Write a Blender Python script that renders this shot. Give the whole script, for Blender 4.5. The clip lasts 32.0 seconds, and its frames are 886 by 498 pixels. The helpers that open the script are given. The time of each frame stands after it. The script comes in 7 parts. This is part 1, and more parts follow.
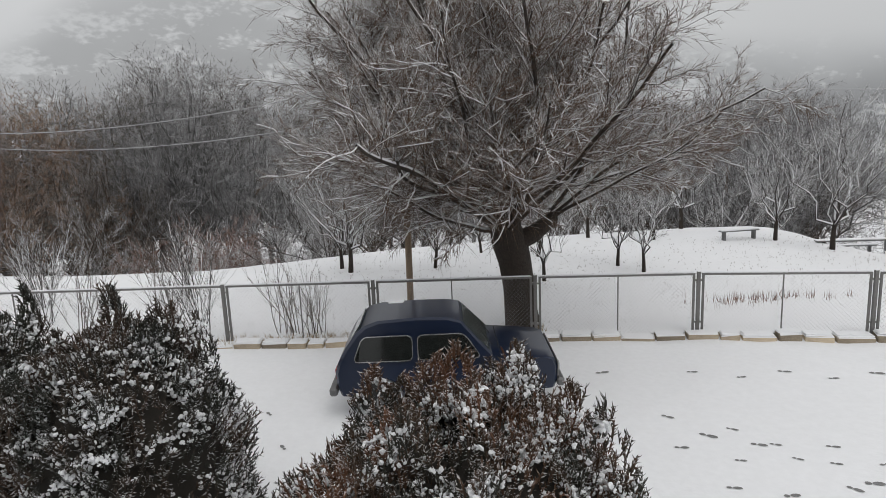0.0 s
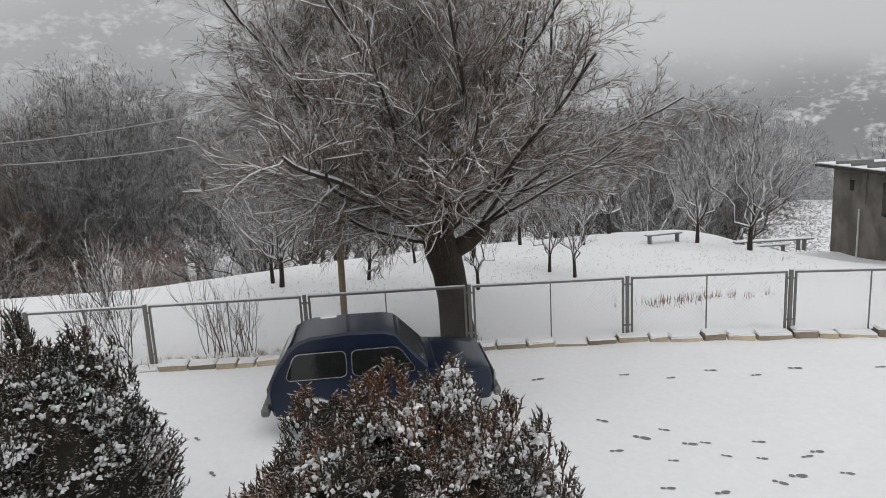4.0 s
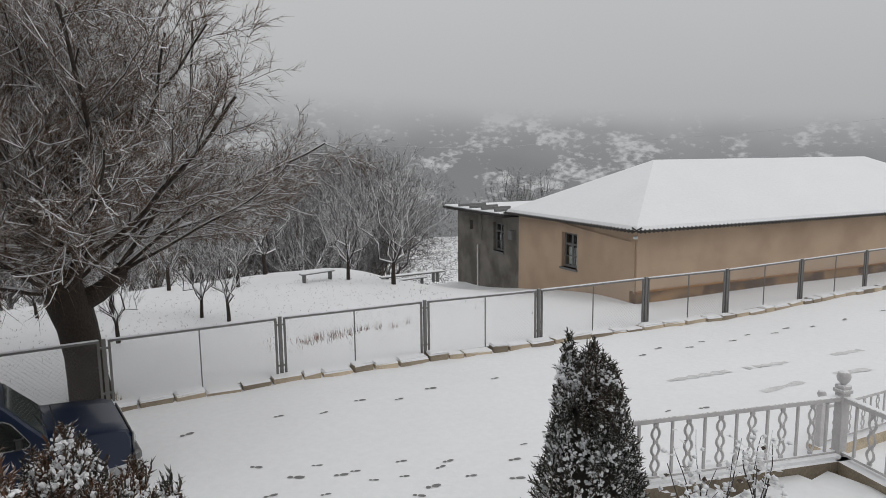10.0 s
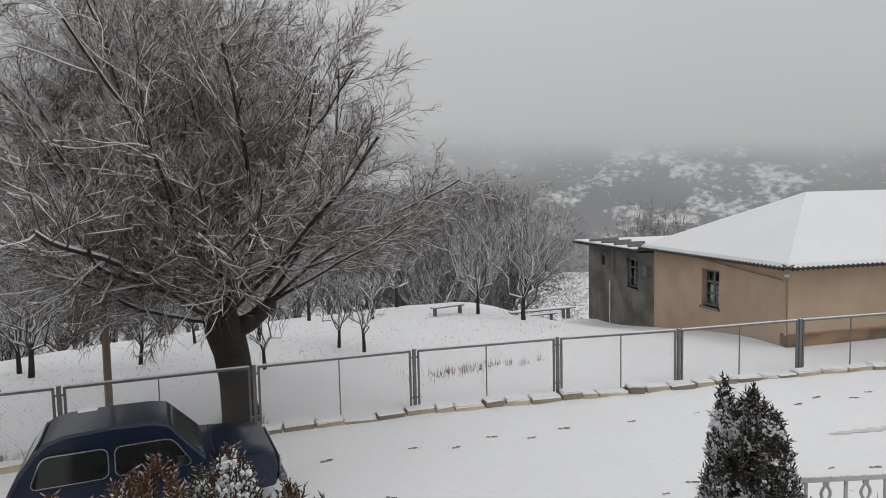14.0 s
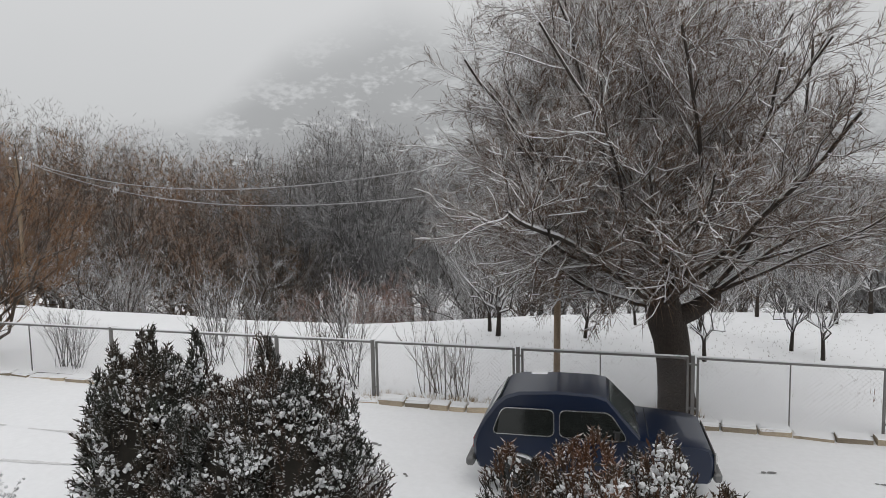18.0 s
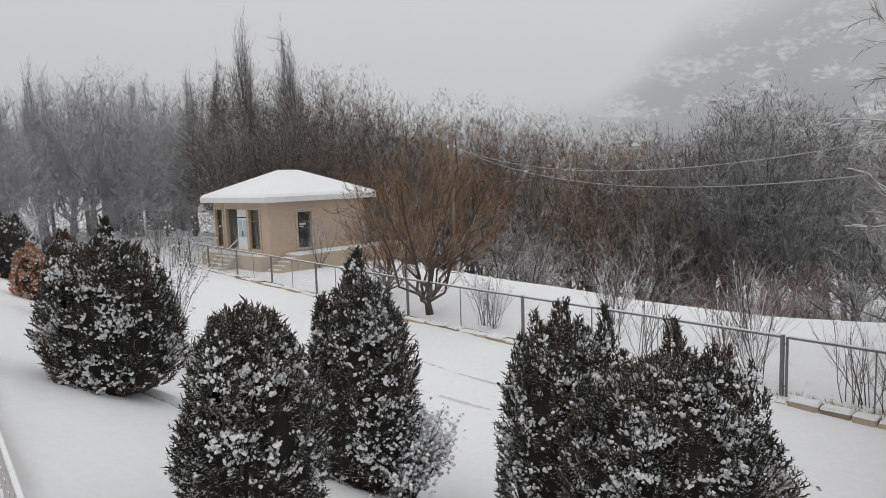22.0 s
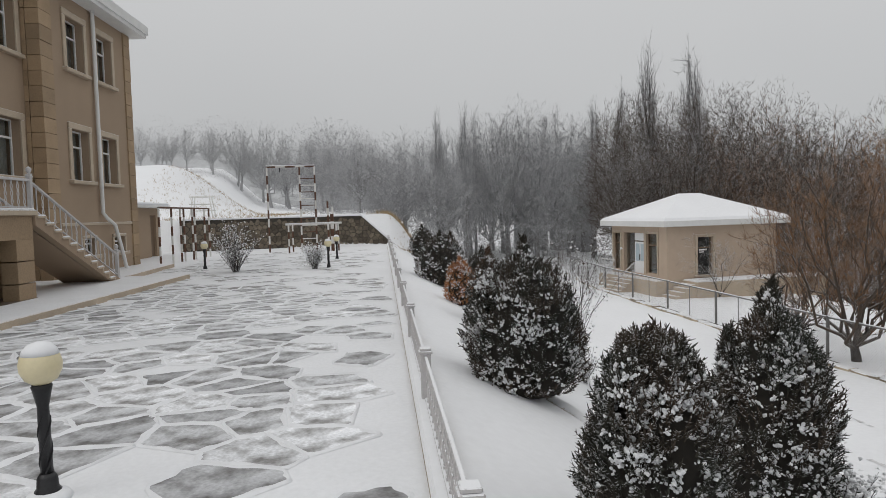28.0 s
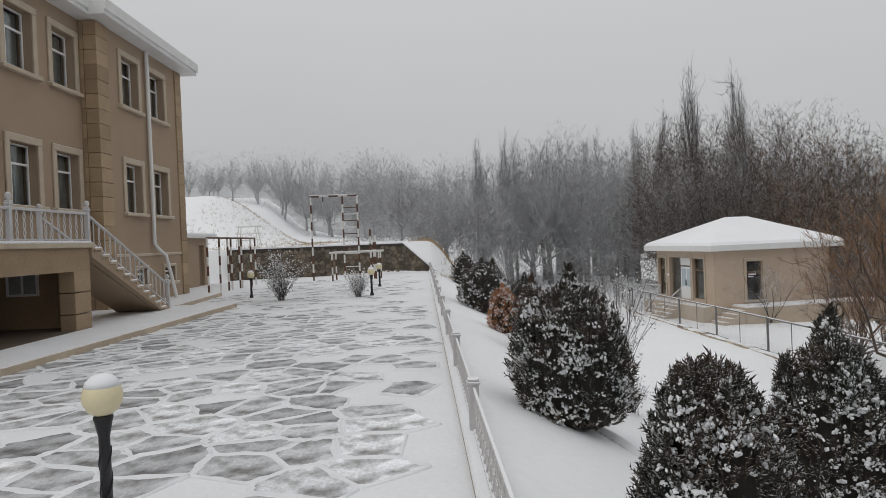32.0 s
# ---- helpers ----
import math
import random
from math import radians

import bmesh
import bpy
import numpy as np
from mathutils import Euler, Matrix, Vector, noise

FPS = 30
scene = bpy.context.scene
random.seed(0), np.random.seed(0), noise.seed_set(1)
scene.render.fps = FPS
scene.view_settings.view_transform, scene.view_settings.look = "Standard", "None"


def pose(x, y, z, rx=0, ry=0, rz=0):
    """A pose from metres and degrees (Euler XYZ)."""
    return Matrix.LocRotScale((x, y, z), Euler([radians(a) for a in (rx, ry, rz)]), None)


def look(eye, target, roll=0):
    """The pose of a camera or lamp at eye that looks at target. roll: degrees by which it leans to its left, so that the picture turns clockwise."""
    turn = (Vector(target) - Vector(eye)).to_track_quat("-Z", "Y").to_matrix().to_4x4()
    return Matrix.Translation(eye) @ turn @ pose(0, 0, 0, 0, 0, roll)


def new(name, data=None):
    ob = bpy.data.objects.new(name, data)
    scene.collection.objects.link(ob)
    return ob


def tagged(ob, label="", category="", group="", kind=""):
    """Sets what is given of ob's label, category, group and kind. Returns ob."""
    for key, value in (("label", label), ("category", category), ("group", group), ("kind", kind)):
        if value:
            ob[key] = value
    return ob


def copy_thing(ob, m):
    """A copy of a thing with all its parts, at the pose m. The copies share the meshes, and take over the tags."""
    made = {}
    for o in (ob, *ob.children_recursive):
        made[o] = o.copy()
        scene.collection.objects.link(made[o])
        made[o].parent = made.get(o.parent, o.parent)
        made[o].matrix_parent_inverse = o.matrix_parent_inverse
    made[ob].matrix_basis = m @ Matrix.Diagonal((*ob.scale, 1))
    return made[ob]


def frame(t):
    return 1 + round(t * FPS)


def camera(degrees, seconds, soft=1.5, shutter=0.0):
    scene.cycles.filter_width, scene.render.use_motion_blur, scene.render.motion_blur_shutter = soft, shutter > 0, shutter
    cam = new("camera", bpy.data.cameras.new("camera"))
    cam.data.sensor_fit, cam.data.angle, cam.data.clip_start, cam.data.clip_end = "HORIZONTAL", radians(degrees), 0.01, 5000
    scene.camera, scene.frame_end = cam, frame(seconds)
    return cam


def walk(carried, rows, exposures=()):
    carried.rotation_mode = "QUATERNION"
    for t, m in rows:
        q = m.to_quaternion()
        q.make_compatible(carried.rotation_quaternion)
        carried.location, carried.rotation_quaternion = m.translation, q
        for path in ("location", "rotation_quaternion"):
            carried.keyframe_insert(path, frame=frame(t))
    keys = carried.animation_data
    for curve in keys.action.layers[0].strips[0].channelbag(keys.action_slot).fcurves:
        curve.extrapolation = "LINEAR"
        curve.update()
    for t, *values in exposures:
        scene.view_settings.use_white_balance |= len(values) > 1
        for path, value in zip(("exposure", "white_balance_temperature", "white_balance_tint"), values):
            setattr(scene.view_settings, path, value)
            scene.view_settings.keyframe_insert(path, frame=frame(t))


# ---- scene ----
cam = camera(67.06, 32.0, soft=0.8)
PATH = [
    (0.0, pose(-0.047, 0.062, 2.961, 78.95, 2.47, -0.39)),
    (0.5, pose(-0.059, 0.080, 2.949, 78.79, 2.73, -0.27)),
    (1.0, pose(-0.069, 0.092, 2.941, 79.18, 2.64, -1.10)),
    (1.5, pose(-0.071, 0.102, 2.939, 79.56, 2.52, -2.80)),
    (2.0, pose(-0.067, 0.107, 2.942, 79.77, 2.37, -4.39)),
    (2.5, pose(-0.055, 0.121, 2.947, 79.93, 2.66, -5.36)),
    (4.5, pose(-0.002, 0.183, 2.979, 78.84, 3.10, -6.94)),
    (5.0, pose(0.003, 0.178, 2.980, 77.52, 2.57, -9.10)),
    (5.5, pose(-0.005, 0.147, 2.991, 77.59, 2.32, -12.05)),
    (6.0, pose(0.003, 0.150, 2.977, 78.17, 1.66, -15.85)),
    (6.5, pose(0.030, 0.165, 2.964, 78.14, 1.66, -18.63)),
    (7.0, pose(0.048, 0.146, 2.959, 78.77, 1.26, -22.47)),
    (7.5, pose(0.069, 0.118, 2.971, 79.34, 0.85, -25.36)),
    (8.0, pose(0.102, 0.113, 2.981, 79.84, 0.73, -28.19)),
    (8.5, pose(0.121, 0.098, 2.978, 80.44, 0.14, -30.15)),
    (9.0, pose(0.142, 0.088, 2.988, 80.67, 0.36, -31.70)),
    (9.5, pose(0.162, 0.072, 2.991, 81.43, 0.76, -33.11)),
    (10.0, pose(0.181, 0.070, 3.002, 81.97, 0.59, -34.64)),
    (10.5, pose(0.195, 0.091, 2.996, 82.22, 0.67, -35.12)),
    (11.0, pose(0.197, 0.097, 2.987, 82.28, 0.84, -35.33)),
    (11.5, pose(0.200, 0.092, 2.994, 82.62, 0.88, -35.73)),
    (12.0, pose(0.193, 0.093, 2.999, 82.98, 1.09, -34.97)),
    (12.5, pose(0.171, 0.107, 3.006, 83.53, 1.34, -32.28)),
    (13.0, pose(0.142, 0.125, 3.015, 83.94, 1.39, -29.98)),
    (13.5, pose(0.102, 0.135, 3.021, 84.66, 1.25, -28.28)),
    (14.0, pose(0.055, 0.137, 3.017, 85.11, 1.30, -23.88)),
    (14.5, pose(0.008, 0.134, 3.026, 85.21, 1.01, -18.99)),
    (15.0, pose(-0.037, 0.123, 3.036, 85.35, 1.02, -14.54)),
    (15.5, pose(-0.059, 0.129, 3.034, 85.31, 1.32, -9.50)),
    (17.5, pose(0.048, 0.201, 3.031, 84.91, 1.16, 7.45)),
    (18.0, pose(0.026, 0.199, 3.028, 84.63, 1.11, 13.00)),
    (18.5, pose(0.012, 0.183, 3.013, 84.54, 0.58, 18.21)),
    (19.0, pose(-0.009, 0.179, 3.011, 84.29, 0.52, 22.56)),
    (19.5, pose(-0.032, 0.160, 3.014, 84.86, 0.89, 26.60)),
    (20.0, pose(-0.061, 0.128, 3.023, 85.24, 0.93, 31.25)),
    (20.5, pose(-0.084, 0.076, 3.025, 85.36, 0.76, 35.70)),
    (21.0, pose(-0.045, -0.013, 3.034, 84.78, 1.33, 39.19)),
    (21.5, pose(-0.049, -0.055, 3.053, 84.17, 1.33, 42.62)),
    (22.0, pose(-0.052, -0.079, 3.063, 83.83, 1.81, 45.78)),
    (22.5, pose(-0.037, -0.108, 3.072, 84.14, 1.99, 49.49)),
    (23.0, pose(0.014, -0.145, 3.081, 84.16, 2.19, 51.71)),
    (23.5, pose(0.047, -0.189, 3.084, 84.22, 2.00, 54.52)),
    (24.0, pose(0.059, -0.223, 3.085, 84.12, 1.70, 57.51)),
    (24.5, pose(0.044, -0.223, 3.097, 84.47, 1.85, 59.90)),
    (25.0, pose(0.014, -0.213, 3.116, 84.80, 1.73, 63.17)),
    (25.5, pose(-0.026, -0.199, 3.120, 85.19, 1.41, 65.86)),
    (27.5, pose(-0.091, -0.174, 3.032, 86.53, 1.03, 75.67)),
    (28.0, pose(-0.071, -0.199, 3.039, 86.93, 1.68, 78.78)),
    (28.5, pose(-0.049, -0.224, 3.056, 87.40, 2.03, 81.75)),
    (29.0, pose(-0.027, -0.236, 3.075, 89.09, 1.86, 82.59)),
    (29.5, pose(-0.008, -0.266, 3.085, 91.04, 2.34, 84.61)),
    (30.0, pose(-0.003, -0.291, 3.096, 91.36, 3.05, 86.65)),
    (30.5, pose(-0.003, -0.291, 3.093, 90.68, 2.54, 86.91)),
    (31.0, pose(-0.021, -0.266, 3.095, 90.10, 2.26, 85.39)),
    (31.5, pose(-0.036, -0.258, 3.080, 89.54, 2.33, 83.85)),
    (32.0, pose(-0.059, -0.259, 3.081, 89.30, 2.34, 82.24)),
]
walk(cam, PATH, exposures=[(0.0, 0.0), (2.5, 0.0), (6.0, -0.08), (9.0, -0.20), (11.5, -0.28), (13.5, -0.25), (15.5, -0.10), (19.0, 0.03), (22.0, -0.05), (25.0, -0.13), (28.0, -0.17), (32.0, -0.20)])

# ---- light: overcast winter sky with falling mist ----
world = bpy.data.worlds.new("overcast")
scene.world = world
world.use_nodes = True
wn, wl = world.node_tree.nodes, world.node_tree.links
wn.clear()
w_out = wn.new("ShaderNodeOutputWorld")
w_bg = wn.new("ShaderNodeBackground")
w_sky = wn.new("ShaderNodeTexSky")
w_sky.sky_type = "NISHITA"
w_sky.sun_disc = False
w_sky.sun_elevation, w_sky.sun_rotation = radians(38), radians(150)
w_sat = wn.new("ShaderNodeHueSaturation")
w_sat.inputs["Saturation"].default_value = 0.12
w_sat.inputs["Value"].default_value = 0.10
w_mix = wn.new("ShaderNodeMix")
w_mix.data_type = "RGBA"
w_mix.inputs[0].default_value = 0.85
w_tc = wn.new("ShaderNodeTexCoord")
w_sep = wn.new("ShaderNodeSeparateXYZ")
w_noise = wn.new("ShaderNodeTexNoise")
w_noise.inputs["Scale"].default_value = 2.2
w_noise.inputs["Detail"].default_value = 4
w_add = wn.new("ShaderNodeMath")
w_add.operation = "MULTIPLY_ADD"
w_add.inputs[1].default_value = 0.10
w_ramp = wn.new("ShaderNodeValToRGB")
for pos, col in ((0.0, (0.44, 0.45, 0.46)), (0.12, (0.47, 0.48, 0.49)), (0.45, (0.56, 0.57, 0.575)), (1.0, (1.12, 1.12, 1.12))):
    el = w_ramp.color_ramp.elements[0] if pos == 0.0 else (w_ramp.color_ramp.elements[1] if pos == 1.0 else w_ramp.color_ramp.elements.new(pos))
    el.position, el.color = pos, (*col, 1)
wl.new(w_tc.outputs["Generated"], w_sep.inputs[0])
wl.new(w_tc.outputs["Generated"], w_noise.inputs["Vector"])
wl.new(w_noise.outputs["Fac"], w_add.inputs[0])
wl.new(w_sep.outputs["Z"], w_add.inputs[2])
wl.new(w_add.outputs[0], w_ramp.inputs[0])
wl.new(w_sky.outputs[0], w_sat.inputs["Color"])
wl.new(w_sat.outputs[0], w_mix.inputs[6])
wl.new(w_ramp.outputs[0], w_mix.inputs[7])
wl.new(w_mix.outputs[2], w_bg.inputs["Color"])
w_bg.inputs["Strength"].default_value = 1.0
wl.new(w_bg.outputs[0], w_out.inputs["Surface"])

sun = new("sun", bpy.data.lights.new("sun", "SUN"))
sun.data.energy, sun.data.angle, sun.data.color = 0.5, radians(25), (1.0, 0.97, 0.93)
sun.matrix_world = look((10, -20, 30), (0, 0, 0))

# ---- materials ----
def mat(name, base, rough=0.8, metal=0.0, vary=0.25, scale=3.0, fine=40.0, bump=0.2, bump_dist=0.01, snow=0.0, snow_edge=0.55, coat=0.0, island=0.0, second=None, mix_scale=1.5):
    """Two scales of variation on a base colour, fine relief, and snow lying on faces that look up."""
    m = bpy.data.materials.new(name)
    m.use_nodes = True
    n, l = m.node_tree.nodes, m.node_tree.links
    b = n["Principled BSDF"]
    b.inputs["Roughness"].default_value, b.inputs["Metallic"].default_value = rough, metal
    if coat:
        b.inputs["Coat Weight"].default_value, b.inputs["Coat Roughness"].default_value = coat, 0.08
    tc = n.new("ShaderNodeTexCoord")
    big, small = n.new("ShaderNodeTexNoise"), n.new("ShaderNodeTexNoise")
    big.inputs["Scale"].default_value, small.inputs["Scale"].default_value = scale, fine
    big.inputs["Detail"].default_value, small.inputs["Detail"].default_value = 5, 3
    l.new(tc.outputs["Object"], big.inputs["Vector"])
    l.new(tc.outputs["Object"], small.inputs["Vector"])
    add = n.new("ShaderNodeMath")
    add.operation = "ADD"
    l.new(big.outputs["Fac"], add.inputs[0])
    l.new(small.outputs["Fac"], add.inputs[1])
    val = n.new("ShaderNodeMapRange")
    val.inputs["From Min"].default_value, val.inputs["From Max"].default_value = 0.6, 1.4
    val.inputs["To Min"].default_value, val.inputs["To Max"].default_value = 1 - vary, 1 + vary
    l.new(add.outputs[0], val.inputs["Value"])
    fac = val.outputs[0]
    if island:
        info = n.new("ShaderNodeObjectInfo")
        rnd = n.new("ShaderNodeMapRange")
        rnd.inputs["To Min"].default_value, rnd.inputs["To Max"].default_value = 1 - island, 1 + island
        l.new(info.outputs["Random"], rnd.inputs["Value"])
        mul = n.new("ShaderNodeMath")
        mul.operation = "MULTIPLY"
        l.new(fac, mul.inputs[0])
        l.new(rnd.outputs[0], mul.inputs[1])
        fac = mul.outputs[0]
    col = n.new("ShaderNodeMix")
    col.data_type, col.blend_type = "RGBA", "MULTIPLY"
    col.inputs[0].default_value = 1.0
    if second:
        two = n.new("ShaderNodeMix")
        two.data_type = "RGBA"
        two.inputs[6].default_value, two.inputs[7].default_value = (*base, 1), (*second, 1)
        patch = n.new("ShaderNodeTexNoise")
        patch.inputs["Scale"].default_value, patch.inputs["Detail"].default_value = mix_scale, 6
        l.new(tc.outputs["Object"], patch.inputs["Vector"])
        pr = n.new("ShaderNodeMapRange")
        pr.inputs["From Min"].default_value, pr.inputs["From Max"].default_value = 0.42, 0.6
        l.new(patch.outputs["Fac"], pr.inputs["Value"])
        l.new(pr.outputs[0], two.inputs[0])
        l.new(two.outputs[2], col.inputs[6])
    else:
        col.inputs[6].default_value = (*base, 1)
    l.new(fac, col.inputs[7])
    out = col.outputs[2]
    if snow:
        geo = n.new("ShaderNodeNewGeometry")
        sep = n.new("ShaderNodeSeparateXYZ")
        l.new(geo.outputs["Normal"], sep.inputs[0])
        lay = n.new("ShaderNodeMath")
        lay.operation = "MULTIPLY_ADD"
        lay.inputs[1].default_value = 0.9
        l.new(small.outputs["Fac"], lay.inputs[0])
        l.new(sep.outputs["Z"], lay.inputs[2])
        sr = n.new("ShaderNodeMapRange")
        sr.inputs["From Min"].default_value, sr.inputs["From Max"].default_value = snow_edge + 0.40, snow_edge + 0.55
        sr.inputs["To Max"].default_value = snow
        l.new(lay.outputs[0], sr.inputs["Value"])
        sm = n.new("ShaderNodeMix")
        sm.data_type = "RGBA"
        sm.inputs[7].default_value = (0.80, 0.81, 0.83, 1)
        l.new(sr.outputs[0], sm.inputs[0])
        l.new(out, sm.inputs[6])
        out = sm.outputs[2]
    l.new(out, b.inputs["Base Color"])
    bp = n.new("ShaderNodeBump")
    bp.inputs["Strength"].default_value, bp.inputs["Distance"].default_value = bump, bump_dist
    l.new(small.outputs["Fac"], bp.inputs["Height"])
    l.new(bp.outputs[0], b.inputs["Normal"])
    return m


SNOW = mat("snow", (0.80, 0.81, 0.83), 0.75, vary=0.04, scale=0.35, fine=9, bump=0.25, bump_dist=0.03)

# ---- helpers for meshes ----
def part(name, bm, material, parent=None, label=""):
    me = bpy.data.meshes.new(name)
    bm.to_mesh(me)
    bm.free()
    me.materials.append(material)
    ob = new(name, me)
    if parent:
        ob.parent = parent
    if label:
        tagged(ob, label)
    return ob


def raw(name, verts, faces, material, parent=None, label="", smooth=False):
    me = bpy.data.meshes.new(name)
    me.from_pydata([tuple(v) for v in verts], [], [tuple(q) for q in faces])
    me.materials.append(material)
    if smooth:
        me.polygons.foreach_set("use_smooth", [True] * len(me.polygons))
    me.update()
    ob = new(name, me)
    if parent:
        ob.parent = parent
    if label:
        tagged(ob, label)
    return ob


def box(bm, x0, x1, y0, y1, z0, z1, bevel=0.0, m=None):
    geo = bmesh.ops.create_cube(bm, size=1.0)
    vs = geo["verts"]
    for v in vs:
        v.co = Vector(((x0 + x1) / 2 + v.co.x * (x1 - x0), (y0 + y1) / 2 + v.co.y * (y1 - y0), (z0 + z1) / 2 + v.co.z * (z1 - z0)))
    if m is not None:
        bmesh.ops.transform(bm, matrix=m, verts=vs)
    if bevel:
        es = list({e for v in vs for e in v.link_edges})
        bmesh.ops.bevel(bm, geom=es, offset=bevel, segments=1, affect="EDGES")


def boxes(*specs, bevel=0.0):
    bm = bmesh.new()
    for s in specs:
        box(bm, *s, bevel=bevel)
    return bm


def smooth01(a, b, x):
    t = min(1.0, max(0.0, (x - a) / (b - a)))
    return t * t * (3 - 2 * t)


# terrace frame: s runs along the terrace away from the viewer, n towards the road
U, NV = Vector((-0.9945, 0.1043, 0)), Vector((0.1043, 0.9945, 0))
EDGE = 0.19
ROAD = -1.6
ZT = 1.17


def sn(s, n, z=0.0):
    return U * s + NV * n + Vector((0, 0, z))


def to_sn(x, y):
    return -0.9945 * x + 0.1043 * y, 0.1043 * x + 0.9945 * y


FENCE_LINE = ((-50, 19.2), (-39, 16.6), (-35.2, 16.0), (-27.3, 15.35), (-16.8, 14.35), (-5, 13.7), (1.8, 13.3), (5, 13.0), (8.2, 12.5), (11.1, 11.85), (14.4, 11.3), (17.2, 10.75), (20.6, 10.4), (36, 8.9))


def fence_y(x):
    return float(np.interp(x, [p[0] for p in FENCE_LINE], [p[1] for p in FENCE_LINE]))


BED = ((4.42, 4.0), (6.98, 3.04), (5.95, 0.2), (3.4, 0.5))


def in_bed(x, y):
    """How far a place lies inside the raised bed beside the steps, in metres."""
    best = 9.0
    for (ax, ay), (bx, by) in zip(BED, BED[1:] + BED[:1]):
        dx, dy = bx - ax, by - ay
        best = min(best, ((y - ay) * dx - (x - ax) * dy) / -math.hypot(dx, dy))
    return best


def ground_z(x, y):
    s, n = to_sn(x, y)
    fy = fence_y(x)
    wave = 0.02 * math.sin(x * 0.7 + 1.3 * math.sin(y * 0.4)) + 0.015 * math.sin(y * 1.1 + x * 0.23)
    # bank from the terrace down to the road
    t = min(1.0, max(0.0, (n - EDGE - 0.06) / 5.9))
    z = ZT - 0.12 + (ROAD - ZT + 0.12) * (0.65 * t + 0.35 * smooth01(0, 1, t)) + wave * min(1.0, 3 * t) if n > EDGE else ZT - 0.30
    if x > 2.2:
        side = in_bed(x, y)
        if side > 0.0:
            z = -0.06 + 0.5 * wave
        elif x > 3.2:
            z = min(z, max(ROAD + wave, -0.10 - 1.1 * max(0.0, -side)))
        if x > 7.0 and y < 6:
            z = ROAD
    if y > fy - 0.35:
        d = y - fy
        z = ROAD + 0.06 + wave - 0.012 * max(0, d) - (0.06 * smooth01(-0.2, -0.35, d))
        if x > 12:
            z -= 1.15 * smooth01(3, 14, d) * smooth01(12, 17, x)
        rim = 8.3 + 0.5 * max(0.0, min(x + 8, 6)) + 0.3 * max(0.0, min(x + 2, 12)) + 0.05 * max(0.0, -x - 12)
        z -= 5.0 * smooth01(rim - 1.0, rim + 9, d) + 2.5 * smooth01(rim + 10, rim + 40, d)
        z -= 24.0 * smooth01(45, 150, d) * smooth01(5, 25, x)
    if s > 38:
        # upper yard behind the stone wall, and the hillside beyond
        up = ZT + 1.86 + 0.012 * (s - 40) + wave
        side = smooth01(EDGE + 2.6 - 0.02 * (s - 40), EDGE - 0.2, n)
        z = z + (up - z) * side * smooth01(WALL_S(n) + 0.15, WALL_S(n) + 0.55, s)
        z += 4.9 * smooth01(46, 64, s) * smooth01(-0.17 * s, -0.17 * s - 9.0, n)
        z += 5.0 * smooth01(85, 150, s) * smooth01(-12, -38, n)
    return z


def WALL_S(n):
    """How far along the terrace the stone wall stands."""
    return 42.95 + 0.14 * n


# ---- more materials ----
TERRACE_SNOW = mat("trodden snow", (0.74, 0.75, 0.77), 0.7, vary=0.06, scale=1.2, fine=18, bump=0.4, bump_dist=0.02)
PAVING = mat("wet paving stone", (0.185, 0.18, 0.175), 0.6, vary=0.32, scale=3.5, fine=34, bump=0.35, island=0.40, second=(0.60, 0.61, 0.63), mix_scale=3.0)
STEEL = mat("weathered steel", (0.17, 0.165, 0.16), 0.55, 0.3, vary=0.3, scale=4, fine=60, snow=0.95, snow_edge=0.72)
WIRE = mat("galvanised wire", (0.42, 0.42, 0.43), 0.5, 0.5, vary=0.2)
KERB = mat("limestone kerb", (0.36, 0.30, 0.22), 0.85, vary=0.35, scale=5, fine=45, bump=0.5, island=0.5, snow=0.95, snow_edge=0.36)
WHITE_METAL = mat("white painted metal", (0.50, 0.485, 0.485), 0.45, vary=0.12, scale=6, fine=50, snow=1.0, snow_edge=0.66)
RUBBLE = mat("rubble stone", (0.15, 0.125, 0.095), 0.9, vary=0.4, scale=6, fine=40, bump=0.6, island=0.45)
MORTAR = mat("dark mortar", (0.065, 0.058, 0.048), 0.95, vary=0.3, scale=4, fine=40, bump=0.5)
BLACK_IRON = mat("black cast iron", (0.018, 0.018, 0.020), 0.4, 0.2, vary=0.3, scale=8, fine=60)
DRY_GRASS = mat("dry grass", (0.33, 0.24, 0.13), 0.9, vary=0.35, scale=2, fine=20, snow=0.7, snow_edge=0.5)
PRINT = mat("wet asphalt print", (0.17, 0.17, 0.17), 0.5, vary=0.4, scale=6, fine=50)

# ---- ground: one sheet to the horizon ----
xs = np.unique(np.round(np.concatenate([np.arange(-90, -46, 2.0), np.arange(-46, -14, 0.6), np.arange(-14, 12, 0.3), np.arange(12, 44, 0.8), np.arange(44, 100, 4), [-600, -400, -300, -240, -190, -150, -120, -105, 130, 180, 260, 400, 600]]), 3))
ys = np.unique(np.round(np.concatenate([np.arange(-60, -14, 3.0), np.arange(-14, 0, 0.8), np.arange(0, 17, 0.25), np.arange(17, 44, 0.7), np.arange(44, 110, 4), [-400, -200, -100, 140, 190, 260, 350, 600]]), 3))
WX = len(xs)
gv = [(x, y, ground_z(float(x), float(y))) for y in ys for x in xs]
gf = [(j * WX + i, j * WX + i + 1, j * WX + i + 1 + WX, j * WX + i + WX) for j in range(len(ys) - 1) for i in range(WX - 1)]
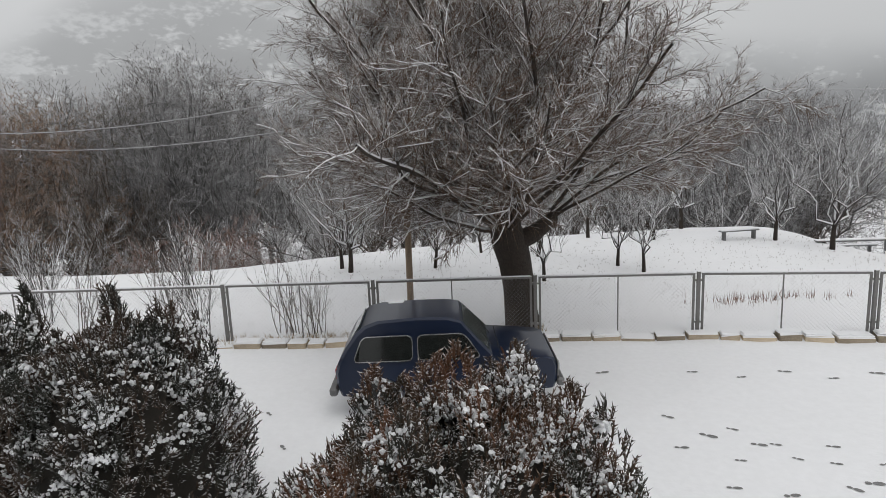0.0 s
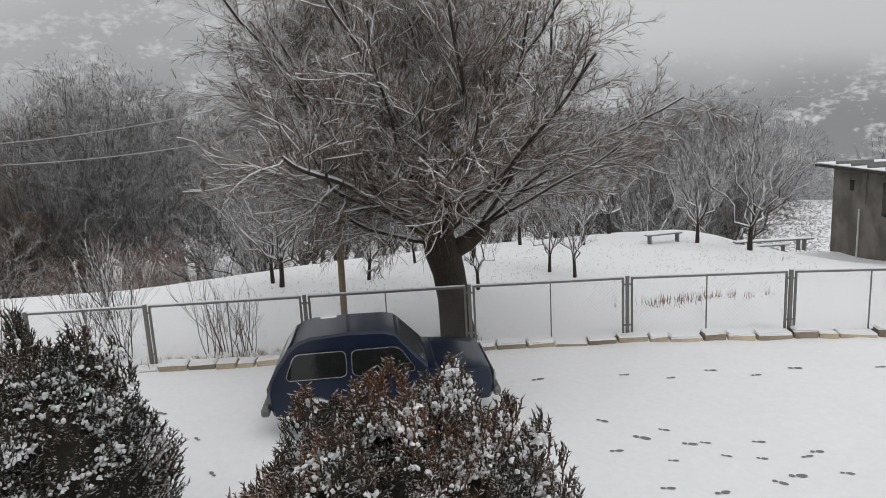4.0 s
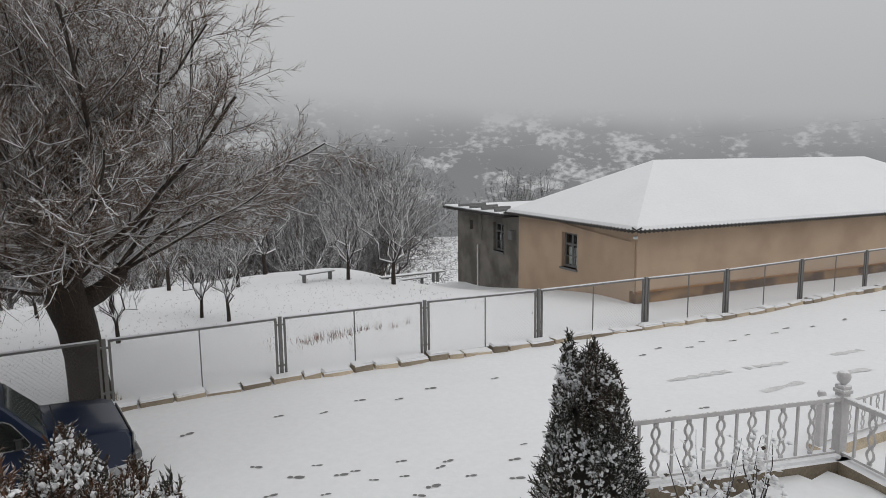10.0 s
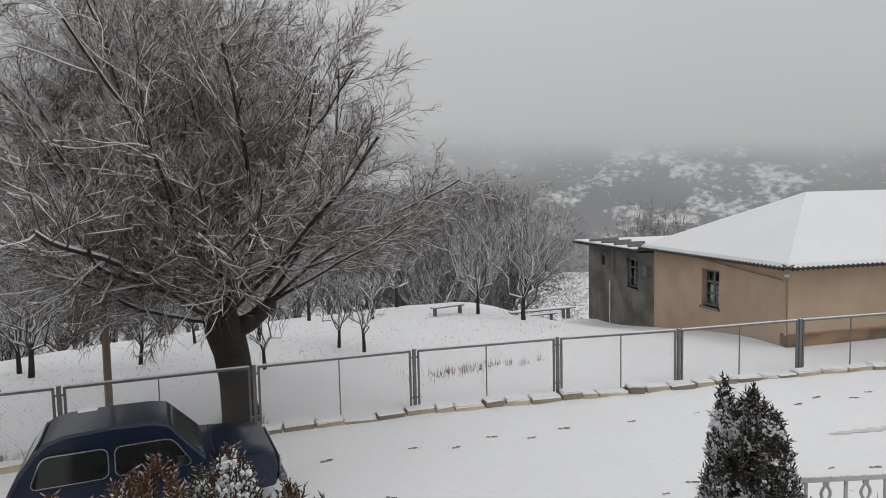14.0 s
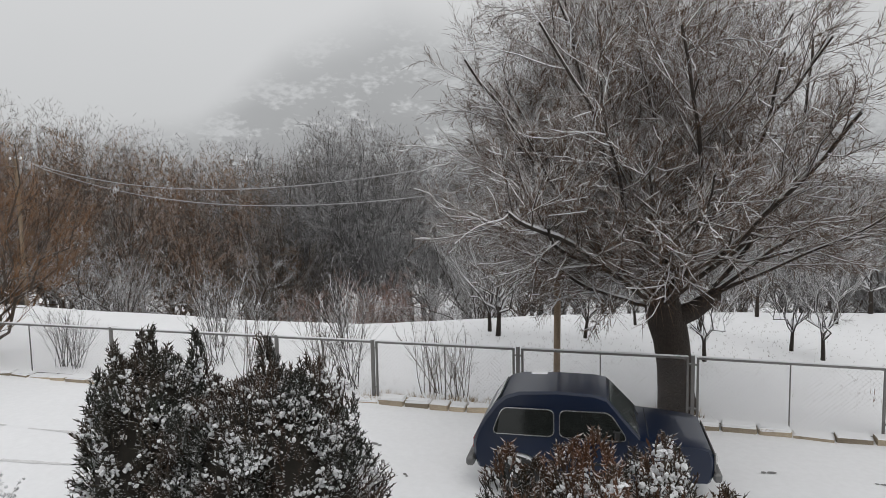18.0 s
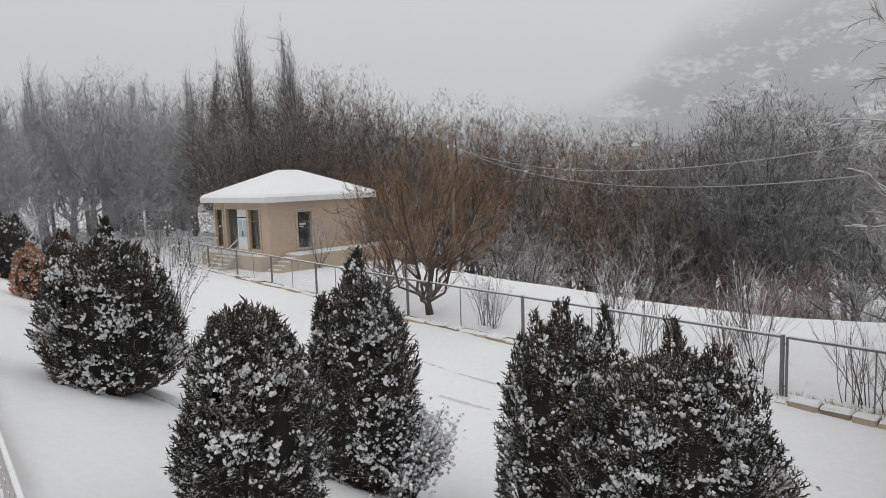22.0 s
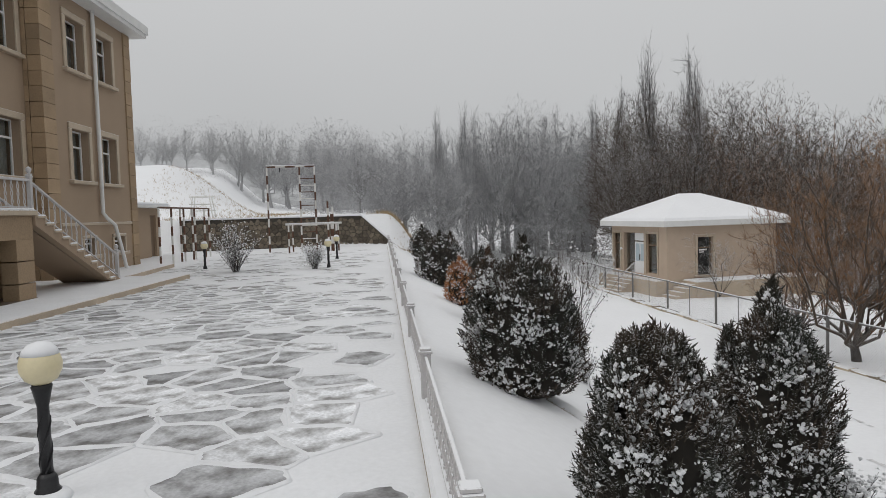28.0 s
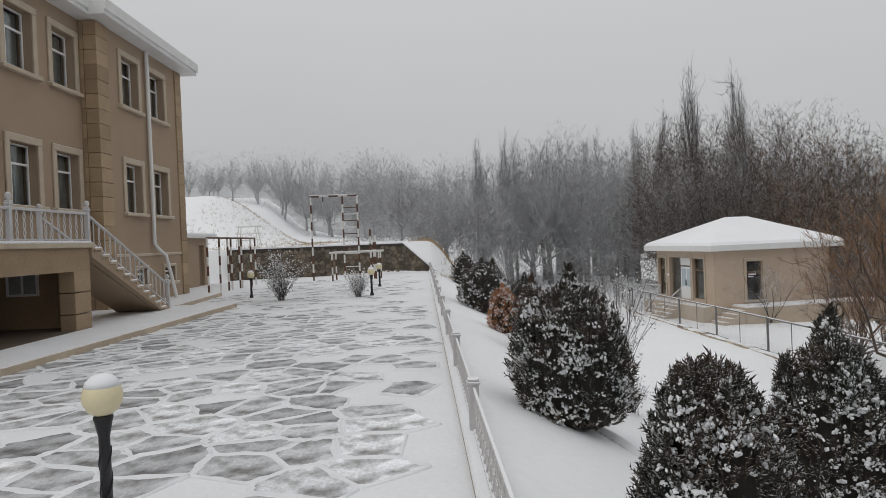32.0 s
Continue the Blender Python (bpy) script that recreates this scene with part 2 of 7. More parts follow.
tagged(raw("ground", gv, gf, SNOW, smooth=True), "snow covered yard, road, bank and orchard ground", "ground", kind="structure")

# terrace frame matrix: local x along s, y along n
TM = Matrix.Translation((0, 0, ZT)) @ Matrix(((*U, 0), (*NV, 0), (0, 0, 1, 0), (0, 0, 0, 1))).transposed()
# frame of the two storey building: it stands at a small angle to the terrace
BU, BN = Vector((-0.9914, 0.1305, 0)), Vector((0.1305, 0.9914, 0))
BM = Matrix.Translation((-29.73, -7.25, ZT)) @ Matrix(((*BU, 0), (*BN, 0), (0, 0, 1, 0), (0, 0, 0, 1))).transposed() @ Matrix.Translation((-30.78, 10.74, 0))


def flat(name, pts, z0, z1, material, parent=None, label=""):
    """A slab over a polygon given anticlockwise."""
    k = len(pts)
    v = [(x, y, z1) for x, y in pts] + [(x, y, z0) for x, y in pts]
    q = [tuple(range(k)), tuple(range(2 * k - 1, k - 1, -1))] + [(i, i + k, (i + 1) % k + k, (i + 1) % k) for i in range(k)]
    return raw(name, v, q, material, parent, label)


terr = [sn(-3.0, EDGE + 0.02), sn(-3.0, -24), sn(40.0, -24), sn(41.5, -11), sn(43.1, EDGE + 0.02)]
terrace = flat("terrace", [(p.x, p.y) for p in terr], -1.9, ZT, TERRACE_SNOW)
tagged(terrace, "snowy terrace paved with irregular stone slabs", "terrace", kind="structure")


# ---- cast railing along the terrace edge ----
def scroll_mesh(h, thick=0.016, swing=0.040, turns=3):
    """A flat cast baluster of two opposed S scrolls between a foot and a head."""
    bm = bmesh.new()
    for side in (-1, 1):
        pts = []
        for i in range(19):
            a = i / 18
            pts.append((side * swing * math.sin(a * math.pi * turns), 0.06 * h + a * 0.88 * h))
        prev = None
        for x, z in pts:
            ring = [bm.verts.new((x + dx, dy, z + dz)) for dx, dy, dz in ((-thick, 0, 0), (0, -thick * 0.7, 0.004), (thick, 0, 0), (0, thick * 0.7, -0.004))]
            if prev:
                for k in range(4):
                    bm.faces.new((prev[k], prev[(k + 1) % 4], ring[(k + 1) % 4], ring[k]))
            prev = ring
    for z in [0.02] + [h * (0.06 + 0.88 * k / turns) for k in range(1, turns)] + [h - 0.02]:
        box(bm, -0.022, 0.022, -0.010, 0.010, z - 0.018, z + 0.018)
    return bm


def mesh_of(name, bm, material):
    me = bpy.data.meshes.new(name)
    bm.to_mesh(me)
    bm.free()
    me.materials.append(material)
    return me


def shared(name, me, parent, m):
    ob = new(name, me)
    ob.parent = parent
    ob.matrix_basis = m
    return ob


def turned(profile, seg=10):
    """A body of revolution from (radius, height) pairs."""
    bm = bmesh.new()
    rings = [[bm.verts.new((r * math.cos(2 * math.pi * k / seg), r * math.sin(2 * math.pi * k / seg), z)) for k in range(seg)] for r, z in profile]
    for a, b in zip(rings, rings[1:]):
        for k in range(seg):
            bm.faces.new((a[k], a[(k + 1) % seg], b[(k + 1) % seg], b[k]))
    bm.faces.new(rings[0][::-1])
    bm.faces.new(rings[-1])
    for f in bm.faces:
        f.smooth = len(f.verts) == 4
    return bm


RAIL_H = 0.62
scroll_me = mesh_of("scroll", scroll_mesh(RAIL_H - 0.10), WHITE_METAL)
ring_me = mesh_of("scroll", scroll_mesh(RAIL_H - 0.08, 0.011, 0.088, 2), WHITE_METAL)
picket_me = mesh_of("picket", boxes((-0.011, 0.011, -0.011, 0.011, 0.04, RAIL_H - 0.05)), WHITE_METAL)
post_bm = boxes((-0.05, 0.05, -0.05, 0.05, -0.05, RAIL_H + 0.03), (-0.065, 0.065, -0.065, 0.065, RAIL_H + 0.03, RAIL_H + 0.07), (-0.055, 0.055, -0.055, 0.055, RAIL_H + 0.07, RAIL_H + 0.11), bevel=0.008)
post_me = mesh_of("post", post_bm, WHITE_METAL)
ball_me = mesh_of("finial", turned([(0.02, 0.0), (0.03, 0.02), (0.055, 0.05), (0.066, 0.09), (0.055, 0.13), (0.02, 0.155)]), WHITE_METAL)


def railing(a, b, step=0.17, label="", pattern="both", ball=True, ends=(True, True), h=0.62, slim=False):
    """One bay of railing, h high, between the points a and b on its kerb."""
    a, b = Vector(a), Vector(b)
    flatv = Vector((b.x - a.x, b.y - a.y, 0))
    run = flatv.length
    yaw = math.degrees(math.atan2(flatv.y, flatv.x))
    ob = new("railing")
    ob.matrix_basis = Matrix.Translation(a) @ pose(0, 0, 0, 0, 0, yaw)
    rise = (b.z - a.z) / run * RAIL_H / h
    shear = Matrix(((1, 0, 0, 0), (0, 1, 0, 0), (rise, 0, 1, 0), (0, 0, 0, 1)))
    w = 0.014 if slim else 0.035
    bm = boxes((0, run, -w, w, RAIL_H - (0.03 if slim else 0.05), RAIL_H), bevel=0.006)
    bm.transform(shear)
    part("top_rail", bm, WHITE_METAL, ob)
    bm = boxes((0, run, -0.02, 0.02, 0.03, 0.055))
    bm.transform(shear)
    part("bottom_rail", bm, WHITE_METAL, ob)
    count = max(2, int(run / step))
    for i in range(1, count):
        x = run * i / count
        scroll = pattern == "scroll" or (pattern == "both" and i % 2 == 0)
        shared("scroll" if scroll else "picket", (ring_me if slim else scroll_me) if scroll else picket_me, ob, Matrix.Translation((x, 0, x * rise + (0.045 if scroll else 0))))
    for x, on in ((0, ends[0]), (run, ends[1])):
        if on:
            p = shared("post", post_me, ob, Matrix.Translation((x, 0, x * rise)))
            if ball:
                shared("finial", ball_me, p, Matrix.Translation((0, 0, RAIL_H + 0.10)))
    ob.scale = (1, 1, h / RAIL_H)
    return tagged(ob, label, "railing", "white railings")


KERB_LABEL = "low stone kerb under a railing, capped with snow"
kb = boxes((-2.9, 42.9, EDGE - 0.14, EDGE + 0.06, -0.7, 0.05), bevel=0.012)
kb.transform(TM)
tagged(part("edge_kerb", kb, KERB), KERB_LABEL, "kerb", kind="structure")
cap = boxes((-2.9, 42.9, EDGE - 0.13, EDGE + 0.05, 0.05, 0.085), bevel=0.02)
cap.transform(TM)
tagged(part("kerb_snow", cap, SNOW), "ridge of snow lying on the terrace kerb", "snow", kind="structure")
bays = [3.15 + 3.3 * i for i in range(13)]
for i, (s0, s1) in enumerate(zip(bays, bays[1:])):
    railing(sn(s0, EDGE - 0.02, ZT + 0.06), sn(s1, EDGE - 0.02, ZT + 0.06), 0.205, "low white cast scroll railing on the terrace edge", "scroll", ball=False, ends=(True, i == len(bays) - 2), h=0.44, slim=True)

# railing round the raised bed beside the steps, and the one across the steps
for a, b in ((BED[0], BED[1]), (BED[1], BED[2])):
    v = (Vector(b) - Vector(a)).normalized()
    w = Vector((v.y, -v.x))
    pts = [Vector(a) - w * 0.10, Vector(a) + w * 0.12, Vector(b) + w * 0.12 + v * 0.12, Vector(b) - w * 0.10 - v * 0.10]
    kob = flat("bed_kerb", [tuple(p) for p in pts][::-1], -1.7, 0.0, KERB)
    tagged(kob, "tan stone kerb wall round the planting bed", "kerb", kind="structure")
    railing((a[0], a[1], 0.0), (b[0], b[1], 0.0), 0.17, "white railing with alternating bars and cast scrolls", "both", ends=(False, True))
sm_snow = flat("kerb_snow", [(4.42, 3.93), (6.90, 2.98), (6.98, 3.13), (4.47, 4.09)], 0.0, 0.035, SNOW)
tagged(sm_snow, "snow lying on the bed kerb", "snow", kind="structure")
kob = flat("step_kerb", [(10.2, 4.65), (24.0, 2.6), (24.05, 2.85), (10.25, 4.9)], -1.75, -1.42, KERB)
tagged(kob, "tan stone kerb beside the steps", "kerb", kind="structure")
for x in (10.3, 13.1, 15.9, 18.7):
    railing((x, 4.78 - (x - 10.3) * 0.146, -1.42), (x + 2.8, 4.78 - (x + 2.8 - 10.3) * 0.146, -1.42), 0.17, "white railing with alternating bars and cast scrolls", "both")

# ---- chain link fence along the road ----
FENCE_X = [-46.0, -42.5, -39.0, -35.2, -31.3, -27.35, -23.1, -20.0, -16.75, -11.6, -7.05, -4.72, -1.55, 1.78, 5.0, 8.22, 11.1, 14.4, 17.2, 20.55, 24.0, 27.4, 31.0, 34.5]
FENCE_H, FENCE_B = 1.33, 0.05


def clipped_wires(w, h, cell=0.085, r=0.0016):
    """Two families of diagonal wires clipped to a w by h field."""
    verts, faces = [], []
    n = int((w + h) / cell) + 1
    for k in range(1, n):
        c = k * cell
        for sign in (1, -1):
            x0, z0 = (c, 0.0) if c < w else (w, c - w)
            x1, z1 = (0.0, c) if c < h else (c - h, h)
            if sign < 0:
                x0, x1 = w - x0, w - x1
            o = len(verts)
            dy = 0.002 * sign
            for x, z in ((x0, z0), (x1, z1)):
                verts += [(x - r, dy, z), (x + r, dy - r, z), (x + r, dy + r, z)]
            faces += [(o, o + 1, o + 4, o + 3), (o + 1, o + 2, o + 5, o + 4), (o + 2, o, o + 3, o + 5)]
    return verts, faces


def fence_panel(x0, x1, label):
    y0, y1 = fence_y(x0), fence_y(x1)
    run = math.hypot(x1 - x0, y1 - y0)
    double = x0 > -5.5
    ob = new("fence_panel")
    ob.matrix_basis = pose(x0, y0, ROAD, 0, 0, math.degrees(math.atan2(y1 - y0, x1 - x0)))
    g = 0.09 if double else 0.0
    t = 0.022
    # posts
    part("post", boxes((-0.035, 0.035, -0.035, 0.035, -0.2, FENCE_H + 0.03), bevel=0.006), STEEL, ob)
    part("top_rail", boxes((g, run - g, -t, t, FENCE_H - 0.045, FENCE_H), bevel=0.005), STEEL, ob)
    part("bottom_rail", boxes((g, run - g, -t, t, FENCE_B, FENCE_B + 0.045), bevel=0.005), STEEL, ob)
    if double:
        for x in (g, run - g):
            part("stile", boxes((x - 0.022, x + 0.022, -t, t, FENCE_B, FENCE_H), bevel=0.005), STEEL, ob)
        for z in (0.32, 1.18):
            for xx in (0.045, run - 0.045):
                part("bracket", boxes((xx - 0.05, xx + 0.05, -0.012, 0.012, z - 0.02, z + 0.02)), STEEL, ob)
    mid = run / 2 + 0.04 * math.sin(x0)
    part("mid_bar", boxes((mid - 0.011, mid + 0.011, -0.011, 0.011, FENCE_B + 0.04, FENCE_H - 0.04)), STEEL, ob)
    v, q = clipped_wires(run - 2 * g - 0.05, FENCE_H - FENCE_B - 0.08)
    wire = raw("wire_mesh", [(x + g + 0.025, y, z + FENCE_B + 0.04) for x, y, z in v], q, WIRE, ob, "sagging chain link wire mesh")
    tagged(wire, kind="stuff")
    part("rail_snow", boxes((g, run - g, -0.020, 0.020, FENCE_H, FENCE_H + 0.022), bevel=0.008), SNOW, ob, "thin line of snow")
    return tagged(ob, label, "fence panel", "fence panels along the road")


for x0, x1 in zip(FENCE_X, FENCE_X[1:]):
    fence_panel(x0, x1, "steel framed chain link fence panel with snow on its rail")

# stones of the low plinth under the fence
rs = random.Random(5)
plinth = tagged(new("fence_plinth"), "low plinth of rough limestone blocks half covered by snow", "plinth", kind="structure")
x = -46.0
while x < 36:
    w = rs.uniform(0.35, 0.75)
    if not -1.2 < x < -0.9:
        y = fence_y(x + w / 2) - 0.24
        slope = math.degrees(math.atan2(fence_y(x + w) - fence_y(x), w))
        h = rs.uniform(0.10, 0.17) if x > -5 else rs.uniform(0.06, 0.12)
        bm = boxes((-w / 2 + 0.015, w / 2 - 0.015, -0.10, 0.20, -0.15, h), bevel=0.02)
        for v in bm.verts:
            v.co += Vector((rs.uniform(-0.015, 0.015), rs.uniform(-0.02, 0.02), rs.uniform(-0.012, 0.012)))
        o = part("stone", bm, KERB, plinth)
        o.matrix_basis = pose(x + w / 2, y, ROAD, 0, 0, slope)
        if rs.random() < 0.6:
            bm = boxes((-w / 2 + 0.03, w / 2 - 0.03, -0.06, 0.20, h - 0.02, h + 0.03), bevel=0.02)
            for v in bm.verts:
                v.co += Vector((rs.uniform(-0.02, 0.02), rs.uniform(-0.03, 0.02), rs.uniform(-0.008, 0.008)))
            c = part("snow_cap", bm, SNOW, plinth)
            c.matrix_basis = o.matrix_basis.copy()
    x += w

# ---- buildings ----
STUCCO = mat("tan stucco", (0.335, 0.25, 0.175), 0.9, vary=0.10, scale=0.8, fine=60, bump=0.25)
FACING = mat("travertine facing", (0.33, 0.235, 0.145), 0.75, vary=0.22, scale=1.6, fine=25, bump=0.3, island=0.18)
TRIM = mat("pale stone trim", (0.46, 0.38, 0.29), 0.8, vary=0.15, scale=3, fine=40, snow=0.8, snow_edge=0.65)
EAVE = mat("white eave boards", (0.68, 0.68, 0.67), 0.6, vary=0.08, scale=2, fine=30, snow=0.9, snow_edge=0.6)
PVC = mat("white plastic frame", (0.75, 0.75, 0.75), 0.35, vary=0.04)
CURTAIN = mat("grey net curtain", (0.30, 0.31, 0.31), 0.9, vary=0.2, scale=5, fine=60)
# the dimness of unlit rooms is put into this dark plaster colour
DIMROOM = mat("plaster darkened for unlit rooms", (0.10, 0.095, 0.09), 0.9, vary=0.2)
HOUSE_WALL = mat("peach limewash", (0.50, 0.375, 0.27), 0.92, vary=0.12, scale=0.7, fine=30, bump=0.35, second=(0.44, 0.325, 0.235), mix_scale=0.6)
HOUSE_BASE = mat("rust stained plinth", (0.115, 0.075, 0.05), 0.9, vary=0.4, scale=2, fine=30, second=(0.33, 0.21, 0.11), mix_scale=1.2)
CEMENT = mat("grey cement render", (0.20, 0.185, 0.165), 0.95, vary=0.25, scale=1.2, fine=30, bump=0.5, second=(0.115, 0.105, 0.09), mix_scale=0.8)
OLD_WOOD = mat("weathered grey window wood", (0.16, 0.16, 0.16), 0.8, vary=0.3, scale=8, fine=60)
ASBESTOS = mat("corrugated sheet edge", (0.035, 0.032, 0.03), 0.85, vary=0.3)
KIOSK_WALL = mat("cream limestone cladding", (0.47, 0.37, 0.285), 0.8, vary=0.10, scale=1.5, fine=40, bump=0.2)
BROWN_GLASS_FRAME = mat("bronze frame", (0.16, 0.11, 0.07), 0.5, vary=0.2)
GOLD = mat("gilt letters", (0.55, 0.40, 0.14), 0.35, 0.7, vary=0.1)


def glass(name, tint=(0.85, 0.9, 0.9)):
    m = bpy.data.materials.new(name)
    m.use_nodes = True
    b = m.node_tree.nodes["Principled BSDF"]
    b.inputs["Base Color"].default_value = (*tint, 1)
    b.inputs["Roughness"].default_value = 0.03
    b.inputs["Transmission Weight"].default_value = 1.0
    b.inputs["IOR"].default_value = 1.5
    return m


GLASS = glass("window glass")
BROWN_GLASS = glass("brown tinted glass", (0.16, 0.11, 0.08))


def pierced(x0, x1, z0, z1, y0, y1, holes):
    """A wall in its own frame (x along, y through, z up) with openings that go right through."""
    cx = sorted({x0, x1, *[h[k] for h in holes for k in (0, 1)]})
    cz = sorted({z0, z1, *[h[k] for h in holes for k in (2, 3)]})
    bm = bmesh.new()
    for a, b in zip(cx, cx[1:]):
        for c, d in zip(cz, cz[1:]):
            if not any(h[0] <= (a + b) / 2 <= h[1] and h[2] <= (c + d) / 2 <= h[3] for h in holes):
                box(bm, a, b, y0, y1, c, d)
    bmesh.ops.remove_doubles(bm, verts=bm.verts, dist=0.0005)
    seen = {}
    for f in bm.faces:
        seen.setdefault(tuple(sorted(v.index for v in f.verts)), []).append(f)
    bm.verts.index_update()
    seen = {}
    for f in bm.faces:
        seen.setdefault(tuple(sorted(v.index for v in f.verts)), []).append(f)
    bmesh.ops.delete(bm, geom=[f for fs in seen.values() if len(fs) > 1 for f in fs], context="FACES_ONLY")
    return bm


def window_unit(parent, x0, x1, z0, z1, yf, surround=0.20, depth=0.30, material=TRIM, frame_mat=None, curtain=True, sill=True, split=0.36, transom=0.68):
    """A window whose outer wall face is at y = yf, facing +y; parts sit inside the opening."""
    fm = frame_mat or PVC
    w = new("window")
    w.parent = parent
    t, yb = 0.05, yf - depth
    part("window_frame", boxes((x0, x0 + t, yb, yb + 0.06, z0, z1), (x1 - t, x1, yb, yb + 0.06, z0, z1), (x0 + t, x1 - t, yb, yb + 0.06, z0, z0 + t), (x0 + t, x1 - t, yb, yb + 0.06, z1 - t, z1)), fm, w)
    xm, zm = x0 + (x1 - x0) * split, z0 + (z1 - z0) * transom
    part("mullion", boxes((xm - 0.03, xm + 0.03, yb + 0.002, yb + 0.062, z0 + t, zm)), fm, w)
    part("transom", boxes((x0 + t, x1 - t, yb + 0.002, yb + 0.064, zm - 0.03, zm + 0.03)), fm, w)
    for a, b, c, d in ((x0 + t, xm - 0.03, z0 + t, zm - 0.03), (xm + 0.03, x1 - t, z0 + t, zm - 0.03), (x0 + t, x1 - t, zm + 0.03, z1 - t)):
        part("pane", boxes((a, b, yb + 0.025, yb + 0.031, c, d)), GLASS, w)
    if curtain:
        v, q = [], []
        for i in range(25):
            xx = x0 + (x1 - x0) * i / 24
            yy = yb - 0.16 + 0.03 * math.sin(i * 1.9)
            v += [(xx, yy, z0 + 0.02), (xx, yy, z1 - 0.02)]
            if i:
                q.append((2 * i - 2, 2 * i, 2 * i + 1, 2 * i - 1))
        raw("curtain", v, q, CURTAIN, w)
    if surround:
        k, p = surround, 0.06
        for nm, s in (("jamb", (x0 - k, x0, yf, yf + p, z0, z1)), ("jamb", (x1, x1 + k, yf, yf + p, z0, z1)), ("lintel", (x0 - k, x1 + k, yf, yf + p + 0.01, z1, z1 + k))):
            part(nm, boxes(s, bevel=0.015), material, w)
    if sill:
        part("sill", boxes((x0 - surround - 0.06, x1 + surround + 0.06, yf - 0.02, yf + 0.16, z0 - 0.12, z0), bevel=0.015), material, w)
    return w


# --- the long two storey building behind the terrace (its frame: x = s, y = n) ---
WING, REC = -10.74, -11.24
school = tagged(new("school_building"), "two storey tan stucco building with stone corners and white eaves", "building")
school.matrix_basis = BM
win_wing = [(25.5, 26.78, 7.05, 8.78), (27.76, 29.04, 7.05, 8.78), (25.53, 26.78, 3.34, 5.06), (27.80, 29.06, 3.34, 5.06)]
low_wing = [(26.0, 26.9, 0.75, 1.35), (28.4, 29.4, 0.75, 1.35)]
win_rec = [(20.03, 21.28, 7.05, 8.78), (22.22, 23.46, 7.05, 8.78), (20.03, 21.28, 3.34, 5.06), (22.2, 23.44, 3.34, 5.06)]
part("wing_wall", pierced(24.15, 30.6, 0.0, 9.45, WING - 0.4, WING, win_wing + low_wing), STUCCO, school)
part("recessed_wall", pierced(19.3, 24.12, 2.24, 9.45, REC - 0.4, REC, win_rec), STUCCO, school)
part("lower_wall", boxes((19.3, 24.12, REC - 0.4, REC, 0, 2.2)), STUCCO, school)
part("end_wall", boxes((30.6, 30.76, -24, WING, 0, 9.45)), STUCCO, school)
part("far_body", boxes((-6, 30.6, -24.0, -23.7, 0, 9.45)), STUCCO, school)
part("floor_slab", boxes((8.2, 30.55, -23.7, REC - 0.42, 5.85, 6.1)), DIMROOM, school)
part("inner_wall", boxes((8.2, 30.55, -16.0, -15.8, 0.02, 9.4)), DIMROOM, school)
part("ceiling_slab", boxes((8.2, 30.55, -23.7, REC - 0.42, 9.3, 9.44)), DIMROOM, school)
# courses of facing stone: wing corner pier, far corner, return
rs = random.Random(11)
for z in np.arange(0.0, 9.4, 0.472):
    off = rs.uniform(0, 0.012)
    part("facing_stone", boxes((23.80, 24.55, WING - 0.35, WING + 0.05 + off, z + 0.006, z + 0.466), bevel=0.008), FACING, school)
    part("facing_stone", boxes((23.795 - off, 23.81, REC + 0.01, WING - 0.36, z + 0.006, z + 0.466)), FACING, school)
    part("facing_stone", boxes((30.2, 30.80, WING - 0.35, WING + 0.05 + off, z + 0.006, z + 0.466), bevel=0.008), FACING, school)
part("base_course", boxes((24.55, 30.2, WING, WING + 0.045, 1.80, 1.90), bevel=0.01), TRIM, school)
for a in win_wing:
    window_unit(school, *a, WING)
for a in low_wing:
    window_unit(school, *a, WING, surround=0.1, depth=0.2, curtain=False)
for a in win_rec:
    window_unit(school, *a, REC)
# entrance bay: stone portal with a glazed wall
part("portal_pier", pierced(18.78, 19.3, 2.25, 9.45, REC - 0.35, REC + 0.22, []), FACING, school)
part("portal_beam", boxes((8.2, 18.78, REC - 0.35, REC + 0.18, 5.3, 6.14), (8.2, 18.78, REC - 0.35, REC + 0.18, 9.3, 9.45)), FACING, school)
part("portal_sill", boxes((8.2, 18.8, REC + 0.14, REC + 0.25, 6.06, 6.15), bevel=0.02), TRIM, school)
for z0, z1, rows in ((6.14, 9.3, 3), (2.25, 5.3, 2)):
    part("glazing_frame", boxes(*[(x, x + 0.06, REC - 0.06, REC + 0.02, z0, z1) for x in (16.8, 17.76, 18.72)], *[(8.2, 18.78, REC - 0.055, REC + 0.015, z0 + (z1 - z0) * i / rows - 0.03, z0 + (z1 - z0) * i / rows + 0.03) for i in range(rows + 1)]), PVC, school)
    for xa, xb in ((8.2, 16.8), (16.86, 17.76), (17.82, 18.72)):
        part("pane", boxes((xa, xb, REC - 0.03, REC - 0.022, z0, z1)), BROWN_GLASS, school)
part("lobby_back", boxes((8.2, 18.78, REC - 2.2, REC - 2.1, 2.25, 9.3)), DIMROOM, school)


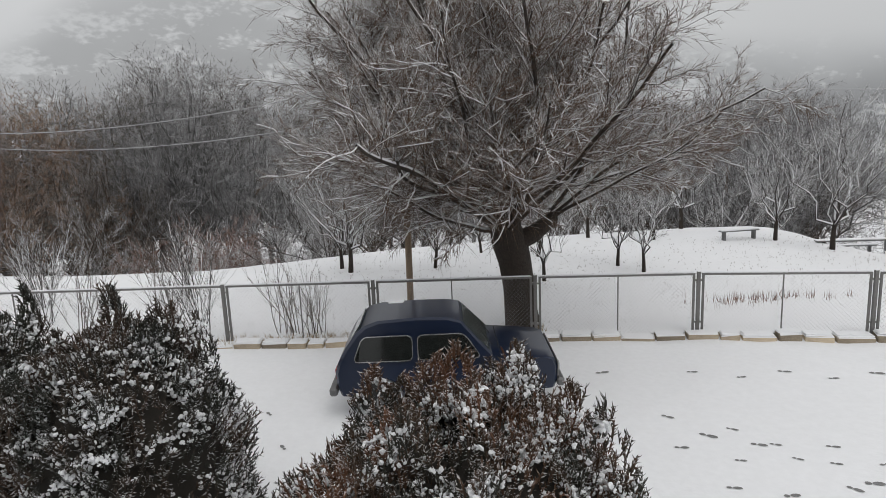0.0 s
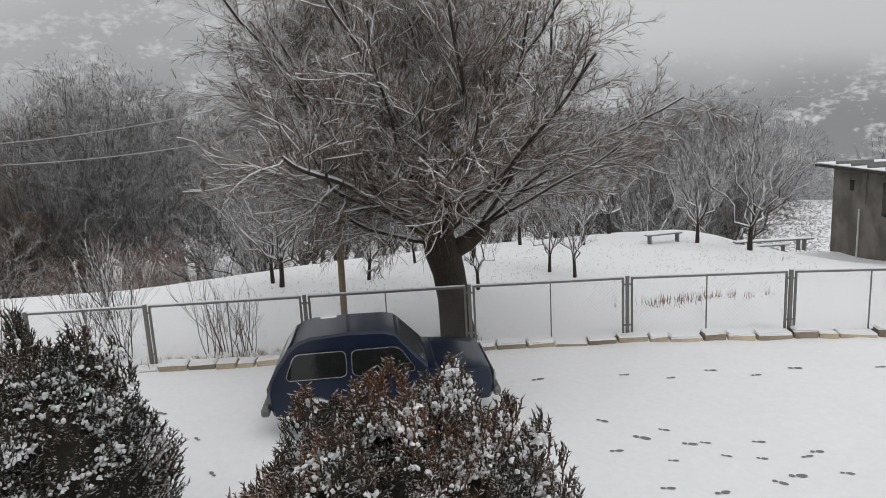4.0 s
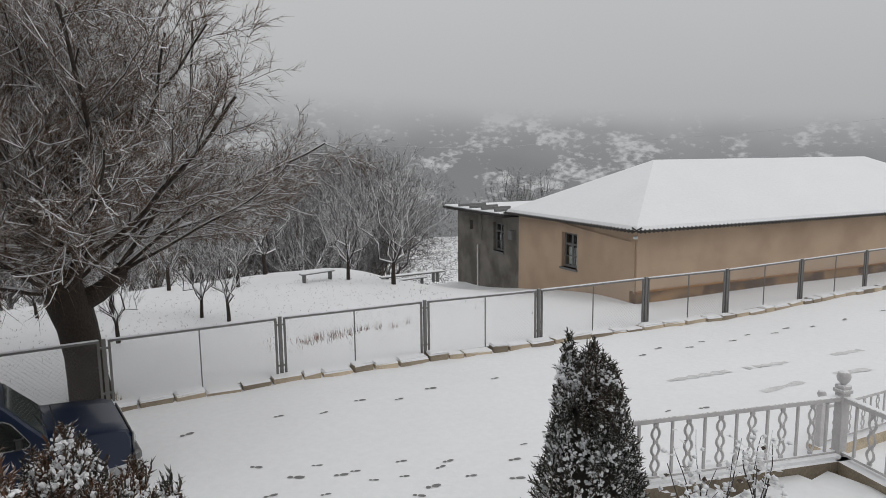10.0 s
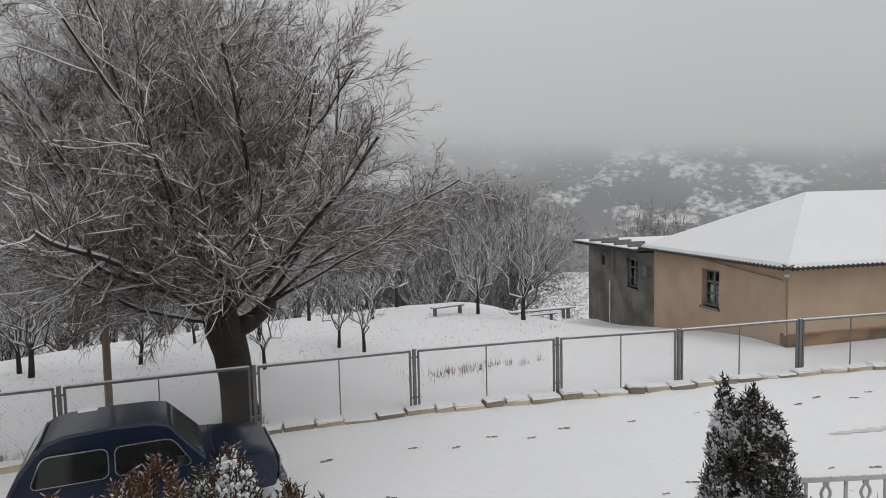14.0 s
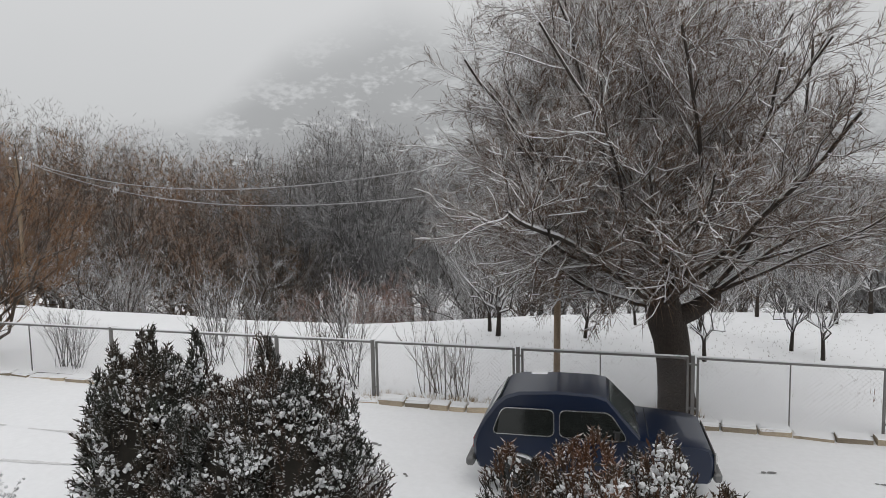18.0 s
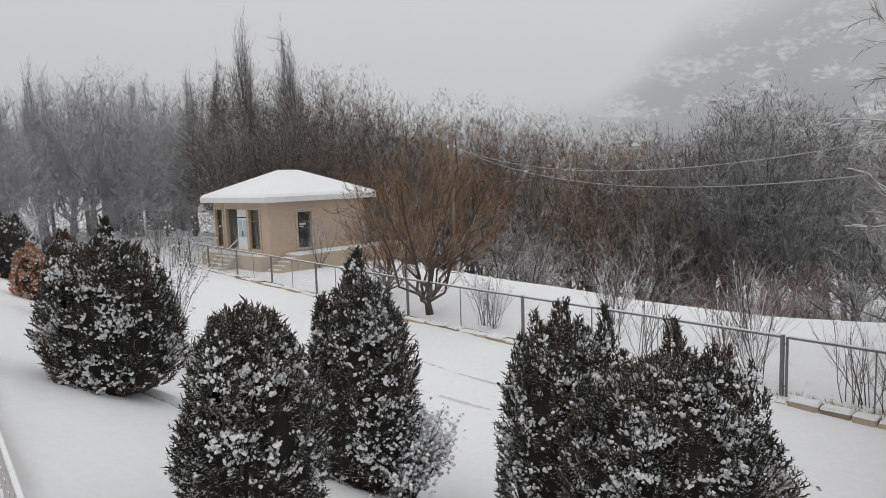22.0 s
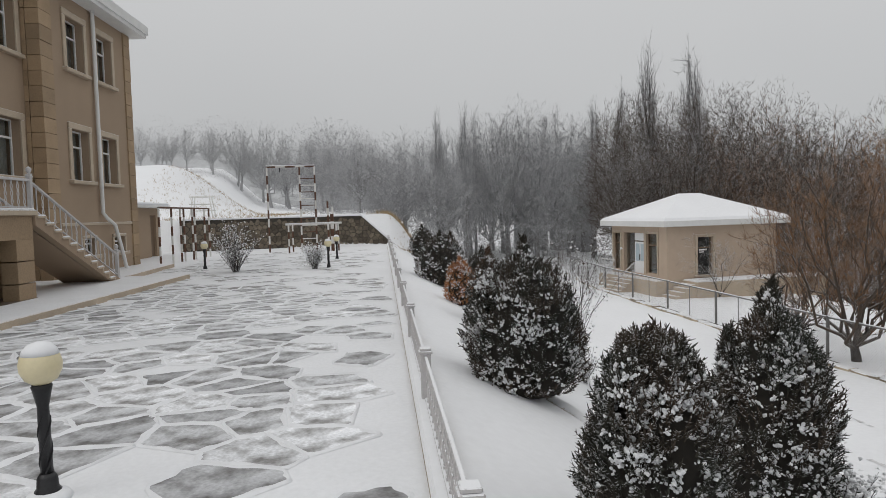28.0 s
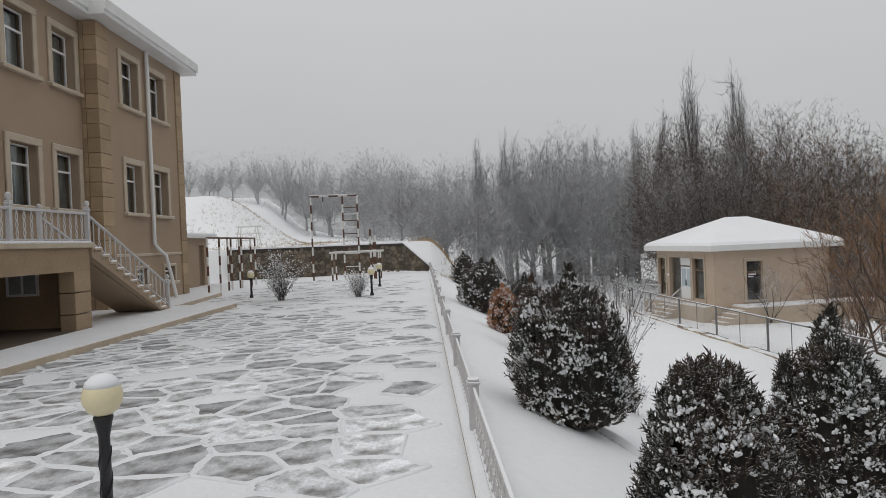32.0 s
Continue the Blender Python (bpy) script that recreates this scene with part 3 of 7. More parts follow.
def letter(body, x, size, spin=0.0):
    cu = bpy.data.curves.new("letter", "FONT")
    cu.body, cu.size, cu.extrude, cu.align_x, cu.align_y = body, size, 0.03, "CENTER", "CENTER"
    tmp = new("letter_text", cu)
    me = bpy.data.meshes.new_from_object(tmp.evaluated_get(bpy.context.evaluated_depsgraph_get()))
    bpy.data.objects.remove(tmp)
    bpy.data.curves.remove(cu)
    me.materials.append(GOLD)
    ob = new("letter", me)
    ob.parent = school
    ob.matrix_basis = pose(x, REC + 0.22, 5.72, 90, 0, 180) @ Matrix.Diagonal((-1, 1, 1, 1)) @ pose(0, 0, 0, 0, 0, spin)
    return ob


letter("T", 17.45, 0.62)
letter("e", 17.93, 0.72, 180)
letter("B", 18.38, 0.62)
# eaves with snow on top
eave_pts = [(8, REC + 0.6), (23.3, REC + 0.6), (23.3, WING + 0.6), (31.25, WING + 0.6), (31.25, -24), (8, -24)]
flat("soffit", eave_pts[::-1], 9.45, 9.60, EAVE, school)
flat("fascia", [(x + (0.06 if x > 30 else 0), y + (0.06 if y > -20 else 0)) for x, y in eave_pts][::-1], 9.60, 9.93, EAVE, school)
flat("roof_snow", [(x - (0.05 if x > 30 else 0), y - (0.05 if y > -20 else 0)) for x, y in eave_pts][::-1], 9.93, 10.03, SNOW, school)
# drain pipe with a swan neck at its foot
def pipe(name, pts, r, material, parent, seg=8):
    bm = bmesh.new()
    prev = None
    for i, p in enumerate(pts):
        p = Vector(p)
        d = (Vector(pts[min(i + 1, len(pts) - 1)]) - Vector(pts[max(i - 1, 0)])).normalized()
        u = d.cross(Vector((0.3, 1, 0.2))).normalized()
        w = d.cross(u)
        ring = [bm.verts.new(p + (u * math.cos(2 * math.pi * k / seg) + w * math.sin(2 * math.pi * k / seg)) * r) for k in range(seg)]
        if prev:
            for k in range(seg):
                bm.faces.new((prev[k], prev[(k + 1) % seg], ring[(k + 1) % seg], ring[k])).smooth = True
        prev = ring
    bmesh.ops.recalc_face_normals(bm, faces=bm.faces)
    return part(name, bm, material, parent)


pipe("drain_pipe", [(27.38, WING + 0.12, 9.5), (27.38, WING + 0.12, 2.25), (27.45, WING + 0.22, 2.05), (27.9, WING + 0.30, 1.8), (28.2, WING + 0.36, 1.0), (28.4, WING + 0.45, 0.1)], 0.07, EAVE, school)

# --- balcony on piers, with a stair down to the terrace ---
balcony = tagged(new("entrance_balcony"), "raised stone entrance landing on piers with a side stair", "balcony")
balcony.matrix_basis = BM
BF, LAND, BE = -8.55, 2.22, 18.95
part("slab", boxes((8.2, BE, REC + 0.24, BF, LAND - 0.12, LAND), bevel=0.01), TRIM, balcony)
part("slab_snow", boxes((8.2, BE - 0.05, BF - 0.25, BF - 0.02, LAND, LAND + 0.05), bevel=0.015), SNOW, balcony)
part("beam", boxes((8.2, BE - 0.08, BF - 0.45, BF - 0.08, 1.54, LAND - 0.12)), FACING, balcony)
for a, b in ((13.2, 13.85), (18.15, BE - 0.08)):
    for z in (0.0, 0.52, 1.04):
        part("pier_stone", boxes((a, b, BF - 0.46, BF - 0.08, z + 0.003, z + 0.50), bevel=0.008), FACING, balcony)
part("undercroft_floor", boxes((8.2, BE - 0.08, -13.2, BF - 0.05, 0.0, 0.136)), mat("dark brown stone floor", (0.115, 0.085, 0.062), 0.7, vary=0.35, scale=1.5, fine=25), balcony)
part("back_wall", boxes((8.2, 19.2, -13.4, -13.2, 0.0, 2.1)), FACING, balcony)
part("side_wall", boxes((18.95, 19.15, -13.2, BF - 0.5, 0.0, 2.1)), FACING, balcony)
# this end wall is added out of view to block light from behind
part("end_wall", boxes((8.0, 8.2, -13.4, BF - 0.1, 0.0, 2.1)), FACING, balcony)
part("landing_slab", boxes((8.2, 19.2, -13.4, REC + 0.23, 2.12, 2.20)), DIMROOM, balcony)
low_win = new("window")
low_win.parent = balcony
part("window_frame", boxes((18.90, 18.945, -10.75, -10.69, 0.95, 1.62), (18.90, 18.945, -10.01, -9.95, 0.95, 1.62), (18.90, 18.945, -10.69, -10.01, 1.56, 1.62), (18.90, 18.945, -10.69, -10.01, 0.95, 1.01), (18.90, 18.945, -10.38, -10.33, 1.01, 1.56)), PVC, low_win)
for y0, y1 in ((-10.69, -10.38), (-10.33, -10.01)):
    part("pane", boxes((18.92, 18.93, y0, y1, 1.01, 1.56)), CURTAIN, low_win, "dim grey pane")
STEPS = 12
TREAD = 4.55 / STEPS
for i in range(STEPS):
    s0 = BE + i * TREAD
    z = LAND - (i + 1) * LAND / STEPS
    part("step", boxes((s0, s0 + TREAD + 0.02, BF - 1.40, BF + 0.03, z, z + 0.05), (s0, s0 + 0.06, BF - 1.40, BF - 0.01, z, z + LAND / STEPS - 0.005), bevel=0.006), TRIM, balcony)
    part("step_snow", boxes((s0 + 0.07, s0 + TREAD + 0.01, BF - 1.37, BF + 0.01, z + 0.05, z + 0.085), bevel=0.012), SNOW, balcony)
SE = BE + 4.75
sv = [(BE - 0.05, LAND - 0.02), (SE, 0.06), (SE, 0.0), (SE - 0.55, 0.0), (BE - 0.05, 1.86)]
raw("stringer", [(x, y, z) for y in (BF - 0.02, BF - 0.22) for x, z in sv], [(0, 1, 2, 3, 4), (9, 8, 7, 6, 5)] + [(i, i + 5, (i + 1) % 5 + 5, (i + 1) % 5) for i in range(5)], STUCCO, balcony)
raw("stair_soffit", [(BE - 0.05, BF - 0.22, 1.84), (SE - 0.6, BF - 0.22, 0.02), (SE - 0.6, BF - 1.40, 0.02), (BE - 0.05, BF - 1.40, 1.84)], [(0, 1, 2, 3)], STUCCO, balcony)


def on_building(x, y, z):
    return (BM @ Vector((x, y, z))).to_tuple()


for a, b in ((8.6, 12.25), (12.25, 15.9), (15.9, BE - 0.03)):
    railing(on_building(a, BF - 0.12, LAND + 0.03), on_building(b, BF - 0.12, LAND + 0.03), 0.24, "white balcony railing with cast scroll balusters", "scroll", ends=(False, True), h=0.72)
for y, step, ends in ((BF - 0.12, 0.27, (False, True)), (BF - 1.30, 0.42, (True, True))):
    railing(on_building(BE - 0.03, y, LAND + 0.03), on_building(SE - 0.1, y, 0.22), step, "white stair railing with cast balusters", "both", ends=ends, h=0.70)

# pavement in front of the building
pave = [(-22.8, -4.15), (-10.0, -6.27), (-2.0, -7.6), (-2.0, -12.5), (-31.0, -10.5), (-30.2, -7.3), (-28.8, -5.75), (-23.2, -6.1)]
pv = flat("pavement", pave, ZT, ZT + 0.13, TERRACE_SNOW)
tagged(pv, "snowy raised pavement with a tan stone kerb", "pavement", kind="structure")
for (a, b), (c, d) in zip(pave[:2] + pave[6:7], pave[1:3] + pave[7:8]):
    run = math.hypot(c - a, d - b)
    k = part("pavement_kerb", boxes((0, run, -0.06, 0.06, -0.02, 0.145), bevel=0.01), TRIM)
    k.matrix_basis = pose(a, b, ZT, 0, 0, math.degrees(math.atan2(d - b, c - a)))
    tagged(k, "tan stone kerb with a snowy top", "kerb", kind="structure")

# iron garden benches under the landing
def garden_bench(m):
    ob = new("garden_bench")
    ob.matrix_basis = m
    for x in (-0.45, 0.45):
        pipe("side_frame", [(x, -0.22, 0), (x, -0.20, 0.2), (x, -0.24, 0.42), (x, -0.22, 0.62), (x, 0.10, 0.60), (x, 0.20, 0.45), (x, 0.16, 0.2), (x, 0.22, 0)], 0.025, BLACK_IRON, ob, 6)
        pipe("back_post", [(x, -0.22, 0.4), (x, -0.30, 0.85)], 0.025, BLACK_IRON, ob, 6)
    for i in range(5):
        part("seat_slat", boxes((-0.55, 0.55, -0.20 + i * 0.085, -0.135 + i * 0.085, 0.40, 0.425)), BLACK_IRON, ob)
    for i in range(3):
        part("back_slat", boxes((-0.55, 0.55, -0.285 - 0.01 * i, -0.26 - 0.01 * i, 0.54 + i * 0.12, 0.62 + i * 0.12)), BLACK_IRON, ob)
    return tagged(ob, "black cast iron garden bench with scrolled arms", "bench", "benches under the landing")


b1 = garden_bench(BM @ pose(14.9, -10.9, 0.136, 0, 0, 20))
copy_thing(b1, BM @ pose(16.6, -11.2, 0.136, 0, 0, -10))

# annex shed at the end of the building
shed = tagged(new("end_shed"), "small tan shed with a snowy flat roof", "shed")
shed.matrix_basis = BM @ pose(2.3, -1.1, 0) @ Matrix.Diagonal((1, 1, 1.1, 1))
part("wall", pierced(31.8, 37.4, 0.0, 2.35, -12.1, -11.9, [(32.6, 33.0, 1.35, 1.85), (33.9, 34.3, 1.35, 1.85), (36.2, 37.0, 0.0, 2.0)]), STUCCO, shed)
part("side_wall", boxes((37.2, 37.4, -16, -12.1, 0, 2.35), (31.8, 32.0, -16, -12.1, 0, 2.35), (31.8, 37.4, -16.2, -16, 0, 2.35)), STUCCO, shed)
part("door", boxes((36.2, 37.0, -12.08, -12.02, 0.02, 1.98)), BROWN_GLASS_FRAME, shed)
for a in (32.6, 33.9):
    part("pane", boxes((a, a + 0.4, -12.02, -12.01, 1.35, 1.85)), GLASS, shed)
    part("window_frame", boxes((a, a + 0.04, -12.03, -11.97, 1.35, 1.85), (a + 0.36, a + 0.4, -12.03, -11.97, 1.35, 1.85), (a + 0.04, a + 0.36, -12.03, -11.97, 1.81, 1.85), (a + 0.04, a + 0.36, -12.03, -11.97, 1.35, 1.39)), PVC, shed)
part("roof", boxes((31.2, 37.9, -16.5, -11.4, 2.35, 2.47), bevel=0.01), EAVE, shed)
part("roof_snow", boxes((31.25, 37.85, -16.45, -11.45, 2.47, 2.60), bevel=0.04), SNOW, shed)


# --- kiosk beside the fence ---
kiosk = tagged(new("kiosk"), "small cream kiosk with a snow covered hipped roof", "kiosk")
kiosk.matrix_basis = Matrix.Translation((-31.5, 17.75, -0.73)) @ pose(0, 0, 0, 0, 0, 3) @ Matrix.Diagonal((1, 1, 1.05, 1)) @ Matrix.Translation((28.05, -16.2, 1.05))
KX0, KX1, KY0, KY1, KB, KT = -33.85, -28.05, 16.2, 22.75, -1.05, 1.55
front = new("front_wall", mesh_of("front_wall", pierced(KX0, KX1, KB, KT, KY0, KY0 + 0.3, [(-33.65, -32.85, -0.85, 1.15), (-32.5, -30.35, -0.95, 1.2), (-30.05, -29.0, -0.85, 1.2)]), KIOSK_WALL))
front.parent = kiosk
rm = pierced(KY0 + 0.3, KY1, KB, KT, 0, 0.3, [(17.95, 18.85, -0.9, 0.98)])
rm.transform(Matrix(((0, 1, 0, KX1 - 0.3), (1, 0, 0, 0), (0, 0, 1, 0), (0, 0, 0, 1))))
bmesh.ops.reverse_faces(rm, faces=rm.faces)
part("side_wall", rm, KIOSK_WALL, kiosk)
part("side_wall", boxes((KX0, KX0 + 0.3, KY0 + 0.3, KY1, KB, KT)), KIOSK_WALL, kiosk)
part("back_wall", boxes((KX0 + 0.3, KX1 - 0.3, KY1 - 0.3, KY1, KB, KT)), KIOSK_WALL, kiosk)
part("floor_slab", boxes((KX0, KX1, KY0, KY1, KB - 0.6, KB)), TRIM, kiosk)
for x in (KX1 - 0.85, KX1 - 0.04, -30.22, -32.68):
    part("panel_seam", boxes((x - 0.02, x + 0.02, KY0 - 0.02, KY0 + 0.01, KB, KT)), TRIM, kiosk)
for a, b in ((-33.65, -32.85), (-30.05, -29.0)):
    part("tall_pane", boxes((a, b, KY0 + 0.14, KY0 + 0.15, -0.85, 1.17)), GLASS, kiosk)
    part("window_frame", boxes((a, a + 0.07, KY0 + 0.10, KY0 + 0.18, -0.85, 1.15), (b - 0.07, b, KY0 + 0.10, KY0 + 0.18, -0.85, 1.15), (a + 0.07, b - 0.07, KY0 + 0.10, KY0 + 0.18, 0.55, 0.62)), BROWN_GLASS_FRAME, kiosk)
    part("surround", boxes((a - 0.12, a, KY0 - 0.05, KY0, -0.95, 1.25), (b, b + 0.12, KY0 - 0.05, KY0, -0.95, 1.25), (a, b, KY0 - 0.05, KY0, 1.17, 1.27), bevel=0.01), TRIM, kiosk)
part("tall_pane", boxes((-32.5, -31.6, KY0 + 0.20, KY0 + 0.21, -0.95, 1.2)), GLASS, kiosk)
door = part("door", boxes((-31.55, -30.4, KY0 + 0.16, KY0 + 0.22, -0.95, 0.72), (-31.55, -30.4, KY0 + 0.16, KY0 + 0.22, 0.78, 1.18), bevel=0.006), PVC, kiosk, "white half glazed door")
part("door_glass", boxes((-31.42, -31.05, KY0 + 0.145, KY0 + 0.158, -0.3, 0.62), (-30.92, -30.53, KY0 + 0.145, KY0 + 0.158, -0.3, 0.62)), mat("frosted door glass", (0.42, 0.50, 0.55), 0.3, vary=0.1), door)
part("handle", boxes((-31.0, -30.97, KY0 + 0.09, KY0 + 0.15, -0.25, 0.05)), STEEL, door)
for a, b in ((17.95, 18.85),):
    w = new("window")
    w.parent = kiosk
    part("pane", boxes((KX1 - 0.16, KX1 - 0.15, a, b, -0.9, 0.98)), GLASS, w)
    part("window_frame", boxes((KX1 - 0.2, KX1 - 0.1, a, a + 0.06, -0.9, 0.98), (KX1 - 0.2, KX1 - 0.1, b - 0.06, b, -0.9, 0.98), (KX1 - 0.2, KX1 - 0.1, a + 0.06, b - 0.06, 0.42, 0.48)), BROWN_GLASS_FRAME, w)
    part("surround", boxes((KX1, KX1 + 0.05, a - 0.16, a, -1.0, 1.12), (KX1, KX1 + 0.05, b, b + 0.16, -1.0, 1.12), (KX1, KX1 + 0.05, a, b, 0.98, 1.12), bevel=0.01), TRIM, w)
    part("sill", boxes((KX1, KX1 + 0.10, a - 0.2, b + 0.2, -1.0, -0.9), bevel=0.01), TRIM, w)
    part("stickers", boxes((KX1 - 0.149, KX1 - 0.146, a + 0.2, b - 0.25, 0.30, 0.38), (KX1 - 0.149, KX1 - 0.146, a + 0.2, b - 0.4, 0.2, 0.25)), PVC, w)
part("inner_partition", boxes((KX0 + 0.3, KX1 - 0.3, 19.5, 19.6, KB, KT)), DIMROOM, kiosk)
ex = 0.52
part("fascia", boxes((KX0 - ex, KX1 + ex, KY0 - ex, KY1 + ex, KT, KT + 0.30), bevel=0.02), EAVE, kiosk)
cx, cy, tz = (KX0 + KX1) / 2, (KY0 + KY1) / 2, 3.22
e = ex - 0.03
rv = [(KX0 - e, KY0 - e, KT + 0.30), (KX1 + e, KY0 - e, KT + 0.30), (KX1 + e, KY1 + e, KT + 0.30), (KX0 - e, KY1 + e, KT + 0.30),
      (KX0 - e + 0.1, KY0 - e + 0.1, KT + 0.42), (KX1 + e - 0.1, KY0 - e + 0.1, KT + 0.42), (KX1 + e - 0.1, KY1 + e - 0.1, KT + 0.42), (KX0 - e + 0.1, KY1 + e - 0.1, KT + 0.42),
      (cx, cy - 0.7, tz), (cx, cy + 0.7, tz)]
rf = [(0, 1, 5, 4), (1, 2, 6, 5), (2, 3, 7, 6), (3, 0, 4, 7), (4, 5, 8), (5, 6, 9, 8), (6, 7, 9), (7, 4, 8, 9)]
raw("roof_snow", rv, rf, SNOW, kiosk)
part("porch", boxes((KX1, KX1 + 1.35, KY0 + 0.8, KY1 + 2.2, -2.1, KB - 0.05), (KX0 - 0.4, KX1, KY0 - 0.7, KY0, -2.1, KB - 0.05), bevel=0.015), TRIM, kiosk)
part("porch_snow", boxes((KX1 + 0.03, KX1 + 1.3, KY0 + 0.9, KY1 + 2.15, KB - 0.05, KB + 0.0), bevel=0.015), SNOW, kiosk)
part("porch_snow", boxes((KX0 - 0.35, -32.4, KY0 - 0.65, KY0, KB - 0.05, KB), bevel=0.015), SNOW, kiosk)
for i in range(4):
    part("step", boxes((KX1 + 0.1, KX1 + 1.2, KY0 + 0.8 - 0.3 * (i + 1), KY0 + 0.8 - 0.3 * i, -2.1, KB - 0.17 * (i + 1)), bevel=0.01), TRIM, kiosk)
    part("step", boxes((-32.3, -30.2, KY0 - 0.7 - 0.24 * (i + 1), KY0 - 0.7 - 0.24 * i, -2.1, KB - 0.17 * (i + 1)), bevel=0.01), TRIM, kiosk)
for x0, y0, x1, y1 in ((KX0 - 0.3, KY0 - 0.65, -32.35, KY0 - 0.65), (-32.35, KY0 - 0.65, -32.3, KY0 - 1.4), (-30.2, KY0 - 0.65, -30.15, KY0 - 1.4)):
    dz = -0.55 if abs(x1 - x0) < 0.2 else 0.0
    pipe("handrail", [(x0, y0, KB + 0.75), (x1, y1, KB + 0.75 + dz)], 0.03, WHITE_METAL, kiosk, 6)
    pipe("handrail", [(x0, y0, KB + 0.4), (x1, y1, KB + 0.4 + dz)], 0.02, WHITE_METAL, kiosk, 6)
    for x, y, z in ((x0, y0, 0), (x1, y1, dz)):
        pipe("rail_post", [(x, y, KB + 0.78 + z), (x, y, KB - 0.1 + z)], 0.025, WHITE_METAL, kiosk, 6)

# --- old house beyond the fence ---
house = tagged(new("old_house"), "old peach limewashed house with a snow covered hipped roof", "house")
house.matrix_basis = pose(16.35, 13.2, -1.72, 0, 0, -10) @ Matrix.Diagonal((0.92, 0.92, 0.92, 1))
HL, HD, AD = 20.8, 7.5, 6.0
fw = pierced(0, HL, 0.55, 2.68, 0, 0.35, [])
part("front_wall", fw, HOUSE_WALL, house)
part("plinth", boxes((0.02, HL, 0.03, 0.35, -1.0, 0.52)), HOUSE_BASE, house)
part("plinth_ledge", boxes((0.0, HL, -0.05, 0.05, 0.50, 0.575), bevel=0.02), mat("rusty ledge", (0.30, 0.16, 0.07), 0.9, vary=0.4), house)


def left_wall(y0, y1, z0, z1, holes, material, name):
    bm = pierced(y0, y1, z0, z1, 0, 0.35, holes)
    bm.transform(Matrix(((0, 1, 0, 0), (1, 0, 0, 0), (0, 0, 1, 0), (0, 0, 0, 1))))
    bmesh.ops.reverse_faces(bm, faces=bm.faces)
    return part(name, bm, material, house)


left_wall(0.35, HD, -1.0, 2.68, [(3.3, 4.3, 0.80, 2.15)], HOUSE_WALL, "side_wall")
left_wall(HD, HD + AD, -1.4, 2.42, [(8.8, 9.75, 0.75, 2.05), (11.8, 12.15, 1.5, 1.95)], CEMENT, "annex_wall")
part("back_wall", boxes((0.35, HL, HD - 0.3, HD, -1, 2.68), (HL - 0.3, HL, 0.35, HD - 0.3, -1, 2.68)), HOUSE_WALL, house)
part("annex_back", boxes((0.35, 6, HD + AD - 0.3, HD + AD, -1.4, 2.42), (5.7, 6, HD, HD + AD - 0.3, -1.4, 2.42)), CEMENT, house)
for (a, b, c, d), nm in (((3.3, 4.3, 0.80, 2.15), 1), ((8.8, 9.75, 0.75, 2.05), 2)):
    w = new("window")
    w.parent = house
    sp = [(0.16, 0.22, a, a + 0.09, c, d), (0.16, 0.22, b - 0.09, b, c, d), (0.16, 0.22, a + 0.09, b - 0.09, c, c + 0.09), (0.16, 0.22, a + 0.09, b - 0.09, d - 0.09, d), (0.16, 0.22, a + 0.09, b - 0.09, c + 0.85, c + 0.93), (0.16, 0.22, (a + b) / 2 - 0.05, (a + b) / 2 + 0.05, c + 0.09, d - 0.09), (0.16, 0.22, a + 0.09, (a + b) / 2 - 0.05, c + 0.42, c + 0.46), (0.16, 0.22, (a + b) / 2 + 0.05, b - 0.09, c + 0.42, c + 0.46)]
    part("window_frame", boxes(*sp), OLD_WOOD, w)
    for y0, y1 in ((a + 0.09, (a + b) / 2 - 0.05), ((a + b) / 2 + 0.05, b - 0.09)):
        part("pane", boxes((0.185, 0.19, y0, y1, c + 0.09, d - 0.09)), GLASS, w)
        part("curtain", boxes((0.30, 0.31, y0, y1, c + 0.09, c + 0.75)), PVC, w, "white half curtain")
    part("sill", boxes((-0.06, 0.18, a - 0.05, b + 0.05, c - 0.08, c)), OLD_WOOD, w)
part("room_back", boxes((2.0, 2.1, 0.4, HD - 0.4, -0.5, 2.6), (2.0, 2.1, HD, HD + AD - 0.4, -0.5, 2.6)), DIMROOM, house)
# hipped roof: corrugated sheet with a thick layer of snow
ov, ez, rz = 0.45, 2.64, 4.75
hx, hy = HL + ov, HD + ov
mid = HD / 2


base_r = [(-ov, -ov), (hx, -ov), (hx, hy), (-ov, hy)]
r0, r1 = (mid + 0.2, mid), (HL - mid - 0.2, mid)
sheet_v = [(x, y, ez) for x, y in base_r] + [(*r0, rz), (*r1, rz)]
raw("roof_sheet", sheet_v, [(0, 1, 5, 4), (1, 2, 5), (2, 3, 4, 5), (3, 0, 4), (3, 2, 1, 0)], ASBESTOS, house)
sg = 0.10
snow_v = [(x + (0.04 if x < 0 else -0.04), y + (0.04 if y < 0 else -0.04), ez + 0.02) for x, y in base_r] + [(x + (0.12 if x < 0 else -0.12), y + (0.12 if y < 0 else -0.12), ez + sg + 0.05) for x, y in base_r] + [(*r0, rz + sg), (*r1, rz + sg)]
raw("roof_snow", snow_v, [(0, 1, 5, 4), (1, 2, 6, 5), (2, 3, 7, 6), (3, 0, 4, 7), (4, 5, 9, 8), (5, 6, 9), (6, 7, 8, 9), (7, 4, 8)], SNOW, house)
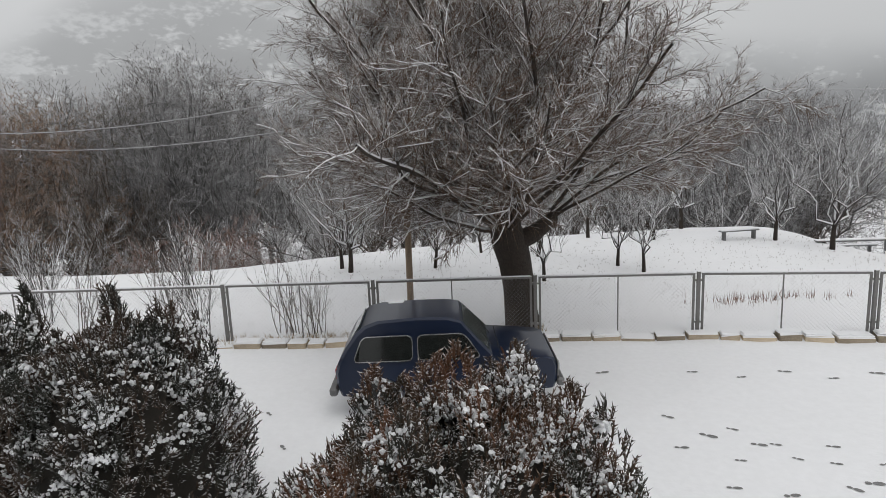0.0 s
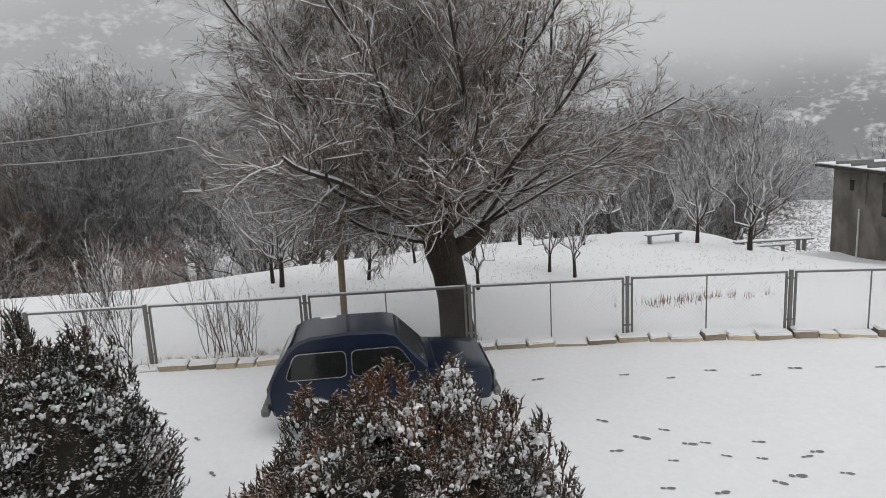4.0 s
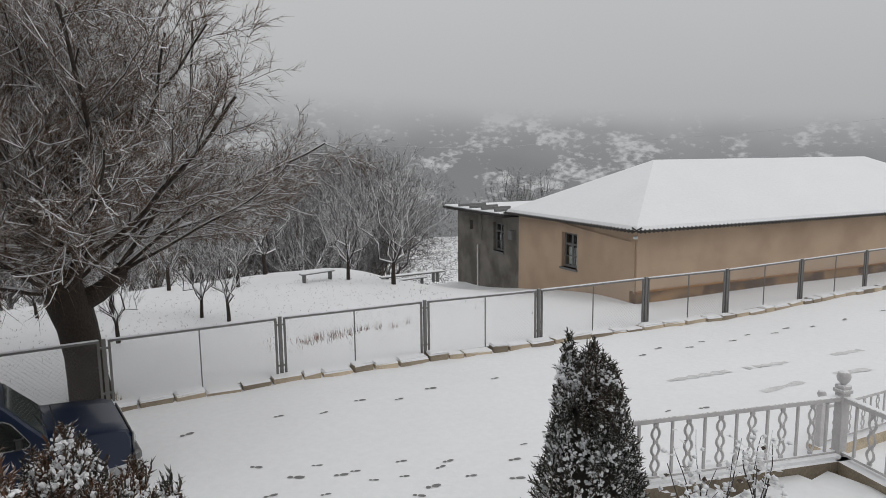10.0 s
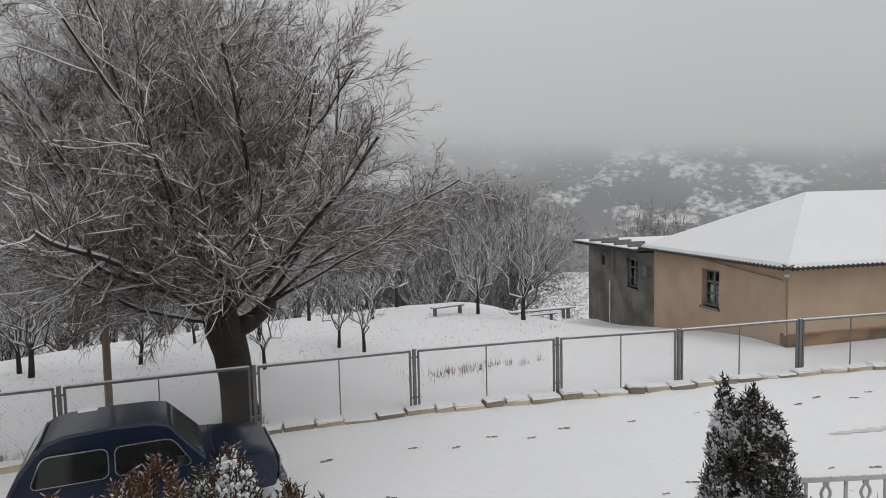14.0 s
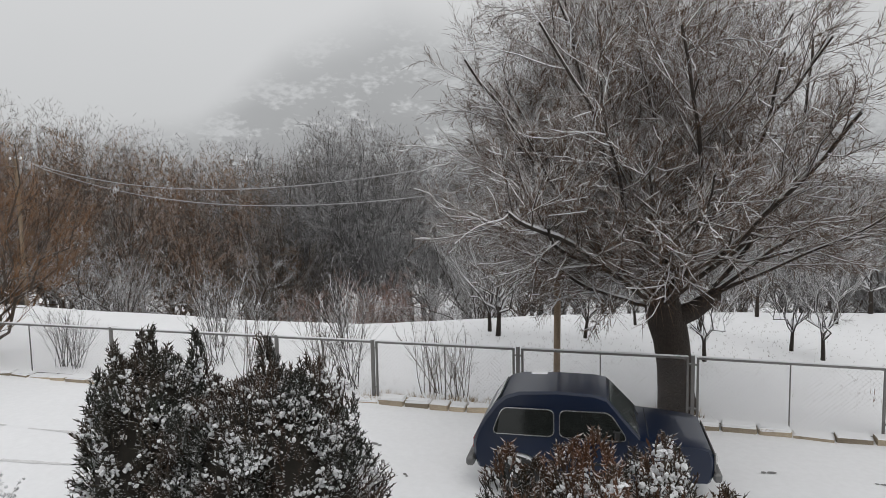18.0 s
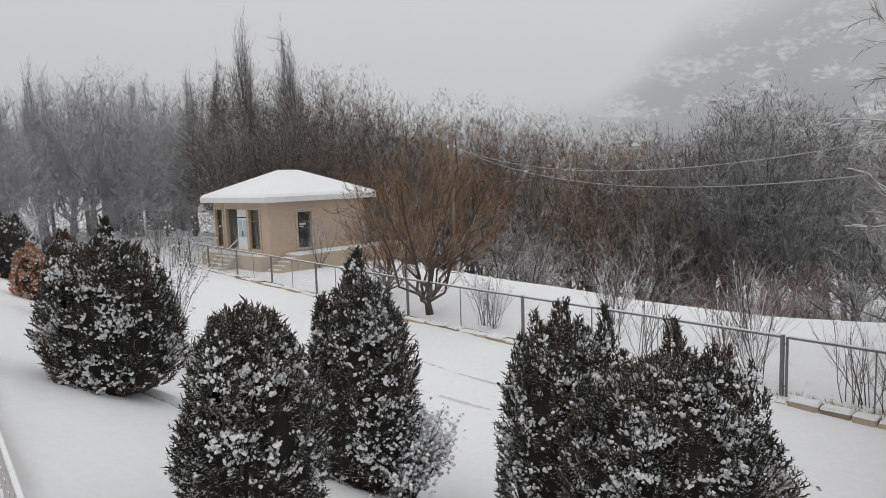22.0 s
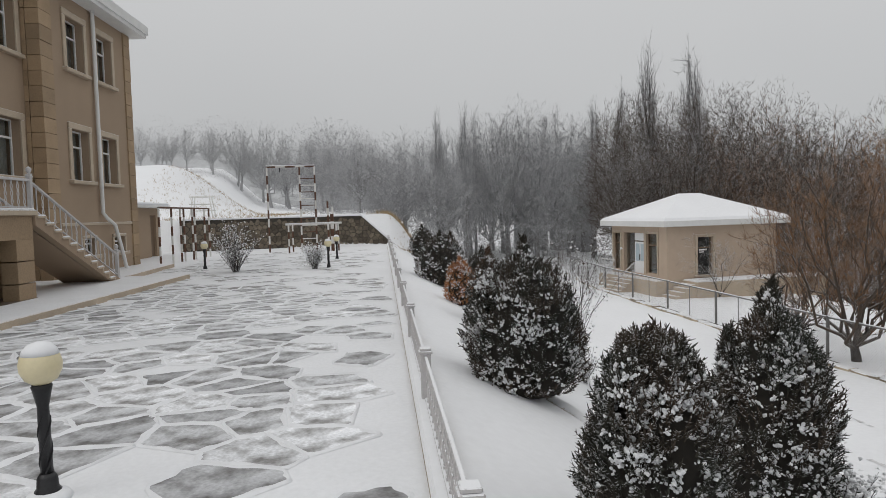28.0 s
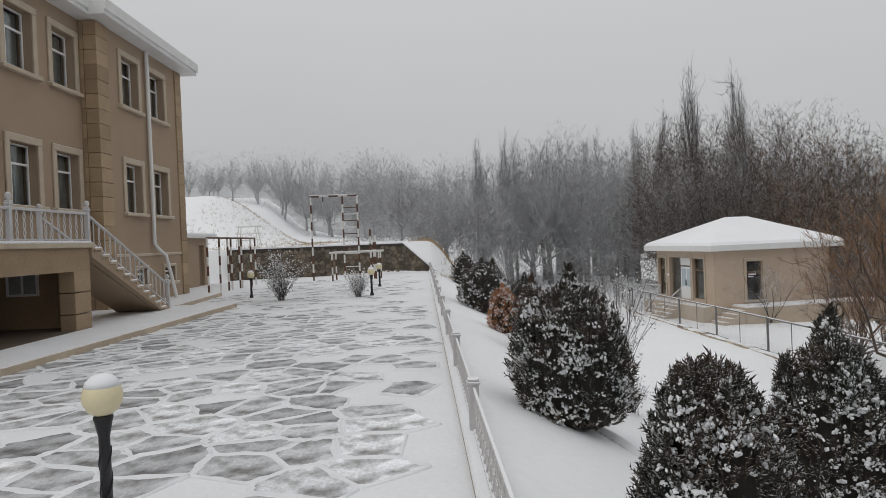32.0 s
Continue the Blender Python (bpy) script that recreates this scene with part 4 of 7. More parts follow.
# wavy lower edge of the corrugated sheet
for along, fixed, ln, nm in (("x", -ov, hx + ov, "front"), ("y", -ov, hy + ov, "side")):
    v, q = [], []
    n_w = int(ln / 0.045)
    for i in range(n_w + 1):
        c = -ov + ln * i / n_w
        zz = ez - 0.02 + 0.028 * math.sin(i * math.pi / 2)
        for o, dz in ((0.0, -0.03), (0.0, 0.015), (0.30, 0.12)):
            v.append((c, fixed - 0.05 + o, zz + dz) if along == "x" else (fixed - 0.05 + o, c, zz + dz))
        if i:
            k = 3 * i
            q += [(k - 3, k, k + 1, k - 2), (k - 2, k + 1, k + 2, k - 1)]
    raw("corrugated_edge", v, q, ASBESTOS, house)
part("annex_roof", boxes((-0.6, 6.2, HD + 0.3, HD + AD + 0.5, 2.43, 2.53)), ASBESTOS, house)
part("annex_roof_snow", boxes((-0.55, 6.2, HD + 0.6, HD + AD + 0.45, 2.535, 2.61), bevel=0.03), SNOW, house)
part("rafter", boxes(*[(-0.5, 1.0, HD + 1.2 + 1.2 * i, HD + 1.3 + 1.2 * i, 2.62, 2.735) for i in range(4)]), OLD_WOOD, house)
pipe("conduit", [(-0.05, 0.25, 2.2), (-0.04, 2.5, 2.35), (-0.04, 5.0, 2.55), (-0.04, 7.2, 2.66)], 0.018, HOUSE_WALL, house, 6)
pipe("corner_pipe", [(-0.03, 0.12, 2.3), (-0.03, 0.10, 1.2), (-0.05, 0.06, 0.5)], 0.03, HOUSE_WALL, house, 6)
part("meter_box", boxes((-0.22, 0.0, 7.75, 8.05, 1.45, 1.85), bevel=0.01), OLD_WOOD, house)
pipe("vent_pipe", [(-0.12, 11.1, -1.2), (-0.12, 11.1, 0.85)], 0.035, EAVE, house, 6)
pipe("cable_pipe", [(-0.06, 10.8, 2.7), (-0.06, 10.8, 1.1)], 0.02, OLD_WOOD, house, 6)
part("lamp_bracket", boxes((-0.25, -0.15, -0.2, -0.05, 2.35, 2.45), bevel=0.02), EAVE, house)

# ---- plants ----
BARK = mat("willow bark", (0.040, 0.031, 0.025), 0.95, vary=0.4, scale=5, fine=26, bump=1.0, bump_dist=0.05)
LIMB = mat("snowy limbs", (0.060, 0.048, 0.040), 0.9, vary=0.3, scale=4, fine=9, snow=0.95, snow_edge=0.02)
TWIG = mat("willow twigs", (0.112, 0.068, 0.042), 0.9, vary=0.35, scale=1.2, fine=6, snow=0.6, snow_edge=0.42)
TWIG_FROST = mat("snow dusted twigs", (0.105, 0.090, 0.080), 0.9, vary=0.3, scale=0.6, fine=5, snow=0.7, snow_edge=0.22)
TWIG_DARK = mat("wet orchard twigs", (0.060, 0.052, 0.048), 0.9, vary=0.3, scale=1, fine=8, snow=0.9, snow_edge=0.10)
TWIG_RUST = mat("rusty willow twigs", (0.19, 0.098, 0.045), 0.9, vary=0.35, scale=0.5, fine=5, snow=0.3, snow_edge=0.5)
TWIG_RED = mat("reddish twigs", (0.20, 0.095, 0.065), 0.9, vary=0.3, scale=0.5, fine=5, snow=0.3, snow_edge=0.5)
TWIG_ORANGE = mat("orange willow twigs", (0.20, 0.098, 0.036), 0.9, vary=0.35, scale=0.5, fine=5, snow=0.1, snow_edge=0.5)
# mist is painted into the paler twig and bark colours of far trees
TWIG_FOG = mat("twigs paled for fog", (0.40, 0.40, 0.405), 0.95, vary=0.15, scale=0.1, fine=2, snow=0.3, snow_edge=0.2)
TWIG_MIST = mat("far twigs greyed for mist", (0.115, 0.110, 0.110), 0.95, vary=0.25, scale=0.2, fine=3, snow=0.4, snow_edge=0.3)
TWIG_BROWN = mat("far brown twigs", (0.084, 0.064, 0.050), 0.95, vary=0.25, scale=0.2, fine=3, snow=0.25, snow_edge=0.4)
TWIG_FAR = mat("twigs paled for mist", (0.27, 0.27, 0.275), 0.95, vary=0.2, scale=0.1, fine=2, snow=0.4, snow_edge=0.2)
BARK_FAR = mat("far bark paled for mist", (0.17, 0.165, 0.16), 0.95, vary=0.3, scale=1, fine=8, snow=0.5, snow_edge=0.3)
POLE_WOOD = mat("grey pole wood", (0.22, 0.165, 0.115), 0.9, vary=0.3, scale=6, fine=50, bump=0.5)


class Tubes:
    def __init__(self):
        self.v, self.f = [], []

    def add(self, pts, radii, sides):
        o = len(self.v)
        n = len(pts)
        if sides == 1:
            # the last twigs are plain spikes
            d = (pts[-1] - pts[0]).normalized()
            u = d.cross(Vector((0.13, 0.31, 0.94)) if abs(d.z) < 0.9 else Vector((1, 0.1, 0))).normalized() * radii[0]
            w = d.cross(u)
            self.v += [pts[0] + u, pts[0] - u * 0.5 + w * 0.87, pts[0] - u * 0.5 - w * 0.87, pts[-1]]
            self.f += [(o, o + 1, o + 3), (o + 1, o + 2, o + 3), (o + 2, o, o + 3)]
            return
        for i in range(n):
            a, b = pts[max(i - 1, 0)], pts[min(i + 1, n - 1)]
            d = (b - a).normalized()
            u = d.cross(Vector((0.13, 0.31, 0.94)) if abs(d.z) < 0.9 else Vector((1, 0.1, 0))).normalized()
            w = d.cross(u)
            for k in range(sides):
                c = 2 * math.pi * k / sides
                self.v.append(pts[i] + (u * math.cos(c) + w * math.sin(c)) * radii[i])
        for i in range(n - 1):
            for k in range(sides):
                p, q = o + i * sides + k, o + i * sides + (k + 1) % sides
                self.f.append((p, q, q + sides, p + sides))


def way(rg, p, d, length, segs, wander, lift):
    pts = [p.copy()]
    d = d.normalized()
    for _ in range(segs):
        d = (d + Vector((rg.gauss(0, wander), rg.gauss(0, wander), rg.gauss(0, wander) + lift))).normalized()
        pts.append(pts[-1] + d * (length / segs))
    return pts, d


def sprout(rg, d, angle):
    u = d.cross(Vector((rg.gauss(0, 1), rg.gauss(0, 1), rg.gauss(0, 1)))).normalized()
    return (d * math.cos(angle) + u * math.sin(angle)).normalized()


def branch(rg, out, p, d, length, r, level, spec, thin=0.0035, snow=None):
    """spec per level: segs, sides, wander, lift, children, angle, length ratio, first child at, radius ratio."""
    segs, sides, wander, lift, kids, angle, ratio, first, rr = spec[level]
    pts, dend = way(rg, p, d, length, segs, wander, lift)
    last = level == len(spec) - 1
    radii = [r * (1 - (0.85 if last else 0.62) * i / segs) for i in range(segs + 1)]
    out[min(level, 2) if len(out) > 2 else (1 if level >= len(spec) - 2 else 0)].add(pts, radii, sides)
    if snow is not None and level < 3 and segs > 1:
        lay_snow(snow, pts, radii, rg, (0.97, 0.9, 0.6)[level])
    if last:
        return
    for k in range(kids):
        a = first + (1 - first) * (k + rg.random()) / kids
        i = min(int(a * segs), segs - 1)
        q = pts[i].lerp(pts[i + 1], a * segs - i)
        dd = (pts[i + 1] - pts[i]).normalized()
        ln = length * ratio * rg.uniform(0.65, 1.25) * (1.15 - 0.5 * a)
        branch(rg, out, q, sprout(rg, dd, angle * rg.uniform(0.6, 1.35)), ln, max(r * rr * (1 - 0.5 * a), thin), level + 1, spec, thin, snow)


def lay_snow(snow, pts, radii, rg, share=0.8):
    """Broken strips of snow along the upper side of a branch."""
    run, rad = [], []
    for i, p in enumerate(pts):
        a, b = pts[max(i - 1, 0)], pts[min(i + 1, len(pts) - 1)]
        steep = abs((b - a).normalized().z)
        if steep < 0.93 and rg.random() < share:
            run.append(p + Vector((0, 0, radii[i] * 0.75)))
            rad.append(max(radii[i] * 1.25, 0.008) * (1.2 - 0.4 * steep))
            continue
        if len(run) > 1:
            snow.add(run, rad, 3)
        run, rad = [], []
    if len(run) > 1:
        snow.add(run, rad, 3)


def finish_tree(name, out, mats, names, label, category, group=""):
    ob = new(name)
    for t, m, n in zip(out, mats, names):
        if t.v:
            c = raw(n, t.v, t.f, m, ob, smooth=True)
            if n != "trunk":
                tagged(c, kind="stuff")
    return tagged(ob, label, category, group)


def crown_tree(name, seed, height, trunk_h, r, spread, kids, spec, mats, label, group="", lean=(0, 0), thin=0.006):
    """An open grown tree: a trunk, kids main limbs, and spec for what grows from them."""
    rg = random.Random(seed)
    out = [Tubes(), Tubes(), Tubes()]
    pts, d = way(rg, Vector((0, 0, -0.3)), Vector((lean[0], lean[1], 1)), trunk_h + 0.3, 5, 0.04, 0.02)
    out[0].add(pts, [r * (1.25 - 0.55 * i / 5) for i in range(6)], 9)
    for k in range(kids):
        az = 2 * math.pi * (k + rg.uniform(-0.3, 0.3)) / kids * 2.4
        tilt = radians(rg.uniform(spread[0], spread[1]))
        dd = Vector((math.sin(tilt) * math.cos(az), math.sin(tilt) * math.sin(az), math.cos(tilt)))
        at = pts[-1].lerp(pts[-2], rg.uniform(0, 0.9))
        branch(rg, out, at, dd, (height - trunk_h) * rg.uniform(0.75, 1.1), r * rg.uniform(0.28, 0.5), 0, spec, thin)
    return finish_tree(name, out, mats, ("trunk", "branchwork", "twig_crown"), label, "tree", group)


# --- the pollard willow beside the fence ---
def pollard_willow():
    rg = random.Random(42)
    out = [Tubes(), Tubes(), Tubes()]
    base = Vector((1.55, 13.95, ROAD))
    pts = [base + Vector(p) for p in ((0.06, 0, -0.4), (0.05, 0, 0.0), (0.0, 0, 0.45), (-0.03, 0, 0.95), (-0.10, 0.02, 1.5), (-0.22, 0, 2.0), (-0.36, 0, 2.45))]
    out[0].add(pts, [0.47, 0.40, 0.35, 0.335, 0.345, 0.38, 0.28], 14)
    # gnarled head: stubs
    head = base + Vector((-0.25, 0, 2.15))
    side = [head + Vector(p) for p in ((0.1, 0, -0.25), (0.55, -0.05, -0.05), (0.95, 0, 0.25), (1.15, 0.05, 0.7))]
    out[0].add(side, [0.24, 0.19, 0.15, 0.09], 9)
    spec = [(11, 5, 0.085, 0.034, 14, 0.78, 0.36, 0.26, 0.40), (6, 4, 0.15, 0.04, 11, 0.70, 0.46, 0.10, 0.42), (3, 3, 0.15, 0.05, 10, 0.62, 0.62, 0.10, 0.8), (1, 1, 0.14, 0.06, 0, 0, 0, 0, 0)]
    snow = Tubes()
    stems = 66
    for k in range(stems):
        az = k * 2.39996 + rg.uniform(-0.2, 0.2)
        u = (k + 0.5) / stems
        tilt = 4 + 66 * u ** 0.85
        ln = (6.8 - 0.9 * tilt / 45 if tilt < 45 else 5.9 - 1.7 * (tilt - 45) / 25) * rg.uniform(0.84, 1.02)
        d = Vector((math.sin(radians(tilt)) * math.cos(az) - 0.22, math.sin(radians(tilt)) * math.sin(az), math.cos(radians(tilt))))
        p = head + Vector((rg.uniform(-0.28, 0.28), rg.uniform(-0.28, 0.28), rg.uniform(-0.1, 0.4)))
        if d.x > 0.5 and rg.random() < 0.6:
            p = side[2] + Vector((rg.uniform(-0.1, 0.1), 0, rg.uniform(0, 0.3)))
        branch(rg, out, p, d, ln, rg.uniform(0.036, 0.066), 0, spec, 0.0050, snow)
    return finish_tree("willow_tree", out + [snow], (BARK, LIMB, TWIG, SNOW), ("trunk", "branchwork", "twig_crown", "clinging_snow"), "old pollarded willow with snow lined bare branches", "tree")


pollard_willow()

# --- orchard trees beyond the fence ---
fruit = [(6, 5, 0.16, 0.05, 9, 0.85, 0.50, 0.22, 0.5), (4, 4, 0.16, 0.05, 9, 0.8, 0.5, 0.15, 0.5), (2, 3, 0.15, 0.05, 6, 0.7, 0.6, 0.1, 0.7), (1, 1, 0.12, 0.04, 0, 0, 0, 0, 0)]
sapling = [(5, 3, 0.14, 0.05, 6, 0.75, 0.50, 0.18, 0.5), (3, 3, 0.16, 0.05, 6, 0.75, 0.5, 0.12, 0.5), (1, 1, 0.15, 0.05, 6, 0.7, 0.6, 0.1, 0.8), (1, 1, 0.12, 0.04, 0, 0, 0, 0, 0)]
ORCH = ("bare fruit tree with snow along its dark branches", "orchard trees")
ORCHARD_SHAPES = ((4.8, 3.5, 0.9, 0.075, 0.9), (5.2, 4.4, 1.0, 0.085, 1.0), (4.0, 2.8, 0.7, 0.06, 0.7))


def plant(ob, x, y, spin, size=1.0, z=None, first=False):
    if not first:
        size /= ob.scale.x
    m = Matrix.Translation((x, y, ground_z(x, y) - 0.02 if z is None else z)) @ pose(0, 0, 0, 0, 0, spin) @ Matrix.Diagonal((size, size, size, 1))
    if first:
        ob.matrix_basis = m
        return ob
    return copy_thing(ob, m)


# --- woods in the valley ---
def dome_tree(name, seed, h, w, trunk_h, r, low, counts, mats, label, group, thin, top=1.0, up=0.5, snowy=False):
    """A tree whose limbs, boughs and twigs reach out to a rounded crown of width w."""
    rg = random.Random(seed)
    out = [Tubes(), Tubes(), Tubes()]
    snow = Tubes() if snowy else None
    mid, half = (h + low) / 2, (h - low) / 2
    pts, d = way(rg, Vector((0, 0, -0.3)), Vector((rg.gauss(0, 0.05), rg.gauss(0, 0.05), 1)), trunk_h + 0.3, 4, 0.04, 0.02)
    out[0].add(pts, [r * (1.2 - 0.5 * i / 4) for i in range(5)], 7)
    lobes = [rg.uniform(0, 6.28) for _ in range(3)]

    def shell(az, el, k):
        lump_ = 1 + 0.13 * math.sin(3 * az + lobes[0]) * math.cos(2 * el + lobes[1]) + 0.08 * math.sin(7 * az + 5 * el + lobes[2])
        e = math.cos(el) ** top
        return Vector((math.cos(az) * e * w / 2 * k * lump_, math.sin(az) * e * w / 2 * k * lump_, mid + half * math.sin(el) * k * lump_))

    def bent(a, b, n, wob, lift):
        ps = [a.lerp(b, i / n) + Vector((0, 0, lift * (a - b).length * math.sin(math.pi * i / n) * -1)) for i in range(n + 1)]
        return [ps[0]] + [p + Vector((rg.gauss(0, wob), rg.gauss(0, wob), rg.gauss(0, wob))) for p in ps[1:-1]] + [ps[-1]]
    n1, n2, n3, n4 = counts
    for i in range(n1):
        az, el = 2.4 * i + rg.uniform(-0.4, 0.4), math.asin(min(0.98, -0.25 + 1.25 * (i + 0.5) / n1))
        tip = shell(az, el, rg.uniform(0.62, 0.86))
        q = bent(pts[-1].lerp(pts[-2], rg.random()), tip, 6, 0.03 * w, 0.06)
        rr = [r * 0.42 * (1 - 0.8 * k / 6) for k in range(7)]
        out[1].add(q, rr, 4)
        if snowy:
            lay_snow(snow, q, rr, rg)
        for j in range(n2):
            a = 0.22 + 0.78 * (j + rg.random()) / n2
            k = min(5, int(a * 6))
            at = q[k].lerp(q[k + 1], a * 6 - k)
            end = shell(az + rg.gauss(0, 0.5), min(1.5, max(-0.7, el + rg.gauss(0, 0.38))), rg.uniform(0.8, 1.0))
            if (end - at).length > 0.36 * h:
                end = at + (end - at).normalized() * 0.36 * h
            b = bent(at, end, 4, 0.012 * w, 0.08)
            rb = [max(thin * 1.3, r * 0.10) * (1 - 0.7 * c / 4) for c in range(5)]
            out[1].add(b, rb, 3)
            if snowy:
                lay_snow(snow, b, rb, rg, 0.7)
            main = (end - at).normalized()
            for t in range(n3):
                a2 = 0.1 + 0.9 * (t + rg.random()) / n3
                c = min(3, int(a2 * 4))
                p = b[c].lerp(b[c + 1], a2 * 4 - c)
                dd = (main + Vector((rg.gauss(0, 0.55), rg.gauss(0, 0.55), rg.gauss(up, 0.4)))).normalized()
                ln = h * rg.uniform(0.035, 0.085)
                out[2].add([p, p + dd * ln], [thin, 0], 1)
                for _ in range(n4):
                    g = (dd + Vector((rg.gauss(0, 0.5), rg.gauss(0, 0.5), rg.gauss(up * 0.5, 0.35)))).normalized()
                    p2 = p + dd * ln * rg.uniform(0.1, 0.9)
                    out[2].add([p2, p2 + g * ln * rg.uniform(0.4, 0.9)], [thin * 0.75, 0], 1)
    if snowy:
        return finish_tree(name, out + [snow], mats, ("trunk", "branchwork", "twig_crown", "clinging_snow"), label, "tree", group)
    return finish_tree(name, out, mats, ("trunk", "branchwork", "twig_crown"), label, "tree", group)


orch = [dome_tree("fruit_tree", 100 + i, h, w, th, r, low, (9, 8, 8, 4), (BARK, TWIG_DARK, TWIG_FROST, SNOW), ORCH[0], ORCH[1], 0.006, 0.9, 0.35, True) for i, (h, w, th, r, low) in enumerate(ORCHARD_SHAPES)]
used = set()
for kind, x, y, spin, size in ((0, 12.75, 25.0, 20, 1.0), (1, 13.85, 23.1, 250, 1.05), (2, 5.95, 21.9, 10, 1.0), (0, 6.5, 20.8, 140, 0.8), (2, 3.2, 20.0, 200, 1.0), (1, -3.1, 22.6, 40, 1.0), (0, -3.5, 23.4, 100, 0.95), (2, -0.2, 22.6, 300, 1.05), (1, 3.6, 24.0, 330, 0.9), (0, 8.6, 26.5, 60, 1.0), (1, 10.6, 29.0, 90, 1.05), (0, 16.0, 31.0, 120, 1.0), (2, 1.6, 25.0, 77, 0.9), (1, 14.6, 34.0, 199, 1.1), (0, 6.2, 27.5, 222, 1.0), (1, 18.5, 38.0, 12, 1.2), (0, 22, 42.0, 44, 1.2)):
    x, y, size = 0.905 * x - 0.2, 0.905 * y, 0.93 * size
    plant(orch[kind], x, y, spin, size, first=kind not in used)
    used.add(kind)


WOODS = "bare woodland trees in the valley"
# the far and fog kinds carry the mist in paler colours
kinds = {
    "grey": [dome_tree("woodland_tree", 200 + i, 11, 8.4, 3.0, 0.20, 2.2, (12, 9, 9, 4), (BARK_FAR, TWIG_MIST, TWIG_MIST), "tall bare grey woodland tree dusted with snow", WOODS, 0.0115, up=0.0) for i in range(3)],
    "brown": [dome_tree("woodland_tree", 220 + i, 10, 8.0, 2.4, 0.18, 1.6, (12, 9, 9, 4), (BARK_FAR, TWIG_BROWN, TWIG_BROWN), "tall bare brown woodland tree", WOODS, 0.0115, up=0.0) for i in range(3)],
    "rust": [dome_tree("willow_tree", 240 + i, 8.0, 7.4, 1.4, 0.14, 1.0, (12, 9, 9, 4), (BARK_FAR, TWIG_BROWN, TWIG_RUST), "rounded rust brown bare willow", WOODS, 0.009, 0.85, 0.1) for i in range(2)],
    "far": [dome_tree("misty_tree", 210 + i, 11, 7.6, 2.6, 0.22, 1.8, (11, 9, 8, 4), (BARK_FAR, TWIG_FAR, TWIG_FAR), "tall bare tree paled to show mist", WOODS, 0.015, up=0.2) for i in range(2)],
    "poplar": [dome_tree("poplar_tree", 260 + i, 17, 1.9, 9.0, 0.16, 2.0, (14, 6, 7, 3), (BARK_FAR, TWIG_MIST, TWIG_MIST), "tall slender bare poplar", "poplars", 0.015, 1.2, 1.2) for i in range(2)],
    "mist_poplar": [dome_tree("poplar_tree", 265, 17, 2.0, 9.0, 0.16, 2.0, (14, 6, 7, 3), (BARK_FAR, TWIG_FAR, TWIG_FAR), "slender bare poplar paled to show mist", "poplars", 0.017, 1.2, 1.2)],
    "fog": [dome_tree("misty_tree", 215 + i, 11, 8.0, 2.6, 0.22, 1.2, (11, 9, 7, 3), (TWIG_FOG, TWIG_FOG, TWIG_FOG), "bare tree paled to show fog", WOODS, 0.024) for i in range(2)],
    "frost": [crown_tree("young_tree", 280 + i, 5.0, 0.3, 0.08, (10, 50), 7, sapling, (BARK, TWIG_DARK, TWIG_FROST), "young bare tree white with snow", "young trees on the bank") for i in range(2)],
    "red": [crown_tree("young_tree", 290 + i, 4.0, 0.3, 0.05, (5, 35), 6, sapling, (TWIG_BROWN, TWIG_BROWN, TWIG_RED), "thin reddish bare sapling", "young trees on the bank") for i in range(2)],
}
started = set()
tops = {(k, i): max(v.co.z for c in ob.children for v in c.data.vertices) for k, obs in kinds.items() for i, ob in enumerate(obs)}


def lie(az):
    """Bearing and slope corrections for the distant woods."""
    return az + float(np.interp(az, (-35, 0, 22, 51, 78, 85), (0.43, 0.6, 0.84, 0.9, 1.0, 1.16))), float(np.interp(az, (-35, 0, 22, 51, 78, 85), (-1.44, -1.35, -0.6, 0.4, 1.3, 1.6)))


def put_tree(kind, i, az, d, top=None, base=None, spin=0.0, size=None):
    """Stand a tree at the bearing az (degrees, left of ahead) and distance d; top is the bearing of its tip above eye level."""
    x, y = -d * math.sin(radians(az)), d * math.cos(radians(az))
    b = ground_z(x, y) if base is None else base
    full = tops[kind, i % len(kinds[kind])]
    if size is None:
        size = (3.0 + d * math.tan(radians(top)) - b) / full
    ob = kinds[kind][i % len(kinds[kind])]
    plant(ob, x, y, spin, size, b - 0.1, first=(kind, i % len(kinds[kind])) not in started)
    started.add((kind, i % len(kinds[kind])))


def skyline(az):
    pts = ((-50, -0.8), (-40, -0.4), (-34, -0.2), (-30, 0.9), (-27.6, 2.3), (-25, 2.6), (-22, 1.8), (-5, 1.8), (10, 2.6), (16, 4.2), (19.4, 6.0), (22.5, 5.8), (24.6, 4.7), (27.1, 2.4), (29.4, 3.6), (35, 4.0), (40.3, 5.4), (44.5, 6.4), (47.3, 5.9), (49.5, 6.9), (52, 8.4), (55, 9.3), (58.4, 8.9), (66, 8.5), (67.1, 8.0), (69.3, 9.1), (72.4, 9.6), (76, 8.3), (79.5, 7.5), (84.8, 7.1), (87.7, 8.2), (97.3, 8.2), (102.8, 7.9), (112, 6.5))
    for (a, p), (b, q) in zip(pts, pts[1:]):
        if a <= az <= b:
            return p + (q - p) * (az - a) / (b - a)
    return 2.0


